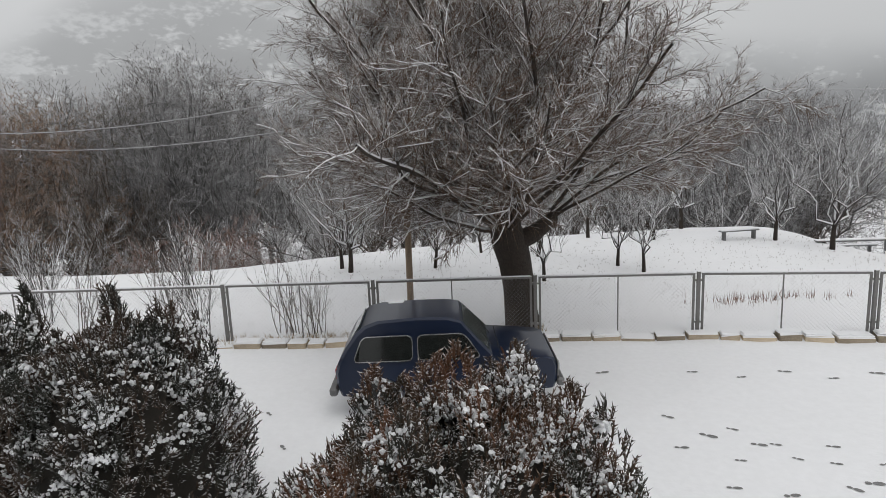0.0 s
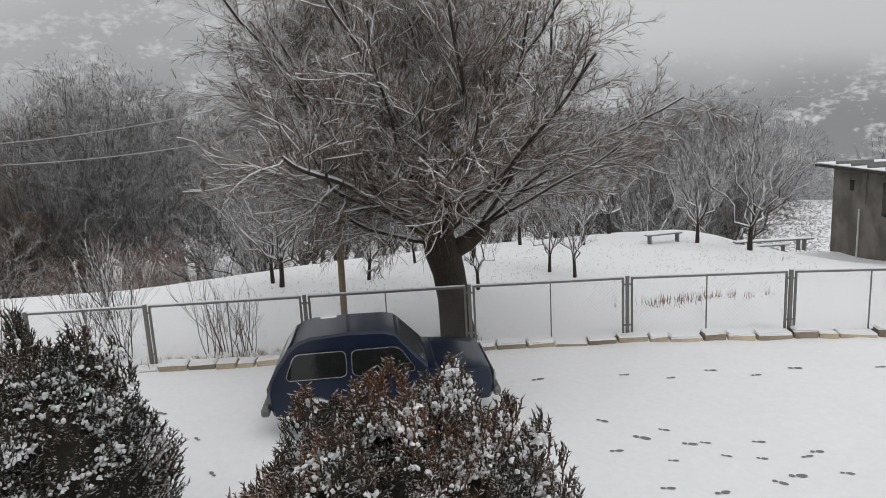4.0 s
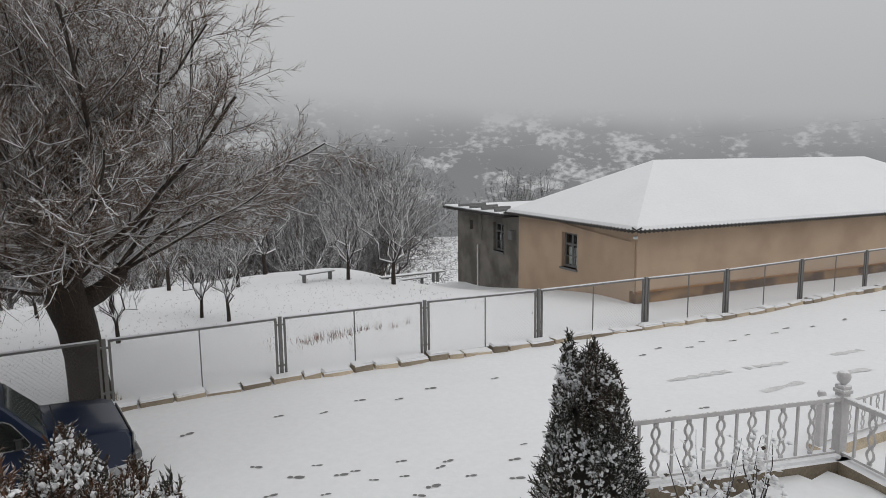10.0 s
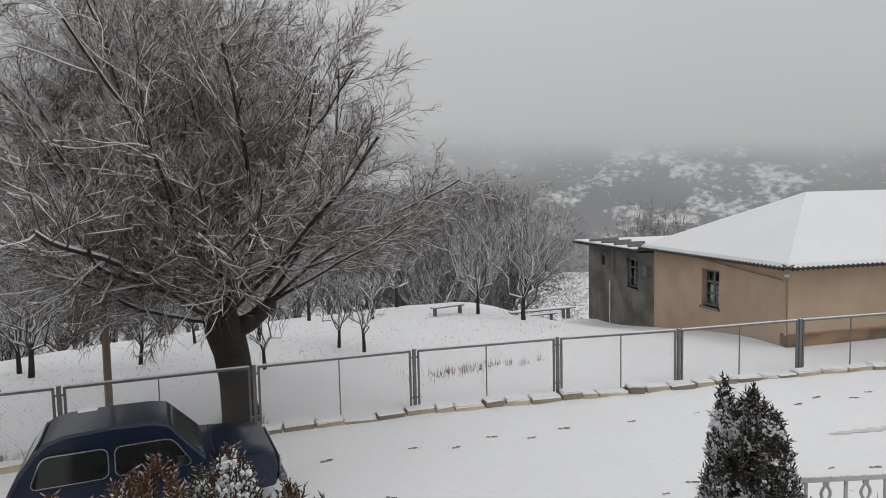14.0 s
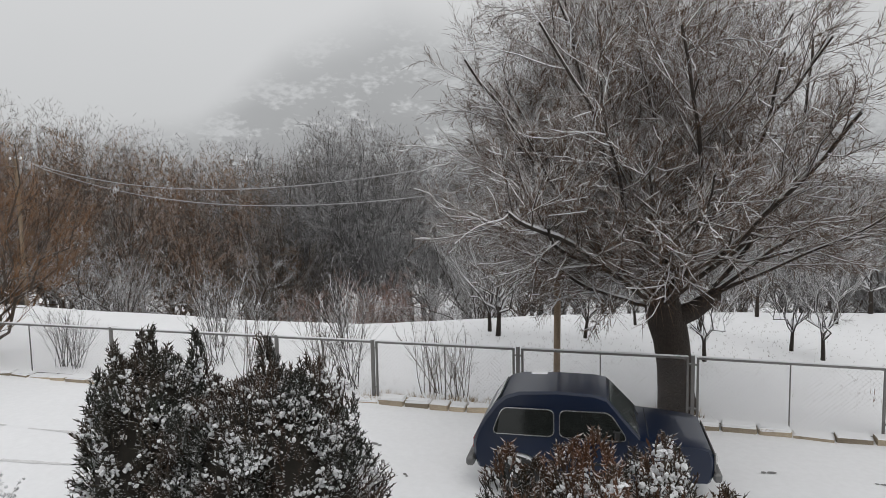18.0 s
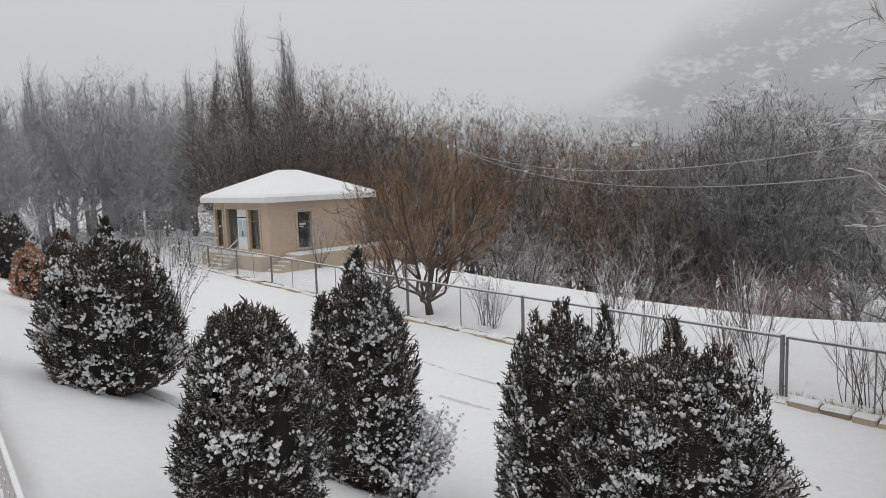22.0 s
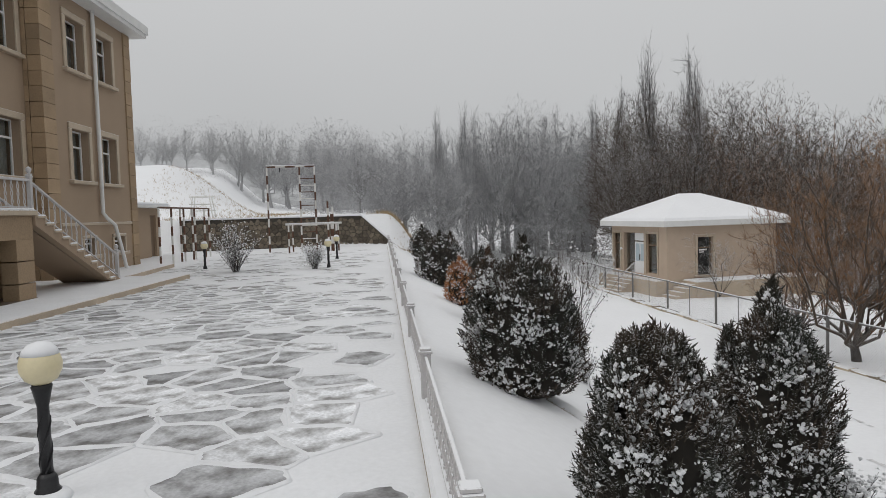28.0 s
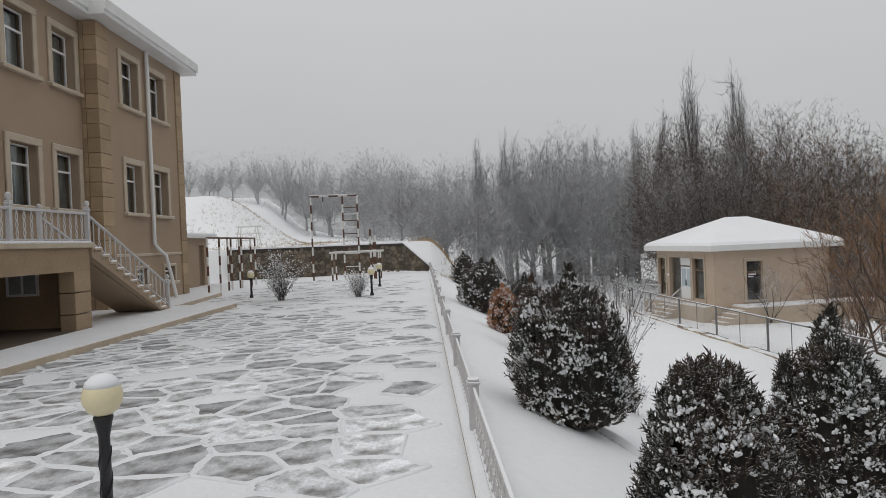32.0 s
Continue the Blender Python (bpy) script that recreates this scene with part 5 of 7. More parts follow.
rg = random.Random(77)
az = -30.0
while az < 116:
    near = 44 if az < 40 else 50 if az < 66 else 66
    for row, (dist, cut) in enumerate(((near, 2.2), (near + 7, 0.4), (near + 15, -0.9))):
        a = az + rg.uniform(-1.2, 1.2)
        d = dist + rg.uniform(-2.5, 2.5)
        top = skyline(a) - cut - rg.uniform(0, 1.4) - (0.5 if a < 66 else 0.1)
        pick = rg.random()
        if a > 84:
            d, top = d + 62, skyline(a) - 0.8 * row - rg.uniform(0, 0.6)
        if 26 < a < 58 and pick < (0.75, 0.6, 0.4)[row]:
            kind = "rust"
        elif a > 80:
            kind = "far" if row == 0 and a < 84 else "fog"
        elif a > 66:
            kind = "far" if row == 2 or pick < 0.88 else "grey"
        elif a > 22:
            kind = "brown" if pick < 0.85 else "grey"
        else:
            kind = "grey" if pick < 0.75 else "brown"
        put_tree(kind, rg.randrange(3), a, d, top=max(top, -1.0), spin=rg.uniform(0, 360))
    az += 2.6
for a, d, top, k in ((62.0, 60, 14.6, 0), (58.6, 62, 13.5, 1), (63.8, 64, 11.0, 1), (58.0, 66, 11.0, 0), (79.3, 66, 9.4, 0), (77.0, 64, 9.8, 1), (76.2, 68, 9.4, 0), (66.2, 70, 9.8, 1)):
    put_tree("poplar" if a < 65 else "mist_poplar", k, a, d, top=top, spin=rg.uniform(0, 360))
for a, d, top in ((73.4, 66, 9.7), (70.4, 68, 9.5)):
    put_tree("far", rg.randrange(3), a, d, top=top, spin=rg.uniform(0, 360))
for a, d, top in ((55.3, 60, 9.2), (20.6, 44, 6.2), (22.6, 46, 5.6), (18.4, 46, 4.7), (28.3, 50, 4.4), (86, 60, 5.0), (-24.5, 40, 2.4), (-27.0, 42, 2.2), (-29.5, 44, 1.2), (-41.0, 52, -0.6), (-42.5, 54, -0.8), (-61.0, 60, 0.0), (-69.0, 60, 0.2)):
    put_tree("grey", rg.randrange(3), a, d, top=top, spin=rg.uniform(0, 360))
# rust coloured willow beside the fence near the kiosk, and saplings along the fence
roadside = dome_tree("willow_tree", 250, 5.6, 6.0, 0.5, 0.13, 0.9, (14, 10, 10, 4), (BARK, TWIG_BROWN, TWIG_ORANGE), "many stemmed rust coloured willow beside the fence", "", 0.006, 0.8, 0.8)
plant(roadside, -16.3, 14.95, 40, 1.1, first=True)
plant(roadside, -20.5, 16.6, 160, 0.75)
# bushes on the rim of the bank
for k in range(40):
    a = rg.uniform(9, 42) if k < 24 else rg.uniform(-12, 60)
    d = (rg.uniform(25.5, 31) if a > 0 else rg.uniform(30, 36)) / max(0.72, math.cos(radians(a)))
    put_tree("red" if (14 < a < 32 and rg.random() < 0.6) else "frost", rg.randrange(2), a, d, size=rg.uniform(0.55, 0.95), spin=rg.uniform(0, 360))

# dense undergrowth and crowns of the woods, far too fine to count
def thicket(seed, count, az0, az1, d0, d1, material, label, drop=2.7, crowns=60, rise=0.3, scrub=0.22):
    """Twigs of many rounded crowns standing close together, and of the scrub below them."""
    rg = random.Random(seed)
    t = Tubes()
    heads = []
    for k in range(crowns):
        a, d = az0 + (az1 - az0) * (k + rg.uniform(-0.3, 1.3)) / crowns, d0 + (d1 - d0) * (k * 0.618 % 1.0)
        x, y = -d * math.sin(radians(a)), d * math.cos(radians(a))
        lo = ground_z(x, y)
        back = (d - d0) / (d1 - d0)
        hi = 3.0 + d * math.tan(radians(skyline(a) - drop * (1 - back) * rg.uniform(0.7, 1.5) + rise + rg.uniform(-0.3, 0.25)))
        tall = max(1.5, hi - lo)
        heads.append((Vector((x, y, lo + tall * 0.58)), min(0.42 * tall, rg.uniform(1.5, 2.7)) * d / 52, tall * 0.42))
    for k in range(count):
        c, wide, high = heads[k % crowns]
        while True:
            q = Vector((rg.uniform(-1, 1), rg.uniform(-1, 1), rg.uniform(-1, 1)))
            if 0.15 < q.length < 1:
                break
        q *= q.length ** -0.35
        ln = rg.uniform(0.28, 0.8)
        p = c + Vector((q.x * wide, q.y * wide, q.z * high))
        if rg.random() < scrub:
            p.z = c.z - high * rg.uniform(0.5, 1.38)
        out = Vector((q.x * 0.8, q.y * 0.8, 0.45 + 0.4 * q.z))
        dd = (out + Vector((rg.gauss(0, 0.55), rg.gauss(0, 0.55), rg.gauss(0, 0.4)))).normalized()
        t.add([p - dd * ln * 0.6, p + dd * ln * 0.4], [rg.uniform(0.009, 0.017), 0], 1)
    return tagged(raw("thicket", t.v, t.f, material), label, "woodland", kind="stuff")


thicket(1, 84000, 8, 66, 44, 62, TWIG_BROWN, "brown mass of bare twigs filling the valley woods", 2.2, 84, 1.5)
thicket(5, 15000, 27, 47, 47, 58, TWIG_ORANGE, "rust tinged mass of willow twigs in the valley woods", 2.0, 15, 0.6)
# the grey and pale thickets have the mist in their twig colour
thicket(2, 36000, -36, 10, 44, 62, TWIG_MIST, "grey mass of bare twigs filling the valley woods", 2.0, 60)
thicket(4, 30000, 80, 112, 112, 145, TWIG_FOG, "mass of twigs paled to show fog", 1.2, 44)
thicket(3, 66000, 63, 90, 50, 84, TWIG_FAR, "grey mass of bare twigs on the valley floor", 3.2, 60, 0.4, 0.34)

# --- shrubs at the fence: upright bare stems ---
def bare_shrub(seed, h, stems, spread, mats, label):
    rg = random.Random(seed)
    out = [Tubes(), Tubes(), Tubes()]
    sp = [(6, 3, 0.07, 0.03, 6, 0.45, 0.42, 0.25, 0.5), (4, 3, 0.08, 0.03, 3, 0.45, 0.45, 0.2, 0.6), (3, 3, 0.08, 0.03, 0, 0, 0, 0, 0)]
    for k in range(stems):
        az, tilt = rg.uniform(0, 6.28), radians(rg.uniform(2, spread))
        d = Vector((math.sin(tilt) * math.cos(az), math.sin(tilt) * math.sin(az), math.cos(tilt)))
        branch(rg, out, Vector((rg.uniform(-0.25, 0.25), rg.uniform(-0.15, 0.15), -0.1)), d, h * rg.uniform(0.6, 1.05), rg.uniform(0.009, 0.016), 0, sp)
    ob = new("bare_shrub")
    tagged(raw("branchwork", out[0].v + out[1].v, out[0].f + [tuple(i + len(out[0].v) for i in q) for q in out[1].f], mats[0], ob), kind="stuff")
    tagged(raw("twig_crown", out[2].v, out[2].f, mats[1], ob), kind="stuff")
    return tagged(ob, label, "shrub", "bare shrubs along the fence")


sh = [bare_shrub(300, 1.9, 12, 30, (TWIG_BROWN, TWIG_FROST), "bare upright shrub with thin brown stems in the snow"), bare_shrub(301, 2.3, 16, 38, (TWIG_DARK, TWIG_FROST), "dense bare shrub dusted with snow")]
for i, (x, y, k, size) in enumerate(((-3.5, 14.15, 0, 0.9), (-2.9, 14.05, 0, 0.8), (-5.5, 14.3, 1, 1.0), (-8.3, 14.9, 0, 1.0), (-13.7, 14.75, 1, 0.85), (-13.2, 14.7, 1, 0.7), (-19.6, 15.4, 0, 0.9), (-9.8, 15.8, 1, 1.0), (-7.2, 18, 1, 1.1), (-11.0, 17.6, 1, 1.1), (-6.2, 14.4, 0, 1.0), (-33.5, 14.2, 0, 0.9), (-38.0, 15.2, 1, 1.1), (-41, 15.5, 0, 1.3))):
    plant(sh[k], x, y, i * 67.0, size, first=i in (0, 2))

# ---- evergreen thujas ----
def thuja_mat(name, green, tip, mix):
    m = mat(name, green, 0.85, vary=0.4, scale=1.4, fine=12, bump=0.2, second=tip, mix_scale=mix, snow=0.35, snow_edge=0.62)
    return m


THUJA = thuja_mat("dark thuja", (0.026, 0.029, 0.021), (0.050, 0.035, 0.024), 2.0)
THUJA_BROWN = thuja_mat("browned thuja", (0.028, 0.027, 0.019), (0.115, 0.050, 0.024), 1.6)
THUJA_DULL = thuja_mat("dull green thuja", (0.022, 0.023, 0.017), (0.055, 0.032, 0.020), 1.8)
THUJA_RUST = thuja_mat("rusty thuja", (0.46, 0.19, 0.06), (0.30, 0.12, 0.045), 2.0)
# near black: the shade inside a thuja, put into colour
CORE = mat("painted shade of the inner foliage", (0.020, 0.017, 0.013), 0.95, vary=0.4, scale=4, fine=20)
ROSE_LEAF = mat("bronze rose leaves", (0.075, 0.045, 0.032), 0.7, vary=0.35, scale=5, fine=20, snow=0.85, snow_edge=0.35, second=(0.05, 0.055, 0.035), mix_scale=3)


def spray(rg, v, f, p, d, size, fat=1.0, fingers=0):
    """An upright feathery twig: a stem with scaly fingers to either side."""
    side = d.cross(Vector((rg.gauss(0, 1), rg.gauss(0, 1), rg.gauss(0, 1)))).normalized()
    w0 = d.cross(side)
    r = size * 0.050 * fat
    o = len(v)
    for q, rr in ((p, 1.0), (p + d * size * 0.6 + side * size * rg.uniform(-0.08, 0.08), 0.8)):
        v += [q + side * r * rr, q + (w0 * 0.87 - side * 0.5) * r * rr, q - (w0 * 0.87 + side * 0.5) * r * rr]
    v.append(p + d * size * 1.05)
    f += [(o, o + 1, o + 4, o + 3), (o + 1, o + 2, o + 5, o + 4), (o + 2, o, o + 3, o + 5), (o + 3, o + 4, o + 6), (o + 4, o + 5, o + 6), (o + 5, o + 3, o + 6)]
    fingers = fingers or (5 if size < 0.15 else 4)
    for k in range(fingers):
        t = 0.15 + 0.78 * k / fingers
        s = 1 if k % 2 else -1
        dd = (d * rg.uniform(0.7, 1.0) + side * s * rg.uniform(0.5, 0.9) + w0 * rg.uniform(-0.5, 0.5)).normalized()
        q = p + d * size * t
        ln = size * rg.uniform(0.32, 0.52)
        o = len(v)
        v += [q + w0 * r, q - w0 * r, q + d * r * 2.4, q + dd * ln * 0.6 + w0 * r * 0.9, q + dd * ln * 0.6 - w0 * r * 0.9, q + dd * ln]
        f += [(o, o + 1, o + 4, o + 3), (o + 1, o + 2, o + 4), (o + 2, o, o + 3), (o + 2, o + 3, o + 4), (o + 3, o + 4, o + 5)]


def lump(rg, v, f, p, d, ln, r):
    """A small uneven lump of snow drawn out along d."""
    u = d.cross(Vector((rg.gauss(0, 1), rg.gauss(0, 1), rg.gauss(0, 1)))).normalized()
    w = d.cross(u)
    o = len(v)
    v.append(p - d * ln)
    for z, rr in ((-0.45, 0.9), (0.35, 1.0)):
        for c in (0.3, 1.87, 3.44, 5.01):
            j = r * rr * rg.uniform(0.7, 1.25)
            v.append(p + d * ln * z + (u * math.cos(c) + w * math.sin(c)) * j)
    v.append(p + d * ln)
    for c in range(4):
        e = (c + 1) % 4
        f += [(o, o + 1 + e, o + 1 + c), (o + 1 + c, o + 1 + e, o + 5 + e, o + 5 + c), (o + 5 + c, o + 5 + e, o + 9)]


def clump(rg, v, f, p, r):
    lump(rg, v, f, p, Vector((rg.gauss(0, 0.5), rg.gauss(0, 0.5), 0.6)).normalized(), r * 0.9, r)


def thuja(seed, w, h, sprays, size, material, label, shape="egg", spires=4, snow=0.4, group="evergreen thujas on the bank"):
    """A dense thuja of width w and height h; each spire is a narrow upright cone within it."""
    rg = random.Random(seed)

    def radius(t):
        if shape == "cone":
            return 0.5 * w * (0.72 + 0.28 * math.sin(min(1, t * 3) * 1.57)) * (1 - max(0, t - 0.22) / 0.78) ** 0.62
        return 0.5 * w * max(0.0, math.sin(math.pi * min(0.999, 0.15 + 0.85 * t) ** 0.90)) ** 0.47
    low = 0.82 if spires > 14 else 0.93
    cones = []
    for k in range(spires):
        a = 2.4 * k + rg.uniform(-0.5, 0.5)
        q = 0.5 * w * math.sqrt(k / max(1, spires)) * 0.86
        full = 1.0 - 0.28 * (q / (0.5 * w)) ** 2
        cones.append((Vector((q * math.cos(a), q * math.sin(a), 0)), h * full * rg.uniform(0.90, 1.08), w * rg.uniform(0.065, 0.105) + 0.06))
    v, f, sv, sf = [], [], [], []
    for k in range(sprays):
        a = rg.uniform(0, 6.2832)
        if cones and rg.random() < 0.36:
            c, top, cw = cones[rg.randrange(len(cones))]
            t = rg.random()
            z = top * (0.55 + 0.44 * t)
            rad = cw * (1 - t) ** 0.6
            p = c + Vector((rad * math.cos(a), rad * math.sin(a), z))
            lean = 0.45 * (1 - t)
            t = min(1.0, z / h)
        else:
            t = rg.random() ** 0.9 * 0.97
            rad = radius(t) * (1 + 0.09 * math.sin(a * 4 + seed) * math.sin(t * 8 + a * 3) + 0.07 * math.sin(a * 9 + seed * 2 + 4 * t) * math.sin(t * 21 + a * 2))
            rad = max(0.02, rad - abs(rg.gauss(0, 0.04)) * w)
            p = Vector((rad * math.cos(a), rad * math.sin(a), h * low * (0.02 + 0.96 * t)))
            lean = 0.85 - 0.55 * t
        d = (Vector((math.cos(a) * lean, math.sin(a) * lean, 0.6 + 0.5 * t)) + Vector((rg.gauss(0, 0.22), rg.gauss(0, 0.22), rg.gauss(0, 0.12)))).normalized()
        spray(rg, v, f, p, d, size * (rg.uniform(0.7, 1.3) if rg.random() < 0.9 else rg.uniform(1.3, 1.6)))
        # snow has caught in patches among the twigs
        patchy = 0.5 + 0.5 * math.sin(p.x * 5.1 + 2.3 * math.sin(p.z * 4.3 + seed)) * math.sin(p.y * 4.7 + p.z * 3.1 + seed)
        if rg.random() < snow * (0.2 + 3.4 * patchy ** 2.5) and t > 0.05:
            at = p + Vector((math.cos(a), math.sin(a), 0.5)) * size * rg.uniform(-0.05, 0.16)
            for _ in range(5):
                ln = size * rg.uniform(0.09, 0.25)
                lump(rg, sv, sf, at + Vector((rg.gauss(0, 0.2), rg.gauss(0, 0.2), rg.gauss(0, 0.13))) * size, (d + Vector((rg.gauss(0, 1.0), rg.gauss(0, 1.0), -0.3))).normalized(), ln, ln * rg.uniform(0.5, 0.85))
    ob = new("thuja")
    tagged(raw("foliage", v, f, material, ob), kind="stuff")
    tagged(raw("clinging_snow", sv, sf, SNOW, ob, "patches of snow caught in the foliage", smooth=False), kind="stuff")
    # dark ovoid core added against see-through, with shade as its colour
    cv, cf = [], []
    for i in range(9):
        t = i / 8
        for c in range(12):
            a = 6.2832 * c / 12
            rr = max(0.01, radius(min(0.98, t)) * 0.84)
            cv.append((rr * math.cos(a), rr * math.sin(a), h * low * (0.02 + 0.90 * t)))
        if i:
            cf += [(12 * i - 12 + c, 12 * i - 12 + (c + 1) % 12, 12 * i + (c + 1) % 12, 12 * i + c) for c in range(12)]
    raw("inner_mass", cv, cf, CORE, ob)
    pipe("stem", [(0, 0, -0.35), (0, 0, 0.4)], 0.06, BARK, ob, 6)
    return tagged(ob, label, "shrub", group)


def put(ob, x, y, z=None, spin=0.0):
    ob.matrix_basis = pose(x, y, ground_z(x, y) if z is None else z, 0, 0, spin)
    return ob


put(thuja(1, 3.0, 2.22, 6800, 0.125, THUJA_BROWN, "broad browned thuja with several spires and snow", "egg", 17, 0.24), 0.02, 4.98)
put(thuja(2, 2.4, 2.80, 5600, 0.14, THUJA_DULL, "round browned thuja heavy with snow", "egg", 13, 0.26), -3.5, 6.72)
put(thuja(3, 1.65, 3.0, 2900, 0.15, THUJA, "dark green thuja with forked spires", "egg", 6, 0.2), -4.95, 6.75)
put(thuja(4, 0.96, 1.80, 3800, 0.095, THUJA, "tall thuja of dark browned green with snow", "egg", 3, 0.36), -4.30, 2.10)
put(thuja(5, 1.28, 2.75, 3800, 0.125, THUJA, "tall dark green thuja with a snowy flank", "egg", 3, 0.34), -6.45, 4.68)
put(thuja(6, 1.58, 2.0, 3800, 0.125, THUJA, "big rounded dark thuja leaning over the bank", "egg", 3, 0.40), -8.95, 2.68)
put(thuja(7, 1.0, 2.25, 3600, 0.095, THUJA, "conical dark thuja flecked with snow", "cone", 4, 0.55), 4.26, 3.80, -0.70)
put(thuja(8, 1.02, 1.80, 1300, 0.12, THUJA_BROWN, "brown tinged small thuja on the bank", "egg", 2, 0.30), -15.6, 3.95)
put(thuja(9, 0.82, 1.35, 1200, 0.11, THUJA_RUST, "rust orange dried thuja with snow on its side", "egg", 1, 0.50), -18.8, 3.95)
put(thuja(10, 1.75, 1.95, 1500, 0.15, THUJA, "rounded dark thuja at the terrace edge", "egg", 2, 0.28), -24.3, 4.45)
put(thuja(11, 1.5, 2.1, 1200, 0.15, THUJA, "rounded dark thuja lower on the bank", "egg", 2, 0.26), -24.9, 6.2)
put(thuja(12, 1.42, 2.05, 1000, 0.15, THUJA, "rounded dark thuja near the stone wall", "egg", 2, 0.24), -40.5, 6.45)
put(thuja(13, 0.95, 1.7, 1000, 0.12, THUJA_BROWN, "brown tipped small thuja beside the dried one", "egg", 1, 0.30), -16.6, 4.9)


# ---- rose bushes with a few leaves left under the snow ----
def rose(seed, w, h, canes, leaves, label, snow=0.5):
    rg = random.Random(seed)
    out = [Tubes(), Tubes(), Tubes()]
    v, f, sv, sf = [], [], [], []
    for k in range(canes):
        a = rg.uniform(0, 6.2832)
        tilt = rg.uniform(0.05, 1.0) * math.atan2(w * 0.55, h * 0.8)
        d = Vector((math.sin(tilt) * math.cos(a), math.sin(tilt) * math.sin(a), math.cos(tilt)))
        pts, _ = way(rg, Vector((rg.uniform(-0.08, 0.08), rg.uniform(-0.08, 0.08), -0.05)), d, h * rg.uniform(0.7, 1.1), 7, 0.10, 0.0)
        out[0].add(pts, [0.010 * (1 - 0.7 * i / 7) for i in range(8)], 4)
        for j in range(leaves):
            i = rg.uniform(2, 6.99)
            q = pts[int(i)].lerp(pts[int(i) + 1], i % 1) + Vector((rg.gauss(0, 0.07), rg.gauss(0, 0.07), rg.gauss(0, 0.05)))
            dd = Vector((rg.gauss(0, 1), rg.gauss(0, 1), rg.gauss(0, 0.4))).normalized()
            u = dd.cross(Vector((0, 0, 1))).normalized() * 0.024
            ln = rg.uniform(0.05, 0.085)
            o = len(v)
            v += [q, q + dd * ln * 0.5 + u + Vector((0, 0, 0.006)), q + dd * ln, q + dd * ln * 0.5 - u + Vector((0, 0, 0.006))]
            f.append((o, o + 1, o + 2, o + 3))
            if rg.random() < snow:
                clump(rg, sv, sf, q + dd * ln * 0.5 + Vector((0, 0, 0.014)), rg.uniform(0.013, 0.028))
    ob = new("rose_bush")
    raw("cane", out[0].v, out[0].f, TWIG_DARK, ob)
    tagged(raw("foliage", v, f, ROSE_LEAF, ob), kind="stuff")
    tagged(raw("clinging_snow", sv, sf, SNOW, ob, "small lumps of snow", smooth=True), kind="stuff")
    return tagged(ob, label, "shrub", "rose bushes")


put(rose(21, 1.6, 1.2, 110, 34, "low leafy rose bush loaded with snow", 0.75), -6.10, 5.02)
put(rose(22, 1.1, 2.9, 40, 26, "tall sparse leafy shrub with snow", 0.35), -12.6, 4.75)
put(rose(23, 0.9, 0.85, 16, 20, "small rose bush with snow on its leaves", 0.5), -13.6, 5.55)
put(rose(24, 0.70, 0.9, 9, 16, "leafy rose bush with snowy leaves", 0.5), 4.72, 3.05)
put(rose(25, 0.5, 0.75, 6, 16, "thin rose bush beside the railing", 0.4), 5.40, 3.0)
put(rose(26, 1.9, 1.75, 60, 26, "snowy evergreen shrub on the terrace", 0.4), -24.7, -2.85, ZT)
put(rose(27, 1.3, 1.05, 40, 26, "low snowy shrub on the terrace", 0.45), -24.6, -0.1, ZT)
put(rose(28, 0.75, 1.3, 9, 10, "sparse rose with a last bloom", 0.3), -8.0, 6.6)

# ---- the parked off-road car ----
CAR_BLUE = mat("dark blue car paint", (0.003, 0.010, 0.032), 0.32, 0.1, vary=0.10, scale=2, fine=80, bump=0.02, coat=0.3)
RUBBER = mat("tyre rubber", (0.022, 0.022, 0.022), 0.85, vary=0.2, scale=5, fine=40, snow=0.9, snow_edge=0.45)
BUMPER = mat("dull grey bumper", (0.14, 0.14, 0.14), 0.5, 0.3, vary=0.2)
CHROME = mat("bright window trim", (0.55, 0.55, 0.56), 0.25, 0.9, vary=0.05)
LENS_RED = mat("red lamp lens", (0.25, 0.012, 0.010), 0.25, vary=0.1)
LENS_CLEAR = mat("clear lamp lens", (0.50, 0.50, 0.50), 0.15, vary=0.1)
SEAT = mat("dark car seats", (0.030, 0.030, 0.030), 0.9, vary=0.2)


def car_half_width(x, z):
    w = 0.82 - 0.05 * max(0, (0.55 - z) / 0.3) * 0.5
    if z > 0.98:
        w -= 0.125 * (z - 0.98) / 0.64 + 0.09 * max(0.0, (z - 1.42) / 0.2) ** 2
    return w - 0.05 * smooth01(1.35, 1.85, abs(x)) * 1.0


def car_profile():
    pts = [(-1.74, 0.42), (-1.80, 0.60), (-1.81, 0.82), (-1.76, 0.98), (-1.64, 1.20), (-1.46, 1.44), (-1.32, 1.55), (-1.10, 1.61), (-0.5, 1.635), (0.05, 1.620), (0.25, 1.575), (0.52, 1.28), (0.74, 1.045), (1.10, 1.015), (1.60, 0.965), (1.74, 0.92), (1.79, 0.80), (1.79, 0.55), (1.74, 0.42)]

    def arch(cx, r=0.395):
        return [(cx + r * math.cos(a), 0.345 + r * 0.98 * math.sin(a)) for a in np.linspace(0.2, math.pi - 0.2, 9)]
    return pts + arch(1.10) + [(0.60, 0.36), (-0.62, 0.36)] + arch(-1.10)


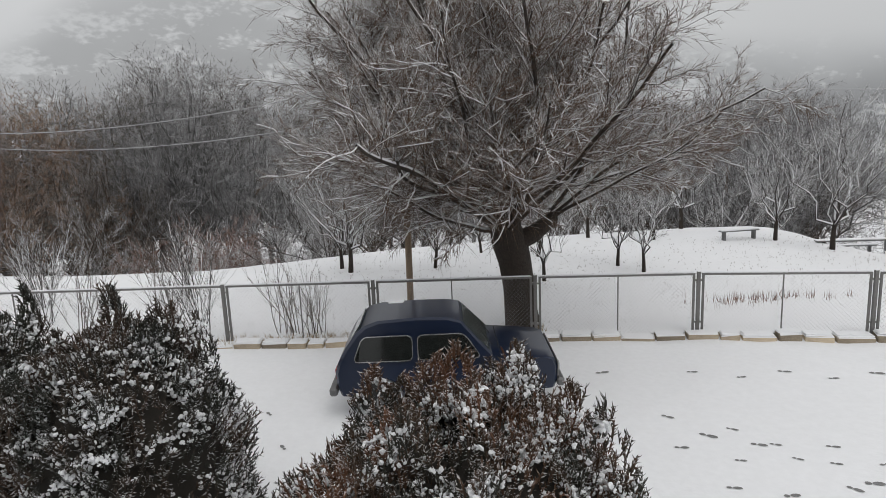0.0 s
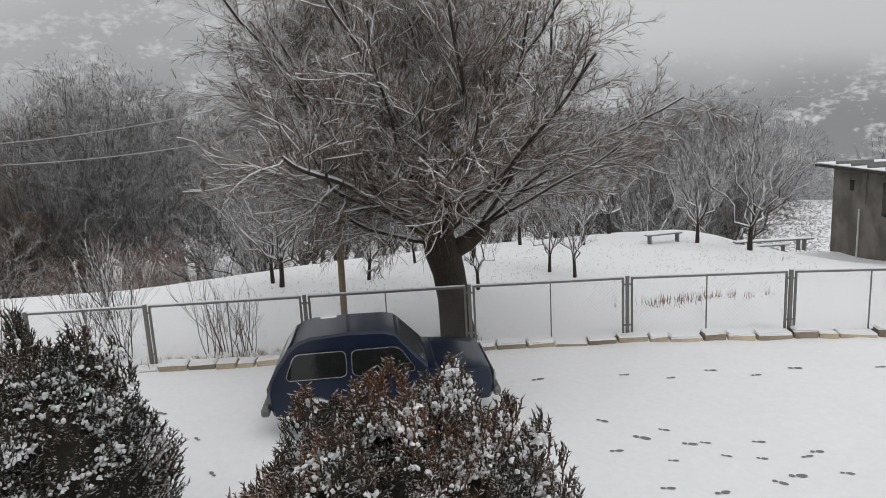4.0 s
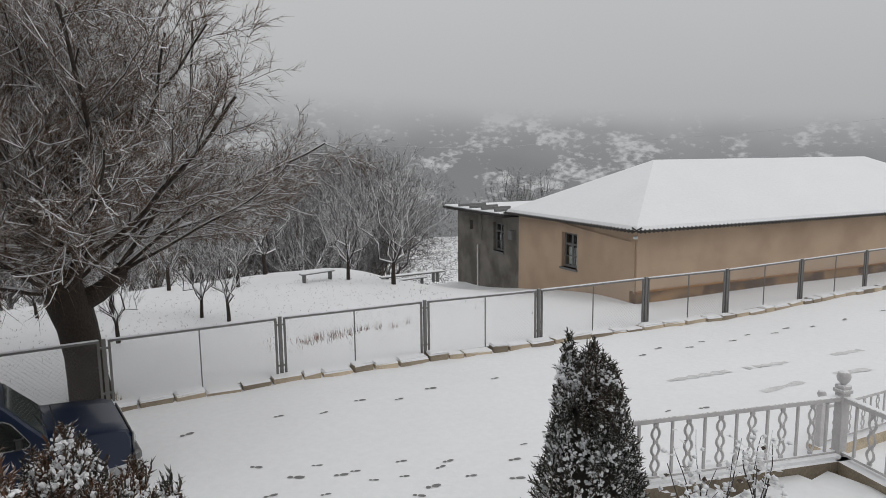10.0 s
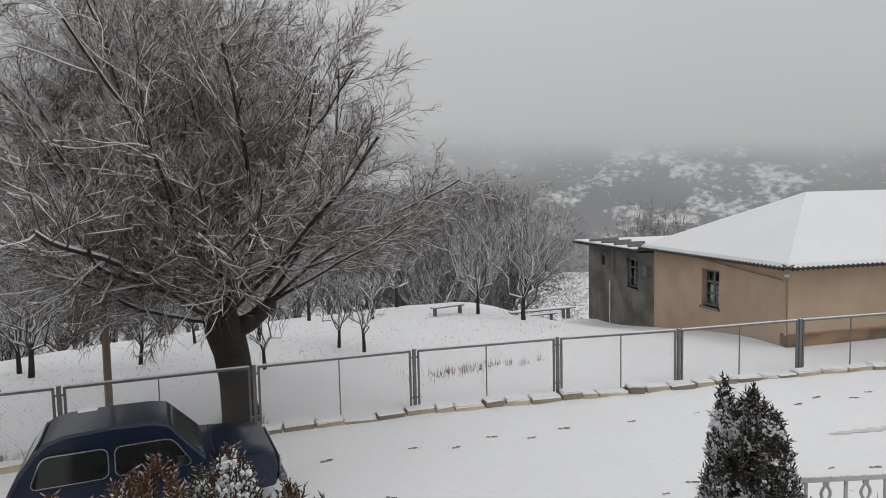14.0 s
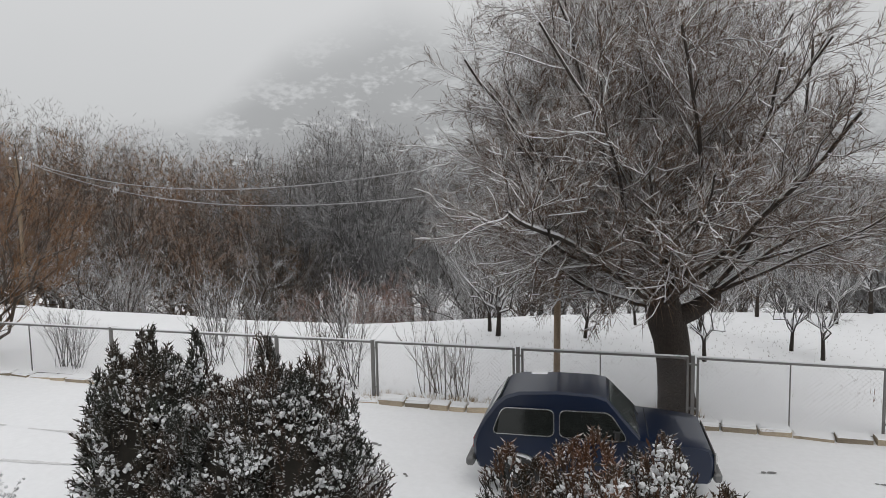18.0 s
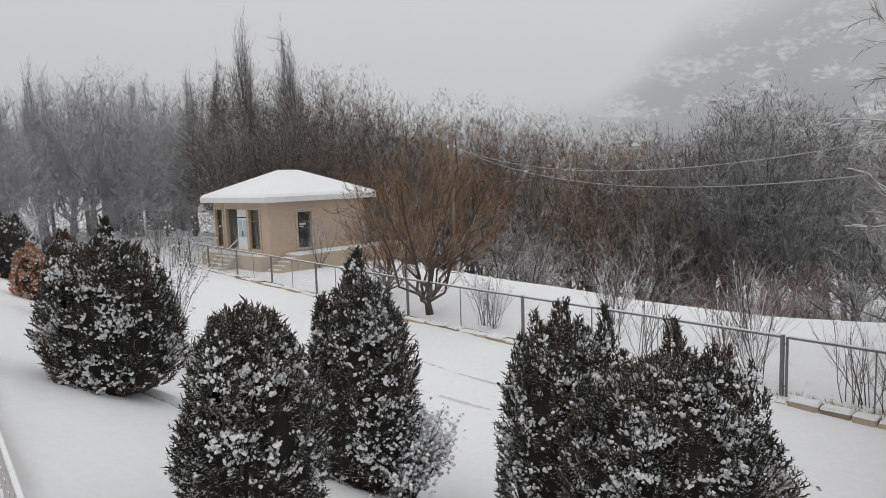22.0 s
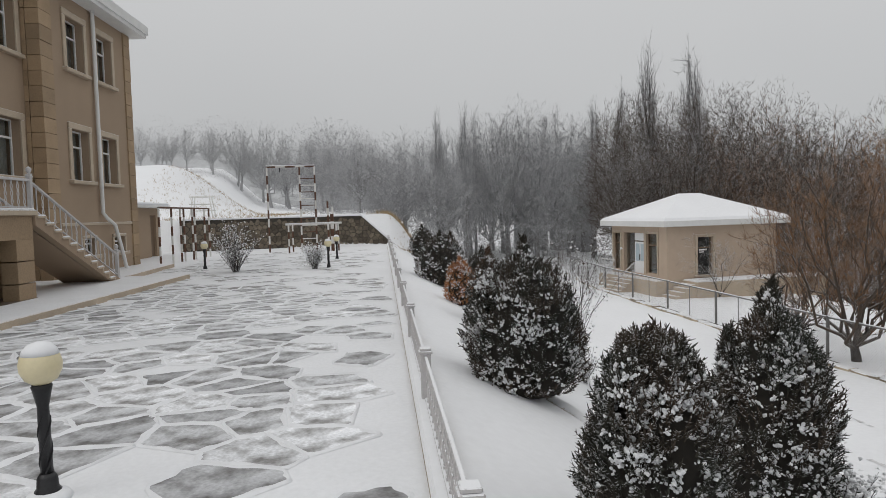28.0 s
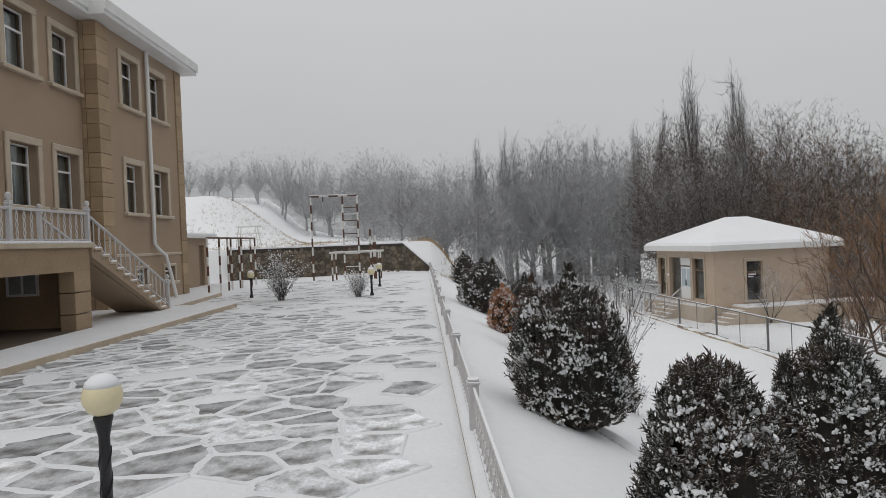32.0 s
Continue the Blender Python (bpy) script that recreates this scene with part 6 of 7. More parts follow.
def car():
    ob = new("parked_car")
    ob.matrix_basis = pose(-0.08, 10.52, ROAD + 0.01, 0, 0, 0) @ Matrix.Diagonal((0.95, 0.95, 0.95, 1))
    prof = car_profile()
    ny = 6
    v, f = [], []
    ys_ = (-1.0, -0.93, -0.5, 0.5, 0.93, 1.0)
    for j, yy in enumerate(ys_):
        for x, z in prof:
            k = 1.0 if abs(yy) < 0.95 else 0.975
            v.append((x * k, yy * car_half_width(x, z), 0.36 + (z - 0.36) * (1.0 if abs(yy) < 0.95 else 0.972)))
    n = len(prof)
    for j in range(ny - 1):
        f += [(j * n + i, j * n + (i + 1) % n, (j + 1) * n + (i + 1) % n, (j + 1) * n + i) for i in range(n)]
    f += [tuple(range(n - 1, -1, -1)), tuple(range((ny - 1) * n, ny * n))]
    body = raw("body", v, f, CAR_BLUE, ob)
    bm = bmesh.new()
    bm.from_mesh(body.data)
    bmesh.ops.recalc_face_normals(bm, faces=bm.faces)
    for fc in bm.faces:
        fc.smooth = len(fc.verts) == 4
    for ed in bm.edges:
        ed.smooth = len(ed.link_faces) == 2 and ed.calc_face_angle(0) < 0.45
    bm.to_mesh(body.data)
    bm.free()

    def side_panel(name, pts, side, lift, material, parent, label=""):
        o = [(x, side * (car_half_width(x, z) * 1.0 + lift), z) for x, z in pts]
        i = [(x, side * (car_half_width(x, z) * 1.0 - 0.01), z) for x, z in pts]
        k = len(pts)
        q = [tuple(range(k)) if side < 0 else tuple(range(k - 1, -1, -1))] + [(a, a + k, (a + 1) % k + k, (a + 1) % k) for a in range(k)]
        return raw(name, o + i, q, material, parent, label)

    def rounded(x0, x1, z0, z1, r, slant=0.0, lean=0.0):
        pts = []
        for cx, cz, a0 in ((x1 - r, z0 + r, -90), (x1 - r, z1 - r, 0), (x0 + r, z1 - r, 90), (x0 + r, z0 + r, 180)):
            for a in (0, 30, 60, 90):
                x = cx + r * math.cos(radians(a0 + a))
                z = cz + r * math.sin(radians(a0 + a))
                t = (z - z0) / (z1 - z0)
                x += (-slant * t if x > (x0 + x1) / 2 else lean * t)
                pts.append((x, z))
        return pts
    for side in (-1, 1):
        for x0, x1, sl, le in ((-1.50, -0.55, 0.0, 0.16), (-0.45, 0.56, 0.27, 0.0)):
            side_panel("window_trim", rounded(x0 - 0.015, x1 + 0.015, 0.995, 1.405, 0.09, sl, le), side, 0.004, CHROME, ob)
            side_panel("side_window", rounded(x0, x1, 1.01, 1.39, 0.08, sl, le), side, 0.008, CAR_DARK, ob, "dark tinted side window")
        side_panel("door_seam", [(-0.50, 0.46), (-0.488, 0.46), (-0.488, 1.0), (-0.50, 1.0)], side, 0.003, SEAT, ob)
        side_panel("door_seam", [(0.56, 0.52), (0.572, 0.52), (0.572, 1.0), (0.56, 1.0)], side, 0.003, SEAT, ob)
        side_panel("door_handle", [(-0.42, 0.88), (-0.28, 0.88), (-0.28, 0.905), (-0.42, 0.905)], side, 0.03, BUMPER, ob)
        side_panel("side_moulding", [(-0.65, 0.60), (0.68, 0.60), (0.68, 0.625), (-0.65, 0.625)], side, 0.012, SEAT, ob)
        m = part("mirror", boxes((0.36, 0.44, side * 0.84 - 0.06, side * 0.84 + 0.10 * side + 0.03, 1.03, 1.17), bevel=0.02), SEAT, ob)
        for x, nm in ((1.10, "front"), (-1.10, "rear")):
            yw = side * 0.72
            w = new("wheel")
            w.parent = ob
            w.matrix_basis = pose(x, yw, 0.34, 90, 0, 0)
            part("tyre", turned([(0.24, -0.085), (0.30, -0.095), (0.335, -0.075), (0.343, 0), (0.335, 0.075), (0.30, 0.095), (0.24, 0.085)], 24), RUBBER, w)
            part("rim", turned([(0.03, -0.095 * 1), (0.10, -0.08), (0.20, -0.06), (0.24, -0.088), (0.24, 0.088), (0.20, 0.06), (0.10, 0.08), (0.03, 0.095)], 16), BUMPER, w)
            part("tyre_snow", turned([(0.343, -0.06), (0.352, -0.03), (0.352, 0.03), (0.343, 0.06)], 24), SNOW, w)
    # windscreen and rear screen, lying just proud of the body

    def screen(name, x0, z0, x1, z1, w0, w1, off):
        dx, dz = x1 - x0, z1 - z0
        ln = math.hypot(dx, dz)
        nx, nz = -dz / ln * off, dx / ln * off
        pts = [(x0 + nx, -w0, z0 + nz), (x0 + nx, w0, z0 + nz), (x1 + nx, w1, z1 + nz), (x1 + nx, -w1, z1 + nz)]
        back = [(x - nx * 1.5, y, z - nz * 1.5) for x, y, z in pts]
        return raw(name, pts + back, [(0, 1, 2, 3), (7, 6, 5, 4), (0, 4, 5, 1), (1, 5, 6, 2), (2, 6, 7, 3), (3, 7, 4, 0)], CAR_SCREEN, ob)
    screen("windscreen", 0.70, 1.085, 0.29, 1.535, 0.70, 0.58, -0.012)
    screen("rear_window", -1.66, 1.14, -1.40, 1.52, 0.60, 0.52, 0.012)
    for y in (-0.35, 0.25):
        pipe("wiper", [(0.76, y, 1.06), (0.62, y + 0.30, 1.20)], 0.008, SEAT, ob, 5)
    part("front_bumper", boxes((1.78, 1.90, -0.78, 0.78, 0.44, 0.58), bevel=0.03), BUMPER, ob)
    part("rear_bumper", boxes((-1.93, -1.80, -0.78, 0.78, 0.42, 0.56), bevel=0.03), BUMPER, ob)
    for y in (-0.58, 0.58):
        part("headlight", turned([(0.09, 0.0), (0.085, 0.03), (0.03, 0.045)], 14), LENS_CLEAR, ob).matrix_basis = pose(1.81, y, 0.73, 0, 90, 0)
        part("tail_light", boxes((-1.825, -1.79, y - 0.09, y + 0.12, 0.68, 0.86), bevel=0.01), LENS_RED, ob)
        part("mud_flap", boxes((-1.50, -1.485, y - 0.12 + 0.06, y + 0.10 + 0.06, 0.10, 0.42)), SEAT, ob)
    part("grille", boxes((1.785, 1.81, -0.74, 0.74, 0.60, 0.86), bevel=0.01), BUMPER, ob)
    part("bonnet_seam", boxes((0.86, 0.872, -0.68, 0.68, 1.025, 1.042)), SEAT, ob)
    part("roof_snow", boxes((-1.0, -0.72, 0.42, 0.60, 1.60, 1.645), bevel=0.02), SNOW, ob)
    return tagged(ob, "dark blue boxy three door off road car, parked in snow", "car")


CAR_DARK = mat("dark tinted window", (0.012, 0.014, 0.013), 0.08, vary=0.1, bump=0.0)
CAR_SCREEN = mat("grey reflecting windscreen", (0.05, 0.06, 0.06), 0.06, vary=0.1, bump=0.0)
car()

# ---- poles, wires, benches, lamps ----
pole = new("utility_pole")
pole.matrix_basis = pose(-0.95, 16.45, ROAD, 0, 0.6, 0)
pipe("shaft", [(0, 0, -0.4), (0, 0, 3), (0, 0, 5.75)], 0.085, POLE_WOOD, pole, 10)
part("crossarm", boxes((-0.5, 0.5, -0.05, 0.05, 5.35, 5.46), bevel=0.01), POLE_WOOD, pole)
for x in (-0.42, 0.42):
    part("insulator", turned([(0.03, 0), (0.05, 0.05), (0.03, 0.10), (0.045, 0.13), (0.01, 0.16)], 8), PVC, pole).matrix_basis = pose(x, 0, 5.46)
tagged(pole, "weathered wooden utility pole behind the fence", "utility pole")

POLE2 = Vector((-26.6, 26.5, 4.75))
pole2 = new("utility_pole")
pole2.matrix_basis = pose(POLE2.x, POLE2.y, -2.6)
pipe("shaft", [(0, 0, -0.4), (0, 0, 7.3)], 0.09, POLE_WOOD, pole2, 8)
for x in (-0.3, 0.3):
    part("insulator", turned([(0.03, 0), (0.06, 0.06), (0.02, 0.14)], 8), PVC, pole2).matrix_basis = pose(x, 0, 7.25)
tagged(pole2, "thin wooden pole among the willows", "utility pole")


def wire(a, b, sag, r=0.012, seg=20):
    pts = [Vector(a).lerp(Vector(b), i / seg) - Vector((0, 0, sag * 4 * (i / seg) * (1 - i / seg))) for i in range(seg + 1)]
    t = Tubes()
    t.add(pts, [r] * (seg + 1), 4)
    return tagged(raw("overhead_wire", t.v, t.f, WIRE), "thin overhead wire lightly coated with snow", "wire", "overhead wires")


wire(POLE2 + Vector((-0.3, 0, 0.1)), (-1.35, 16.45, 3.95), 1.3)
wire(POLE2 + Vector((0.3, 0, -0.1)), (-0.5, 16.45, 3.3), 1.4)
wire((-0.5, 16.45, 3.95), (60, 62, 4.6), 0.8)
wire((60, 60, 4.1), (95, 28, 8.0), 0.6)
wire((60, 60, 1.4), (95, 28, 4.6), 0.6)


def orchard_bench(x, y, spin, ln):
    ob = new("orchard_bench")
    z = ground_z(x, y)
    ob.matrix_basis = pose(x, y, z, 0, 0, spin)
    part("plank", boxes((-ln / 2, ln / 2, -0.13, 0.13, 0.30, 0.33), bevel=0.006), OLD_WOOD, ob)
    part("plank_snow", boxes((-ln / 2, ln / 2, -0.12, 0.12, 0.33, 0.37), bevel=0.015), SNOW, ob)
    for s in (-1, 1):
        part("leg", boxes((s * ln * 0.4 - 0.025, s * ln * 0.4 + 0.025, -0.10, 0.10, -0.1, 0.30)), OLD_WOOD, ob)
    return tagged(ob, "rough plank bench covered with snow", "bench", "orchard benches")


orchard_bench(10.3, 23.1, 8, 1.4)
orchard_bench(14.6, 23.6, -5, 3.0)
orchard_bench(13.9, 22.1, -4, 2.8)
orchard_bench(16.1, 26.3, -4, 2.2)

OPAL = mat("cream lamp globe", (0.72, 0.64, 0.42), 0.35, vary=0.05, scale=2, bump=0.02)


def garden_lamp(m, h=0.80):
    ob = new("garden_lamp")
    ob.matrix_basis = m
    part("base", turned([(0.10, 0), (0.10, 0.04), (0.07, 0.08), (0.065, 0.15), (0.045, 0.18)], 12), BLACK_IRON, ob)
    bm = turned([(0.040, 0.15), (0.038, h - 0.16), (0.042, h - 0.14), (0.058, h - 0.06), (0.068, h - 0.02), (0.055, h)], 12)
    part("post", bm, BLACK_IRON, ob)
    for k in range(3):
        pipe("twist", [(0.040 * math.cos(a + k * 2.09), 0.040 * math.sin(a + k * 2.09), 0.17 + 0.04 * i) for i, a in ((i, i * 0.42) for i in range(int((h - 0.33) / 0.04)))], 0.006, BLACK_IRON, ob, 5)
    part("globe", turned([(0.055, h - 0.005), (0.10, h + 0.025), (0.130, h + 0.085), (0.134, h + 0.135), (0.120, h + 0.19), (0.078, h + 0.24), (0.025, h + 0.255)], 20), OPAL, ob)
    part("snow_cap", turned([(0.118, h + 0.195), (0.106, h + 0.232), (0.07, h + 0.268), (0.025, h + 0.282)], 16), SNOW, ob)
    part("base_snow", turned([(0.16, -0.01), (0.13, 0.04), (0.08, 0.06)], 12), SNOW, ob)
    return tagged(ob, "black twisted iron garden lamp with a cream globe and snow", "lamp", "garden lamps on the terrace")


lamp = garden_lamp(pose(-5.0, -2.03, ZT), 0.80)
for x, y in ((-26.1, -4.1), (-24.2, 0.38), (-29.0, 0.86)):
    copy_thing(lamp, pose(x, y, ZT, 0, 0, 40))

# ---- exercise frames on the terrace ----
RUST_RED = mat("red brown painted steel", (0.10, 0.045, 0.025), 0.6, vary=0.35, scale=5, fine=40)
OFF_WHITE = mat("worn white paint", (0.68, 0.67, 0.65), 0.6, vary=0.12, scale=5, fine=40)


def banded(parent, name, a, b, r=0.045, band=0.42, start=0):
    """A tube painted in alternating red brown and white bands: one part a band."""
    a, b = Vector(a), Vector(b)
    n = max(1, round((b - a).length / band))
    for i in range(n):
        pipe(name, [a.lerp(b, i / n), a.lerp(b, (i + 1) / n)], r, OFF_WHITE if (i + start) % 2 else RUST_RED, parent, 6)


frame_ob = tagged(new("climbing_frame"), "tall red and white climbing frame with a rope ladder bar", "climbing frame")
frame_ob.matrix_basis = TM @ pose(3.0, -0.7, 0)
FS, FT = 33.8, 4.60
ln_ = (-5.62, -3.85, -3.05)
banded(frame_ob, "post", (FS, ln_[0] + 0.05, 0), (FS, ln_[0] + 0.05, FT), 0.05, 0.48)
banded(frame_ob, "ladder_post", (FS, ln_[1], 0), (FS, ln_[1], FT), 0.05, 0.48, 1)
banded(frame_ob, "ladder_post", (FS, ln_[2], 0), (FS, ln_[2], FT), 0.05, 0.48)
banded(frame_ob, "top_bar", (FS, ln_[0], FT), (FS, ln_[2], FT), 0.05, 0.55)
for i in range(11):
    pipe("rung", [(FS, ln_[1], 0.35 + i * 0.36), (FS, ln_[2], 0.35 + i * 0.36)], 0.028, OFF_WHITE if i % 2 else RUST_RED, frame_ob, 6)
part("bar_snow", boxes((FS - 0.05, FS + 0.05, ln_[0], ln_[2], FT + 0.045, FT + 0.09), bevel=0.015), SNOW, frame_ob)
pipe("hook", [(FS, -4.9, FT), (FS, -4.9, FT - 0.28)], 0.03, BLACK_IRON, frame_ob, 5)

par = tagged(new("parallel_bars"), "low white parallel bars with red posts", "exercise bars")
par.matrix_basis = TM @ pose(2.4, -0.55, 0)
for n0 in (-4.5, -2.05):
    for s0 in (33.0, 34.6):
        banded(par, "post", (s0, n0, 0), (s0, n0, 1.5), 0.045, 0.4)
for s0 in (33.0, 34.6):
    pipe("bar", [(s0, -4.65, 1.5), (s0, -1.85, 1.5)], 0.04, OFF_WHITE, par, 6)
    part("bar_snow", boxes((s0 - 0.04, s0 + 0.04, -4.65, -1.85, 1.535, 1.57)), SNOW, par)
for s0, n0, z1 in ((34.2, -2.55, 2.7), (34.2, -2.3, 2.4), (34.5, -2.4, 2.0)):
    banded(par, "tall_post", (s0, n0, 0), (s0, n0, z1), 0.055, 0.4)

bars = tagged(new("hanging_bars"), "row of red and white banded posts under a long bar", "exercise bars")
bars.matrix_basis = TM
for i, (n0, s0) in enumerate(((-10.7, 34.0), (-10.23, 34.3), (-10.05, 35.2), (-9.7, 34.5), (-9.47, 35.3), (-9.17, 34.6), (-8.82, 35.4), (-8.5, 35.2))):
    k = (n0 + 10.7) / 2.2
    s0, n0 = 29.5 + 5.2 * k + 0.8 * (s0 - 34.6), -9.5 + 0.5 * k
    banded(bars, "post", (s0, n0, 0), (s0, n0, 2.45), 0.05, 0.40, i)
pipe("bar", [(29.0, -9.5, 2.45), (33.1, -9.15, 2.45)], 0.04, RUST_RED, bars, 6)
pipe("bar", [(31.5, -9.35, 2.45), (35.2, -9.0, 2.45)], 0.04, RUST_RED, bars, 6)
pipe("bar", [(29.0, -9.5, 2.45), (31.5, -9.35, 2.45)], 0.035, RUST_RED, bars, 6)

rim_ob = tagged(new("yard_scaffold"), "low white steel stand in the upper yard", "steel stand")
rim_ob.matrix_basis = TM @ pose(48.0, -12.6, ground_z(*sn(48.0, -12.6).xy) - ZT, 0, 0, 0)
for y in (-0.7, 0.7):
    for x in (-0.5, 0.5):
        pipe("leg", [(x, y * 1.15, -0.2), (x * 0.6, y * 0.8, 1.5)], 0.04, OFF_WHITE, rim_ob, 6)
for z in (0.5, 0.95, 1.45):
    for x in (-0.35, 0.35):
        pipe("rail", [(x, -0.8, z), (x, 0.8, z)], 0.035, OFF_WHITE, rim_ob, 6)
for x in (-0.2, 0, 0.2):
    part("slat", boxes((x - 0.06, x + 0.06, -0.8, 0.8, 1.46, 1.50)), OFF_WHITE, rim_ob)

# ---- far hills with painted mist: a glowing backdrop a long way behind everything ----
def backdrop():
    tops_ = ((-80, 4.5), (-60, 5.2), (-46, 5.8), (-26, 7.4), (-10, 8.5), (5, 14.0), (17, 18.0), (26, 13.5), (33, 7.0), (42, 5.5), (60, 4.0), (80, 4.5), (96, 5.5), (115, 6.0))
    rad, rows = 330.0, 7
    v, f, uv = [], [], []
    azs = np.arange(-80, 115.1, 1.5)
    for a in azs:
        top = float(np.interp(a, [t[0] for t in tops_], [t[1] for t in tops_])) + lie(a)[1]
        for r in range(rows + 1):
            bottom = -4.5
            el = bottom + (top - bottom) * (r - 1) / (rows - 1) if r else -9.0
            v.append((-rad * math.sin(radians(a)), rad * math.cos(radians(a)), 3.0 + rad * math.tan(radians(el))))
            uv.append((a / 100.0, max(0, r - 1) / (rows - 1)))
    k = rows + 1
    f = [(i * k + r, i * k + k + r, i * k + k + r + 1, i * k + r + 1) for i in range(len(azs) - 1) for r in range(rows)]
    m = bpy.data.materials.new("glowing hillside with painted mist")
    m.use_nodes = True
    n, l = m.node_tree.nodes, m.node_tree.links
    n.clear()
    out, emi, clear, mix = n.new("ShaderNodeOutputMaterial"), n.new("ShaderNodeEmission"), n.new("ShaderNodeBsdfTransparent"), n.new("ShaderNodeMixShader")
    tc, uvn, sep = n.new("ShaderNodeTexCoord"), n.new("ShaderNodeUVMap"), n.new("ShaderNodeSeparateXYZ")
    l.new(uvn.outputs[0], sep.inputs[0])
    squash = n.new("ShaderNodeMapping")
    squash.inputs["Scale"].default_value = (1.0, 1.0, 1.9)
    l.new(tc.outputs["Object"], squash.inputs["Vector"])
    big, mid, fine = (n.new("ShaderNodeTexNoise") for _ in range(3))
    for node, sc, det in ((big, 0.012, 4), (mid, 0.050, 6), (fine, 0.30, 4)):
        node.inputs["Scale"].default_value, node.inputs["Detail"].default_value = sc, det
        l.new(squash.outputs[0], node.inputs["Vector"])
    add = n.new("ShaderNodeMath")
    add.operation = "ADD"
    l.new(mid.outputs["Fac"], add.inputs[0])
    half = n.new("ShaderNodeMath")
    half.operation = "MULTIPLY"
    half.inputs[1].default_value = 0.55
    l.new(fine.outputs["Fac"], half.inputs[0])
    l.new(half.outputs[0], add.inputs[1])
    scrub = n.new("ShaderNodeMapRange")
    scrub.inputs["From Min"].default_value, scrub.inputs["From Max"].default_value = 0.80, 0.95
    l.new(add.outputs[0], scrub.inputs["Value"])
    # the scrub colour turns paler on the open mountain side
    bare = n.new("ShaderNodeMapRange")
    bare.inputs["From Min"].default_value, bare.inputs["From Max"].default_value = -0.15, 0.12
    bare.inputs["To Min"].default_value, bare.inputs["To Max"].default_value = 0.0, 1.0
    l.new(sep.outputs["X"], bare.inputs["Value"])
    dark = n.new("ShaderNodeMix")
    dark.data_type = "RGBA"
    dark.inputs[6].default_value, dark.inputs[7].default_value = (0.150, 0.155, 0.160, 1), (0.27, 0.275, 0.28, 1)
    l.new(bare.outputs[0], dark.inputs[0])
    hill = n.new("ShaderNodeMix")
    hill.data_type = "RGBA"
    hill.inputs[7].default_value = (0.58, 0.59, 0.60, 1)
    l.new(scrub.outputs[0], hill.inputs[0])
    l.new(dark.outputs[2], hill.inputs[6])
    # painted mist: a fog colour mixed over the hills, thicker with height
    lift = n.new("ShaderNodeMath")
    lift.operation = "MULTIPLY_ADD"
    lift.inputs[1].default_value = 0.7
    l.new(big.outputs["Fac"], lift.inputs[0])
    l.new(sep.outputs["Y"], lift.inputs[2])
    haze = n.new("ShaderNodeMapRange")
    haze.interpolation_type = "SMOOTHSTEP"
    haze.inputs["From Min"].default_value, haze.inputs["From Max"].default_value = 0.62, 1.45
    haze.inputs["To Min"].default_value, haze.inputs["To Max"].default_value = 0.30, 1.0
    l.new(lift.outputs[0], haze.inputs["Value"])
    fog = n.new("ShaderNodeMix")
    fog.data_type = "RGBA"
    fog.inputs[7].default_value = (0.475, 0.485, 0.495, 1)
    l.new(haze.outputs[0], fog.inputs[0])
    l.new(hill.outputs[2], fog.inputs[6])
    # emission: the backdrop glows with its painted colours
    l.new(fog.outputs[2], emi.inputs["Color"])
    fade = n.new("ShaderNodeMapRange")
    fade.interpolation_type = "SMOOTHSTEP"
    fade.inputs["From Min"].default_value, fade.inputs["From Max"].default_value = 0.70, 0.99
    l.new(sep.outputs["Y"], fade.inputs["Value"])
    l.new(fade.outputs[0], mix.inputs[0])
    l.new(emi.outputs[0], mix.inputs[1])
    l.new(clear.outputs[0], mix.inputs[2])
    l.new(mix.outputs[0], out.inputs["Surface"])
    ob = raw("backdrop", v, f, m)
    layer = ob.data.uv_layers.new(name="UVMap")
    for lp in ob.data.loops:
        layer.data[lp.index].uv = uv[lp.vertex_index]
    return tagged(ob, "backdrop of snowy scrub covered hills with low cloud painted in", "hills", kind="structure")


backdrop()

# ---- far cottages with snowy roofs ----
# the mist before the cottages is put into this wall grey
MISTY_WALL = mat("grey wall paled for mist", (0.24, 0.24, 0.245), 0.9, vary=0.15, scale=1)


def cottage(az, d, w, h, base):
    az, rise = lie(az)
    base += d * math.tan(radians(rise))
    x, y = -d * math.sin(radians(az)), d * math.cos(radians(az))
    ob = new("far_cottage")
    ob.matrix_basis = pose(x, y, base, 0, 0, az + 14)
    part("wall", boxes((-w / 2, w / 2, -2, 2, -9, h)), MISTY_WALL, ob)
    e = 0.4
    raw("roof", [(-w / 2 - e, -2.4, h), (w / 2 + e, -2.4, h), (w / 2 + e, 2.4, h), (-w / 2 - e, 2.4, h), (-w / 2 + 1, 0, h + 1.5), (w / 2 - 1, 0, h + 1.5)], [(0, 1, 5, 4), (1, 2, 5), (2, 3, 4, 5), (3, 0, 4), (3, 2, 1, 0)], SNOW, ob)
    # the window is a plain box, its dark room put into the colour
    part("window", boxes((-0.5, 0.5, -2.05, -1.99, h * 0.4, h * 0.8)), DIMROOM, ob)
    return tagged(ob, "low cottage with a snowy roof between the trees", "cottage", "far cottages")


cottage(67.2, 80, 4.2, 2.6, 0.9)
cottage(70.6, 81, 3.0, 2.2, 0.7)
cottage(25.9, 66, 3.4, 2.2, 0.0)

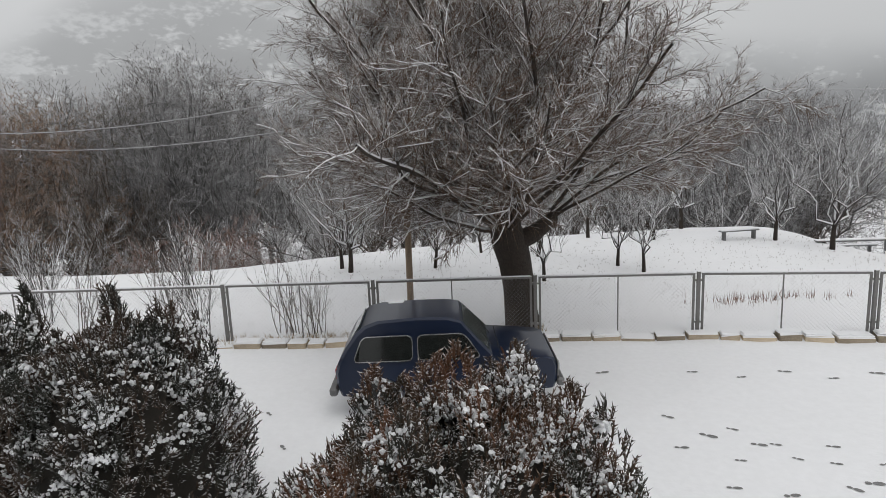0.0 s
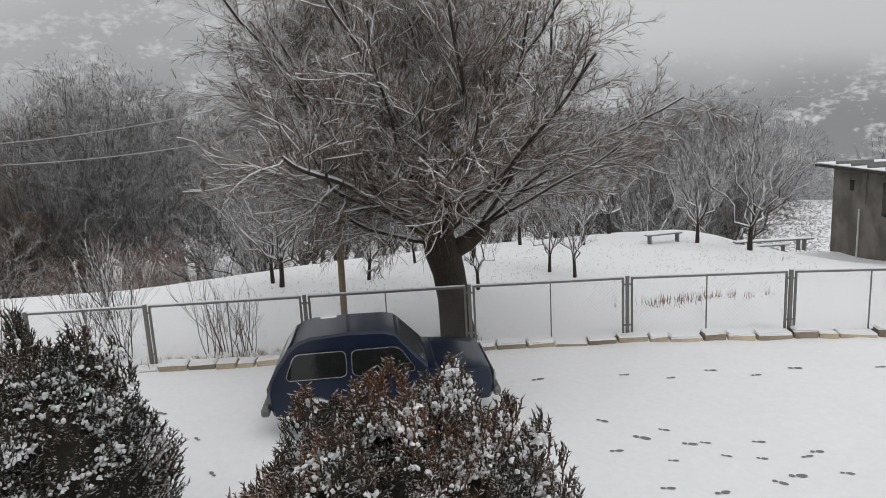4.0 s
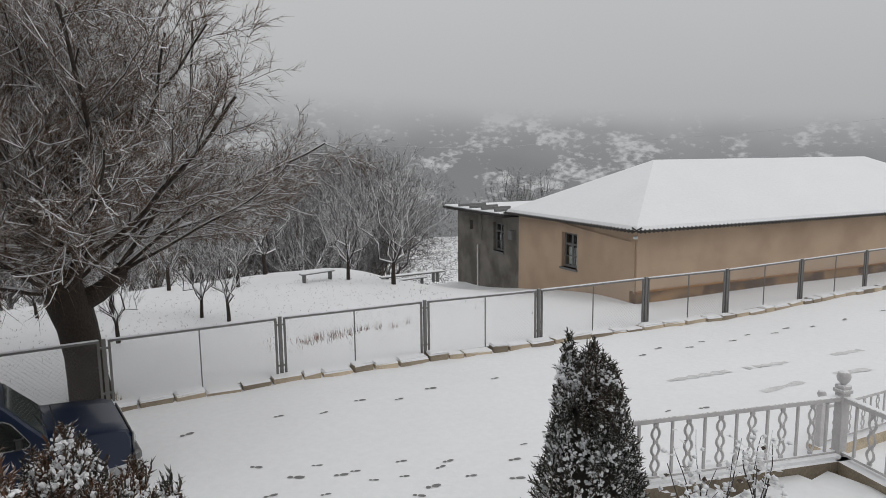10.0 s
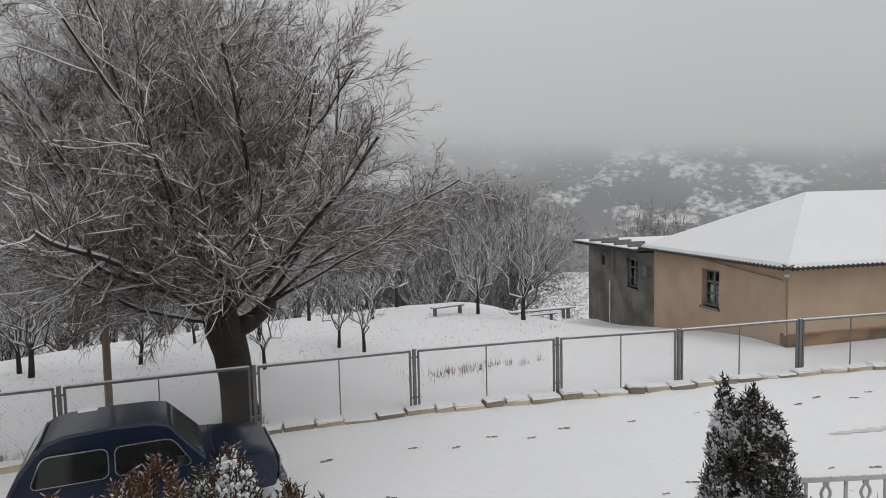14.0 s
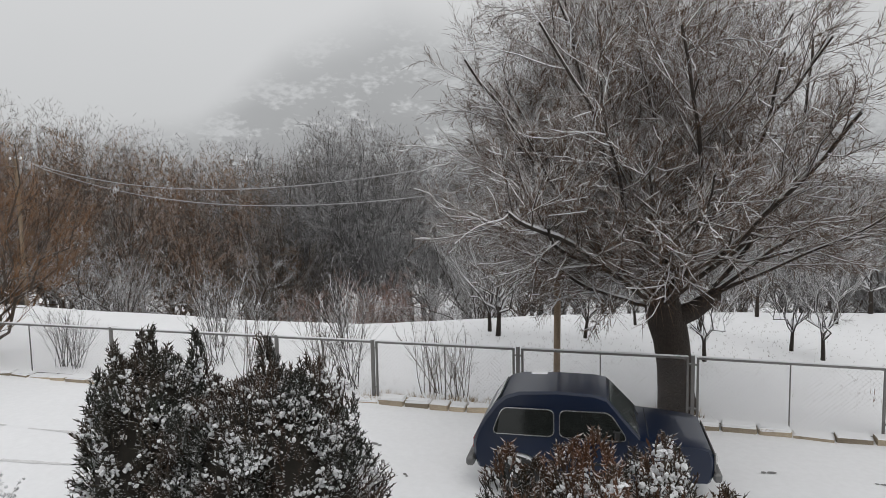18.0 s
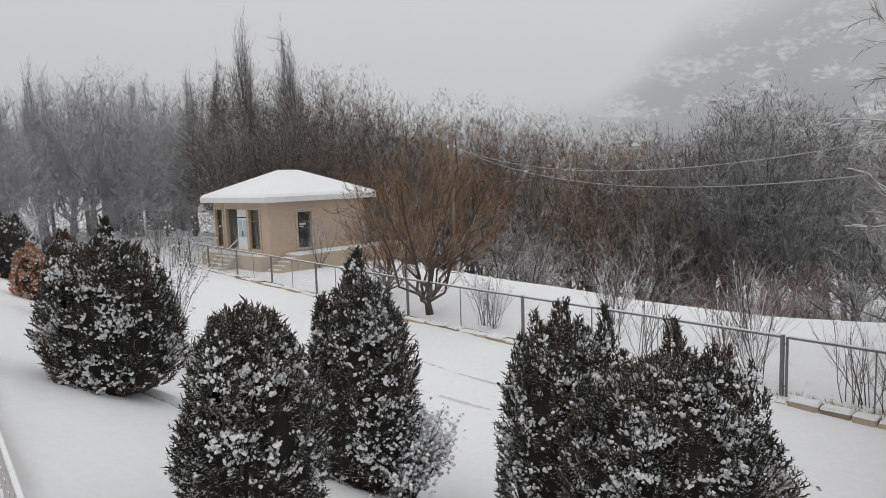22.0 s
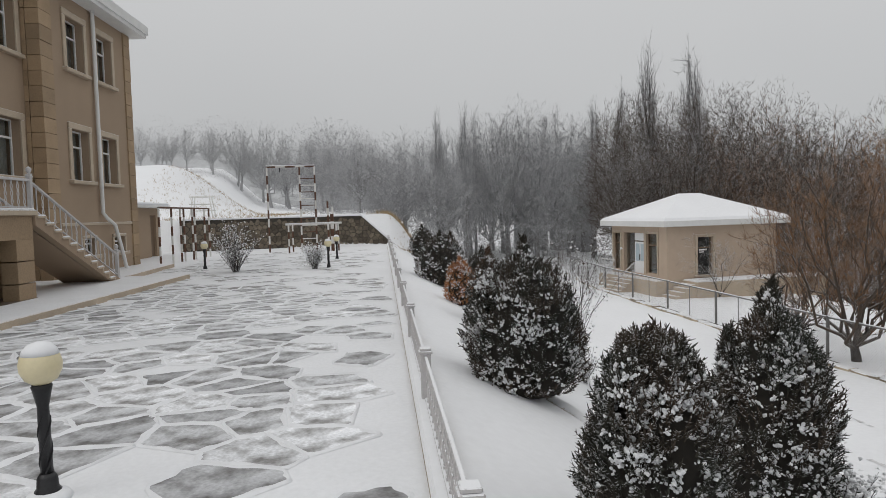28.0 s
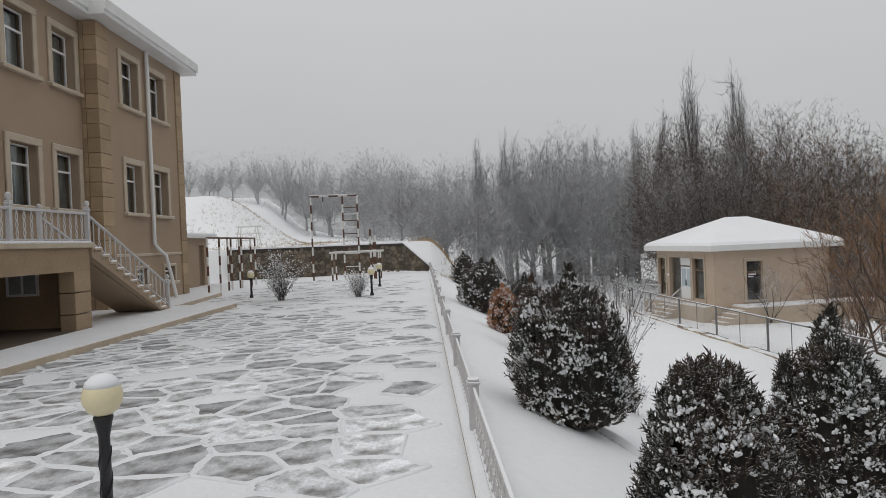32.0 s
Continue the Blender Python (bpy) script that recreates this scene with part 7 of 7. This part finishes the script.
# ---- grass tufts, weeds and dead leaves poking through the snow ----
def tufts(name, seed, count, place, h, material, label, lean=0.5, blades=4):
    rg = random.Random(seed)
    v, f = [], []
    for _ in range(count):
        x, y = place(rg)
        z = ground_z(x, y)
        for _b in range(blades):
            a, hh = rg.uniform(0, 6.28), h * rg.uniform(0.4, 1.2)
            dx, dy = math.cos(a) * hh * lean * rg.random(), math.sin(a) * hh * lean * rg.random()
            w = 0.004 + h * 0.018
            bx, by = x + rg.gauss(0, h * 0.25), y + rg.gauss(0, h * 0.25)
            o = len(v)
            v += [(bx - w * math.sin(a), by + w * math.cos(a), z - 0.02), (bx + w * math.sin(a), by - w * math.cos(a), z - 0.02), (bx + dx, by + dy, z + hh), (bx + w * math.cos(a), by + w * math.sin(a), z - 0.02)]
            f += [(o, o + 1, o + 2), (o + 1, o + 3, o + 2), (o + 3, o, o + 2)]
    return tagged(raw(name, v, f, material), label, "grass", kind="stuff")


DEAD = mat("dead leaves", (0.10, 0.075, 0.05), 0.9, vary=0.4, scale=3, fine=20)
RED_WEED = mat("reddish dry weeds", (0.22, 0.13, 0.10), 0.9, vary=0.3)
tufts("leaf_litter", 1, 2200, lambda r: (r.uniform(-6, 13), 13.9 + 10 * r.random()), 0.06, DEAD, "dead leaves and grass tips on the orchard snow", 1.2, 2)
tufts("weed_patch", 2, 70, lambda r: (r.gauss(7.5, 0.85), r.gauss(15.4, 0.2)), 0.22, RED_WEED, "patch of thin reddish weeds in the snow", 0.5, 3)
tufts("dry_grass", 3, 2600, lambda r: tuple(sn(r.uniform(42.5, 75), r.gauss(1.6, 0.9)).xy), 0.30, DRY_GRASS, "strip of tall dry grass on the bank", 0.7, 4)
tufts("dry_grass", 4, 1500, lambda r: tuple(sn(r.uniform(44, 70), r.uniform(-19, -7.5)).xy), 0.22, DRY_GRASS, "tufts of dry grass on the snowy hillside", 0.7, 3)
tufts("dry_grass", 5, 500, lambda r: (r.uniform(-5, 2), fence_y(0) + r.uniform(0.0, 0.6)), 0.12, DRY_GRASS, "short grass at the foot of the fence", 0.7, 3)

# ---- footprints and tyre marks on the road ----
rs = random.Random(9)


def sole_mesh():
    v, f = [], []
    for cx, rx, ry in ((0.055, 0.085, 0.048), (-0.085, 0.048, 0.040)):
        o = len(v)
        v += [(cx + rx * math.cos(a), ry * math.sin(a), 0.0) for a in np.linspace(0, 2 * math.pi, 12, endpoint=False)]
        v += [(cx + 1.18 * rx * math.cos(a), 1.25 * ry * math.sin(a), 0.010) for a in np.linspace(0, 2 * math.pi, 12, endpoint=False)]
        f.append(tuple(range(o, o + 12)))
    return v, f


sole_v, sole_f = sole_mesh()
sole_me = bpy.data.meshes.new("footprint")
sole_me.from_pydata(sole_v[:12] + sole_v[24:36], [], [tuple(range(12)), tuple(range(12, 24))])
sole_me.materials.append(PRINT)
trail_ob = tagged(new("footprint_trail"), "dark trodden footprints crossing the snowy road", "footprints", kind="structure")


def trail(pts, step=0.62, side=0.11, skip=0.0):
    pts = [Vector((p[0] * 0.92, p[1] * 0.92, 0)) for p in pts]
    k = 0
    for a, b in zip(pts, pts[1:]):
        n = max(1, int((b - a).length / step))
        d = (b - a).normalized()
        for i in range(n):
            k += 1
            if rs.random() < skip:
                continue
            q = a.lerp(b, i / n) + Vector((-d.y, d.x, 0)) * (side if k % 2 else -side) + Vector((rs.gauss(0, 0.05), rs.gauss(0, 0.04), 0))
            z = max(ground_z(q.x + dx, q.y + dy) for dx in (-0.12, 0, 0.12) for dy in (-0.12, 0, 0.12)) + 0.006
            sc = rs.uniform(0.5, 0.95)
            shared("footprint", sole_me, trail_ob, pose(q.x, q.y, z, 0, 0, math.degrees(math.atan2(d.y, d.x)) + rs.gauss(0, 10)) @ Matrix.Diagonal((sc, sc * rs.uniform(0.8, 1.1), 1, 1)))


trail([(2.9, 12.1), (7.0, 11.7), (12.5, 10.7), (19.5, 9.6), (28, 8.0)], 0.66, skip=0.15)
trail([(3.4, 10.2), (4.5, 9.1), (6.2, 8.5), (8.0, 8.0), (12.2, 7.6)], 0.58)
trail([(3.3, 9.1), (4.8, 8.7), (6.2, 7.9), (7.4, 7.4)], 0.5, skip=0.1)
trail([(3.6, 8.0), (5.0, 7.9), (6.1, 7.0), (6.9, 6.5)], 0.52)
trail([(4.2, 9.6), (6.0, 8.7), (7.6, 8.6), (9.8, 8.3)], 0.55, skip=0.2)
trail([(-2.6, 9.9), (-3.3, 11.0), (-4.2, 12.2), (-6.0, 12.8)], 0.6, skip=0.2)
GREY_SNOW = mat("pressed wet snow", (0.62, 0.62, 0.63), 0.6, vary=0.25, scale=4, fine=30, bump=0.4)


def tyre_mark(pts, w=0.13):
    v, f = [], []
    rr = random.Random(len(pts) + int(pts[0][0] * 10))
    dense = []
    for a, b in zip(pts, pts[1:]):
        n = max(2, int(math.hypot(b[0] - a[0], b[1] - a[1]) / 0.15))
        dense += [(a[0] + (b[0] - a[0]) * i / n, a[1] + (b[1] - a[1]) * i / n) for i in range(n)]
    for i, (x, y) in enumerate(dense):
        ww = w * rr.uniform(0.12, 0.5)
        z = max(ground_z(x, y - w), ground_z(x, y), ground_z(x, y + w)) + 0.006
        v += [(x, y - ww, z), (x, y + ww, z)]
        if i and math.sin(i * 0.45 + pts[0][0]) + rr.uniform(-0.6, 0.6) > -0.25:
            f.append((2 * i - 2, 2 * i, 2 * i + 1, 2 * i - 1))
    return tagged(raw("tyre_mark", v, f, GREY_SNOW), "grey tyre mark pressed into the road snow", "tyre mark", kind="structure")


tyre_mark([(-13.2, 11.2), (-12.5, 11.0), (-11.0, 10.9), (-9.4, 10.9)])
tyre_mark([(-11.8, 9.5), (-10.8, 9.45), (-9.4, 9.5), (-8.0, 9.55)])
tyre_mark([(11.0, 8.3), (12.9, 7.9), (15.0, 7.45), (18.0, 6.7)], 0.25)
tyre_mark([(12.3, 6.8), (14.3, 6.6), (17.5, 5.7)], 0.25)

# stub of pipe under the big thuja
stub = new("buried_pipe")
pipe("pipe_wall", [(-9.15, 2.95, ground_z(-9.15, 2.95)), (-8.75, 3.2, ground_z(-8.75, 3.2)), (-8.35, 3.4, ground_z(-8.35, 3.4) - 0.02)], 0.10, KERB, stub, 10)
tagged(stub, "half buried tan pipe end under the thuja", "pipe")


# ---- broken stone surfaces: cells of a jittered grid ----
def clip_cell(poly, px, py, qx, qy):
    """Keep the part of poly nearer to p than to q."""
    mx, my, nx, ny = (px + qx) / 2, (py + qy) / 2, qx - px, qy - py
    res = []
    for (ax, ay), (bx, by) in zip(poly, poly[1:] + poly[:1]):
        da, db = (ax - mx) * nx + (ay - my) * ny, (bx - mx) * nx + (by - my) * ny
        if da <= 0:
            res.append((ax, ay))
        if (da < 0) != (db < 0) and abs(da - db) > 1e-9:
            t = da / (da - db)
            res.append((ax + (bx - ax) * t, ay + (by - ay) * t))
    return res


def cells(rg, x0, x1, y0, y1, cx, cy, jitter):
    nx, ny = int((x1 - x0) / cx), int((y1 - y0) / cy)
    pts = {(i, j): (x0 + (i + 0.5 + (0.5 if j % 2 else 0) + rg.uniform(-jitter, jitter)) * cx, y0 + (j + 0.5 + rg.uniform(-jitter, jitter)) * cy) for i in range(-2, nx + 2) for j in range(-2, ny + 2)}
    for i in range(nx):
        for j in range(ny):
            px, py = pts[i, j]
            poly = [(px - 2 * cx, py - 2 * cy), (px + 2 * cx, py - 2 * cy), (px + 2 * cx, py + 2 * cy), (px - 2 * cx, py + 2 * cy)]
            for di in (-2, -1, 0, 1, 2):
                for dj in (-2, -1, 0, 1, 2):
                    if (di or dj) and (i + di, j + dj) in pts:
                        poly = clip_cell(poly, px, py, *pts[i + di, j + dj])
            yield (px, py), poly


def inset(poly, c, gap, rg=None, wob=0.0):
    res = []
    for x, y in poly:
        dx, dy = x - c[0], y - c[1]
        ln = math.hypot(dx, dy) or 1
        k = max(0.25, 1 - (gap + (rg.uniform(-wob, wob) if rg else 0)) / ln)
        res.append((c[0] + dx * k, c[1] + dy * k))
    return res


def split_edges(poly):
    res = []
    for (ax, ay), (bx, by) in zip(poly, poly[1:] + poly[:1]):
        res += [(ax * (1 - t) + bx * t, ay * (1 - t) + by * t) for t in (0.06, 0.28, 0.5, 0.72, 0.94)]
    return res


rs = random.Random(31)
rv_, rf_, rest_v, rest_f = [], [], [], []
made = 0
for c, poly in cells(rs, 2.4, 38.0, -8.4, 0.16, 0.62, 0.74, 0.46):
    s0, n0 = c
    bare_edge = 0.25 * smooth01(-2.4, -1.4, n0) + 0.25 * smooth01(-0.9, -0.3, n0)
    if rs.random() < 0.06 + 0.75 * bare_edge + 0.45 * smooth01(11, 28, s0):
        continue
    ring = inset(split_edges(poly), c, 0.024, rs, 0.024)
    inner = inset(ring, c, 0.026)
    k = len(ring)
    # the snow between the slabs stands in soft ridges
    o = len(rv_)
    rv_ += [tuple(sn(x, y, ZT + 0.002)) for x, y in inset(split_edges(poly), c, -0.004)]
    kk = len(rv_) - o
    rv_ += [tuple(sn(x, y, ZT + 0.024 + rs.uniform(-0.006, 0.006))) for x, y in ring] + [tuple(sn(x, y, ZT + 0.006)) for x, y in inner]
    rf_ += [(o + i, o + (i + 1) % k, o + k + (i + 1) % k, o + k + i) for i in range(k)] + [(o + k + i, o + k + (i + 1) % k, o + 2 * k + (i + 1) % k, o + 2 * k + i) for i in range(k)]
    top = [sn(x, y, ZT + 0.010) for x, y in inset(ring, c, 0.018)]
    if made < 300 and s0 < 18:
        made += 1
        m0 = sn(*c)
        raw("paving_slab", [p - m0 for p in top], [tuple(range(k))[::-1]], PAVING, terrace).matrix_basis = Matrix.Translation(m0)
    else:
        o = len(rest_v)
        rest_v += [tuple(p) for p in top]
        rest_f.append(tuple(range(o, o + k))[::-1])
tagged(raw("far_paving", rest_v, rest_f, PAVING, terrace), kind="stuff")
tagged(raw("snow_ridges", rv_, rf_, TERRACE_SNOW, terrace, smooth=True), kind="stuff")

# ---- rubble retaining wall at the far end of the terrace ----
WA, WB = sn(WALL_S(-12.2), -12.2, ZT), sn(WALL_S(0.4), 0.4, ZT)
wall_run = (WB - WA).length
wyaw = math.degrees(math.atan2(WB.y - WA.y, WB.x - WA.x))
rwall = tagged(new("retaining_wall"), "rubble stone retaining wall with a snowy top", "wall", kind="structure")
rwall.matrix_basis = Matrix.Translation(WA) @ pose(0, 0, 0, 0, 0, wyaw)
WH, cutx = 1.86, wall_run - 1.95
back_pts = [(0, 0.0), (wall_run, 0.0), (wall_run, 0.06), (cutx, WH), (0, WH)]


def slab_xz(name, pts, y0, y1, material, parent):
    k = len(pts)
    return raw(name, [(x, y0, z) for x, z in pts] + [(x, y1, z) for x, z in pts], [tuple(range(k)), tuple(range(2 * k - 1, k - 1, -1))] + [(i, i + k, (i + 1) % k + k, (i + 1) % k) for i in range(k)], material, parent)


slab_xz("mortar_core", back_pts, 0.0, 0.45, MORTAR, rwall)
slab_xz("coping_snow", [(0, WH), (cutx, WH), (cutx, WH + 0.09), (0, WH + 0.09)], -0.10, 0.75, SNOW, rwall)
slab_xz("coping_snow", [(cutx, WH), (wall_run, 0.06), (wall_run + 0.05, 0.12), (cutx, WH + 0.09)], -0.08, 0.50, SNOW, rwall)
rs = random.Random(57)
for c, poly in cells(rs, 0.05, wall_run - 0.05, 0.0, WH, 0.33, 0.24, 0.42):
    poly = inset(poly, c, 0.014, rs, 0.008)
    lim = [(x, min(max(z, 0.01), WH - 0.02 if x < cutx else max(0.02, WH * (wall_run - x) / (wall_run - cutx) - 0.02))) for x, z in poly]
    if max(z for _, z in lim) - min(z for _, z in lim) < 0.05:
        continue
    k = len(lim)
    mz, mx_ = sum(z for _, z in lim) / k, sum(x for x, _ in lim) / k
    out_ = rs.uniform(0.025, 0.06)
    vv = [(x, 0.0, z) for x, z in lim] + [(mx_ + (x - mx_) * 0.82, -out_, mz + (z - mz) * 0.82) for x, z in lim]
    raw("stone", vv, [tuple(range(k, 2 * k))] + [(i, (i + 1) % k, (i + 1) % k + k, i + k) for i in range(k)], RUBBLE, rwall)
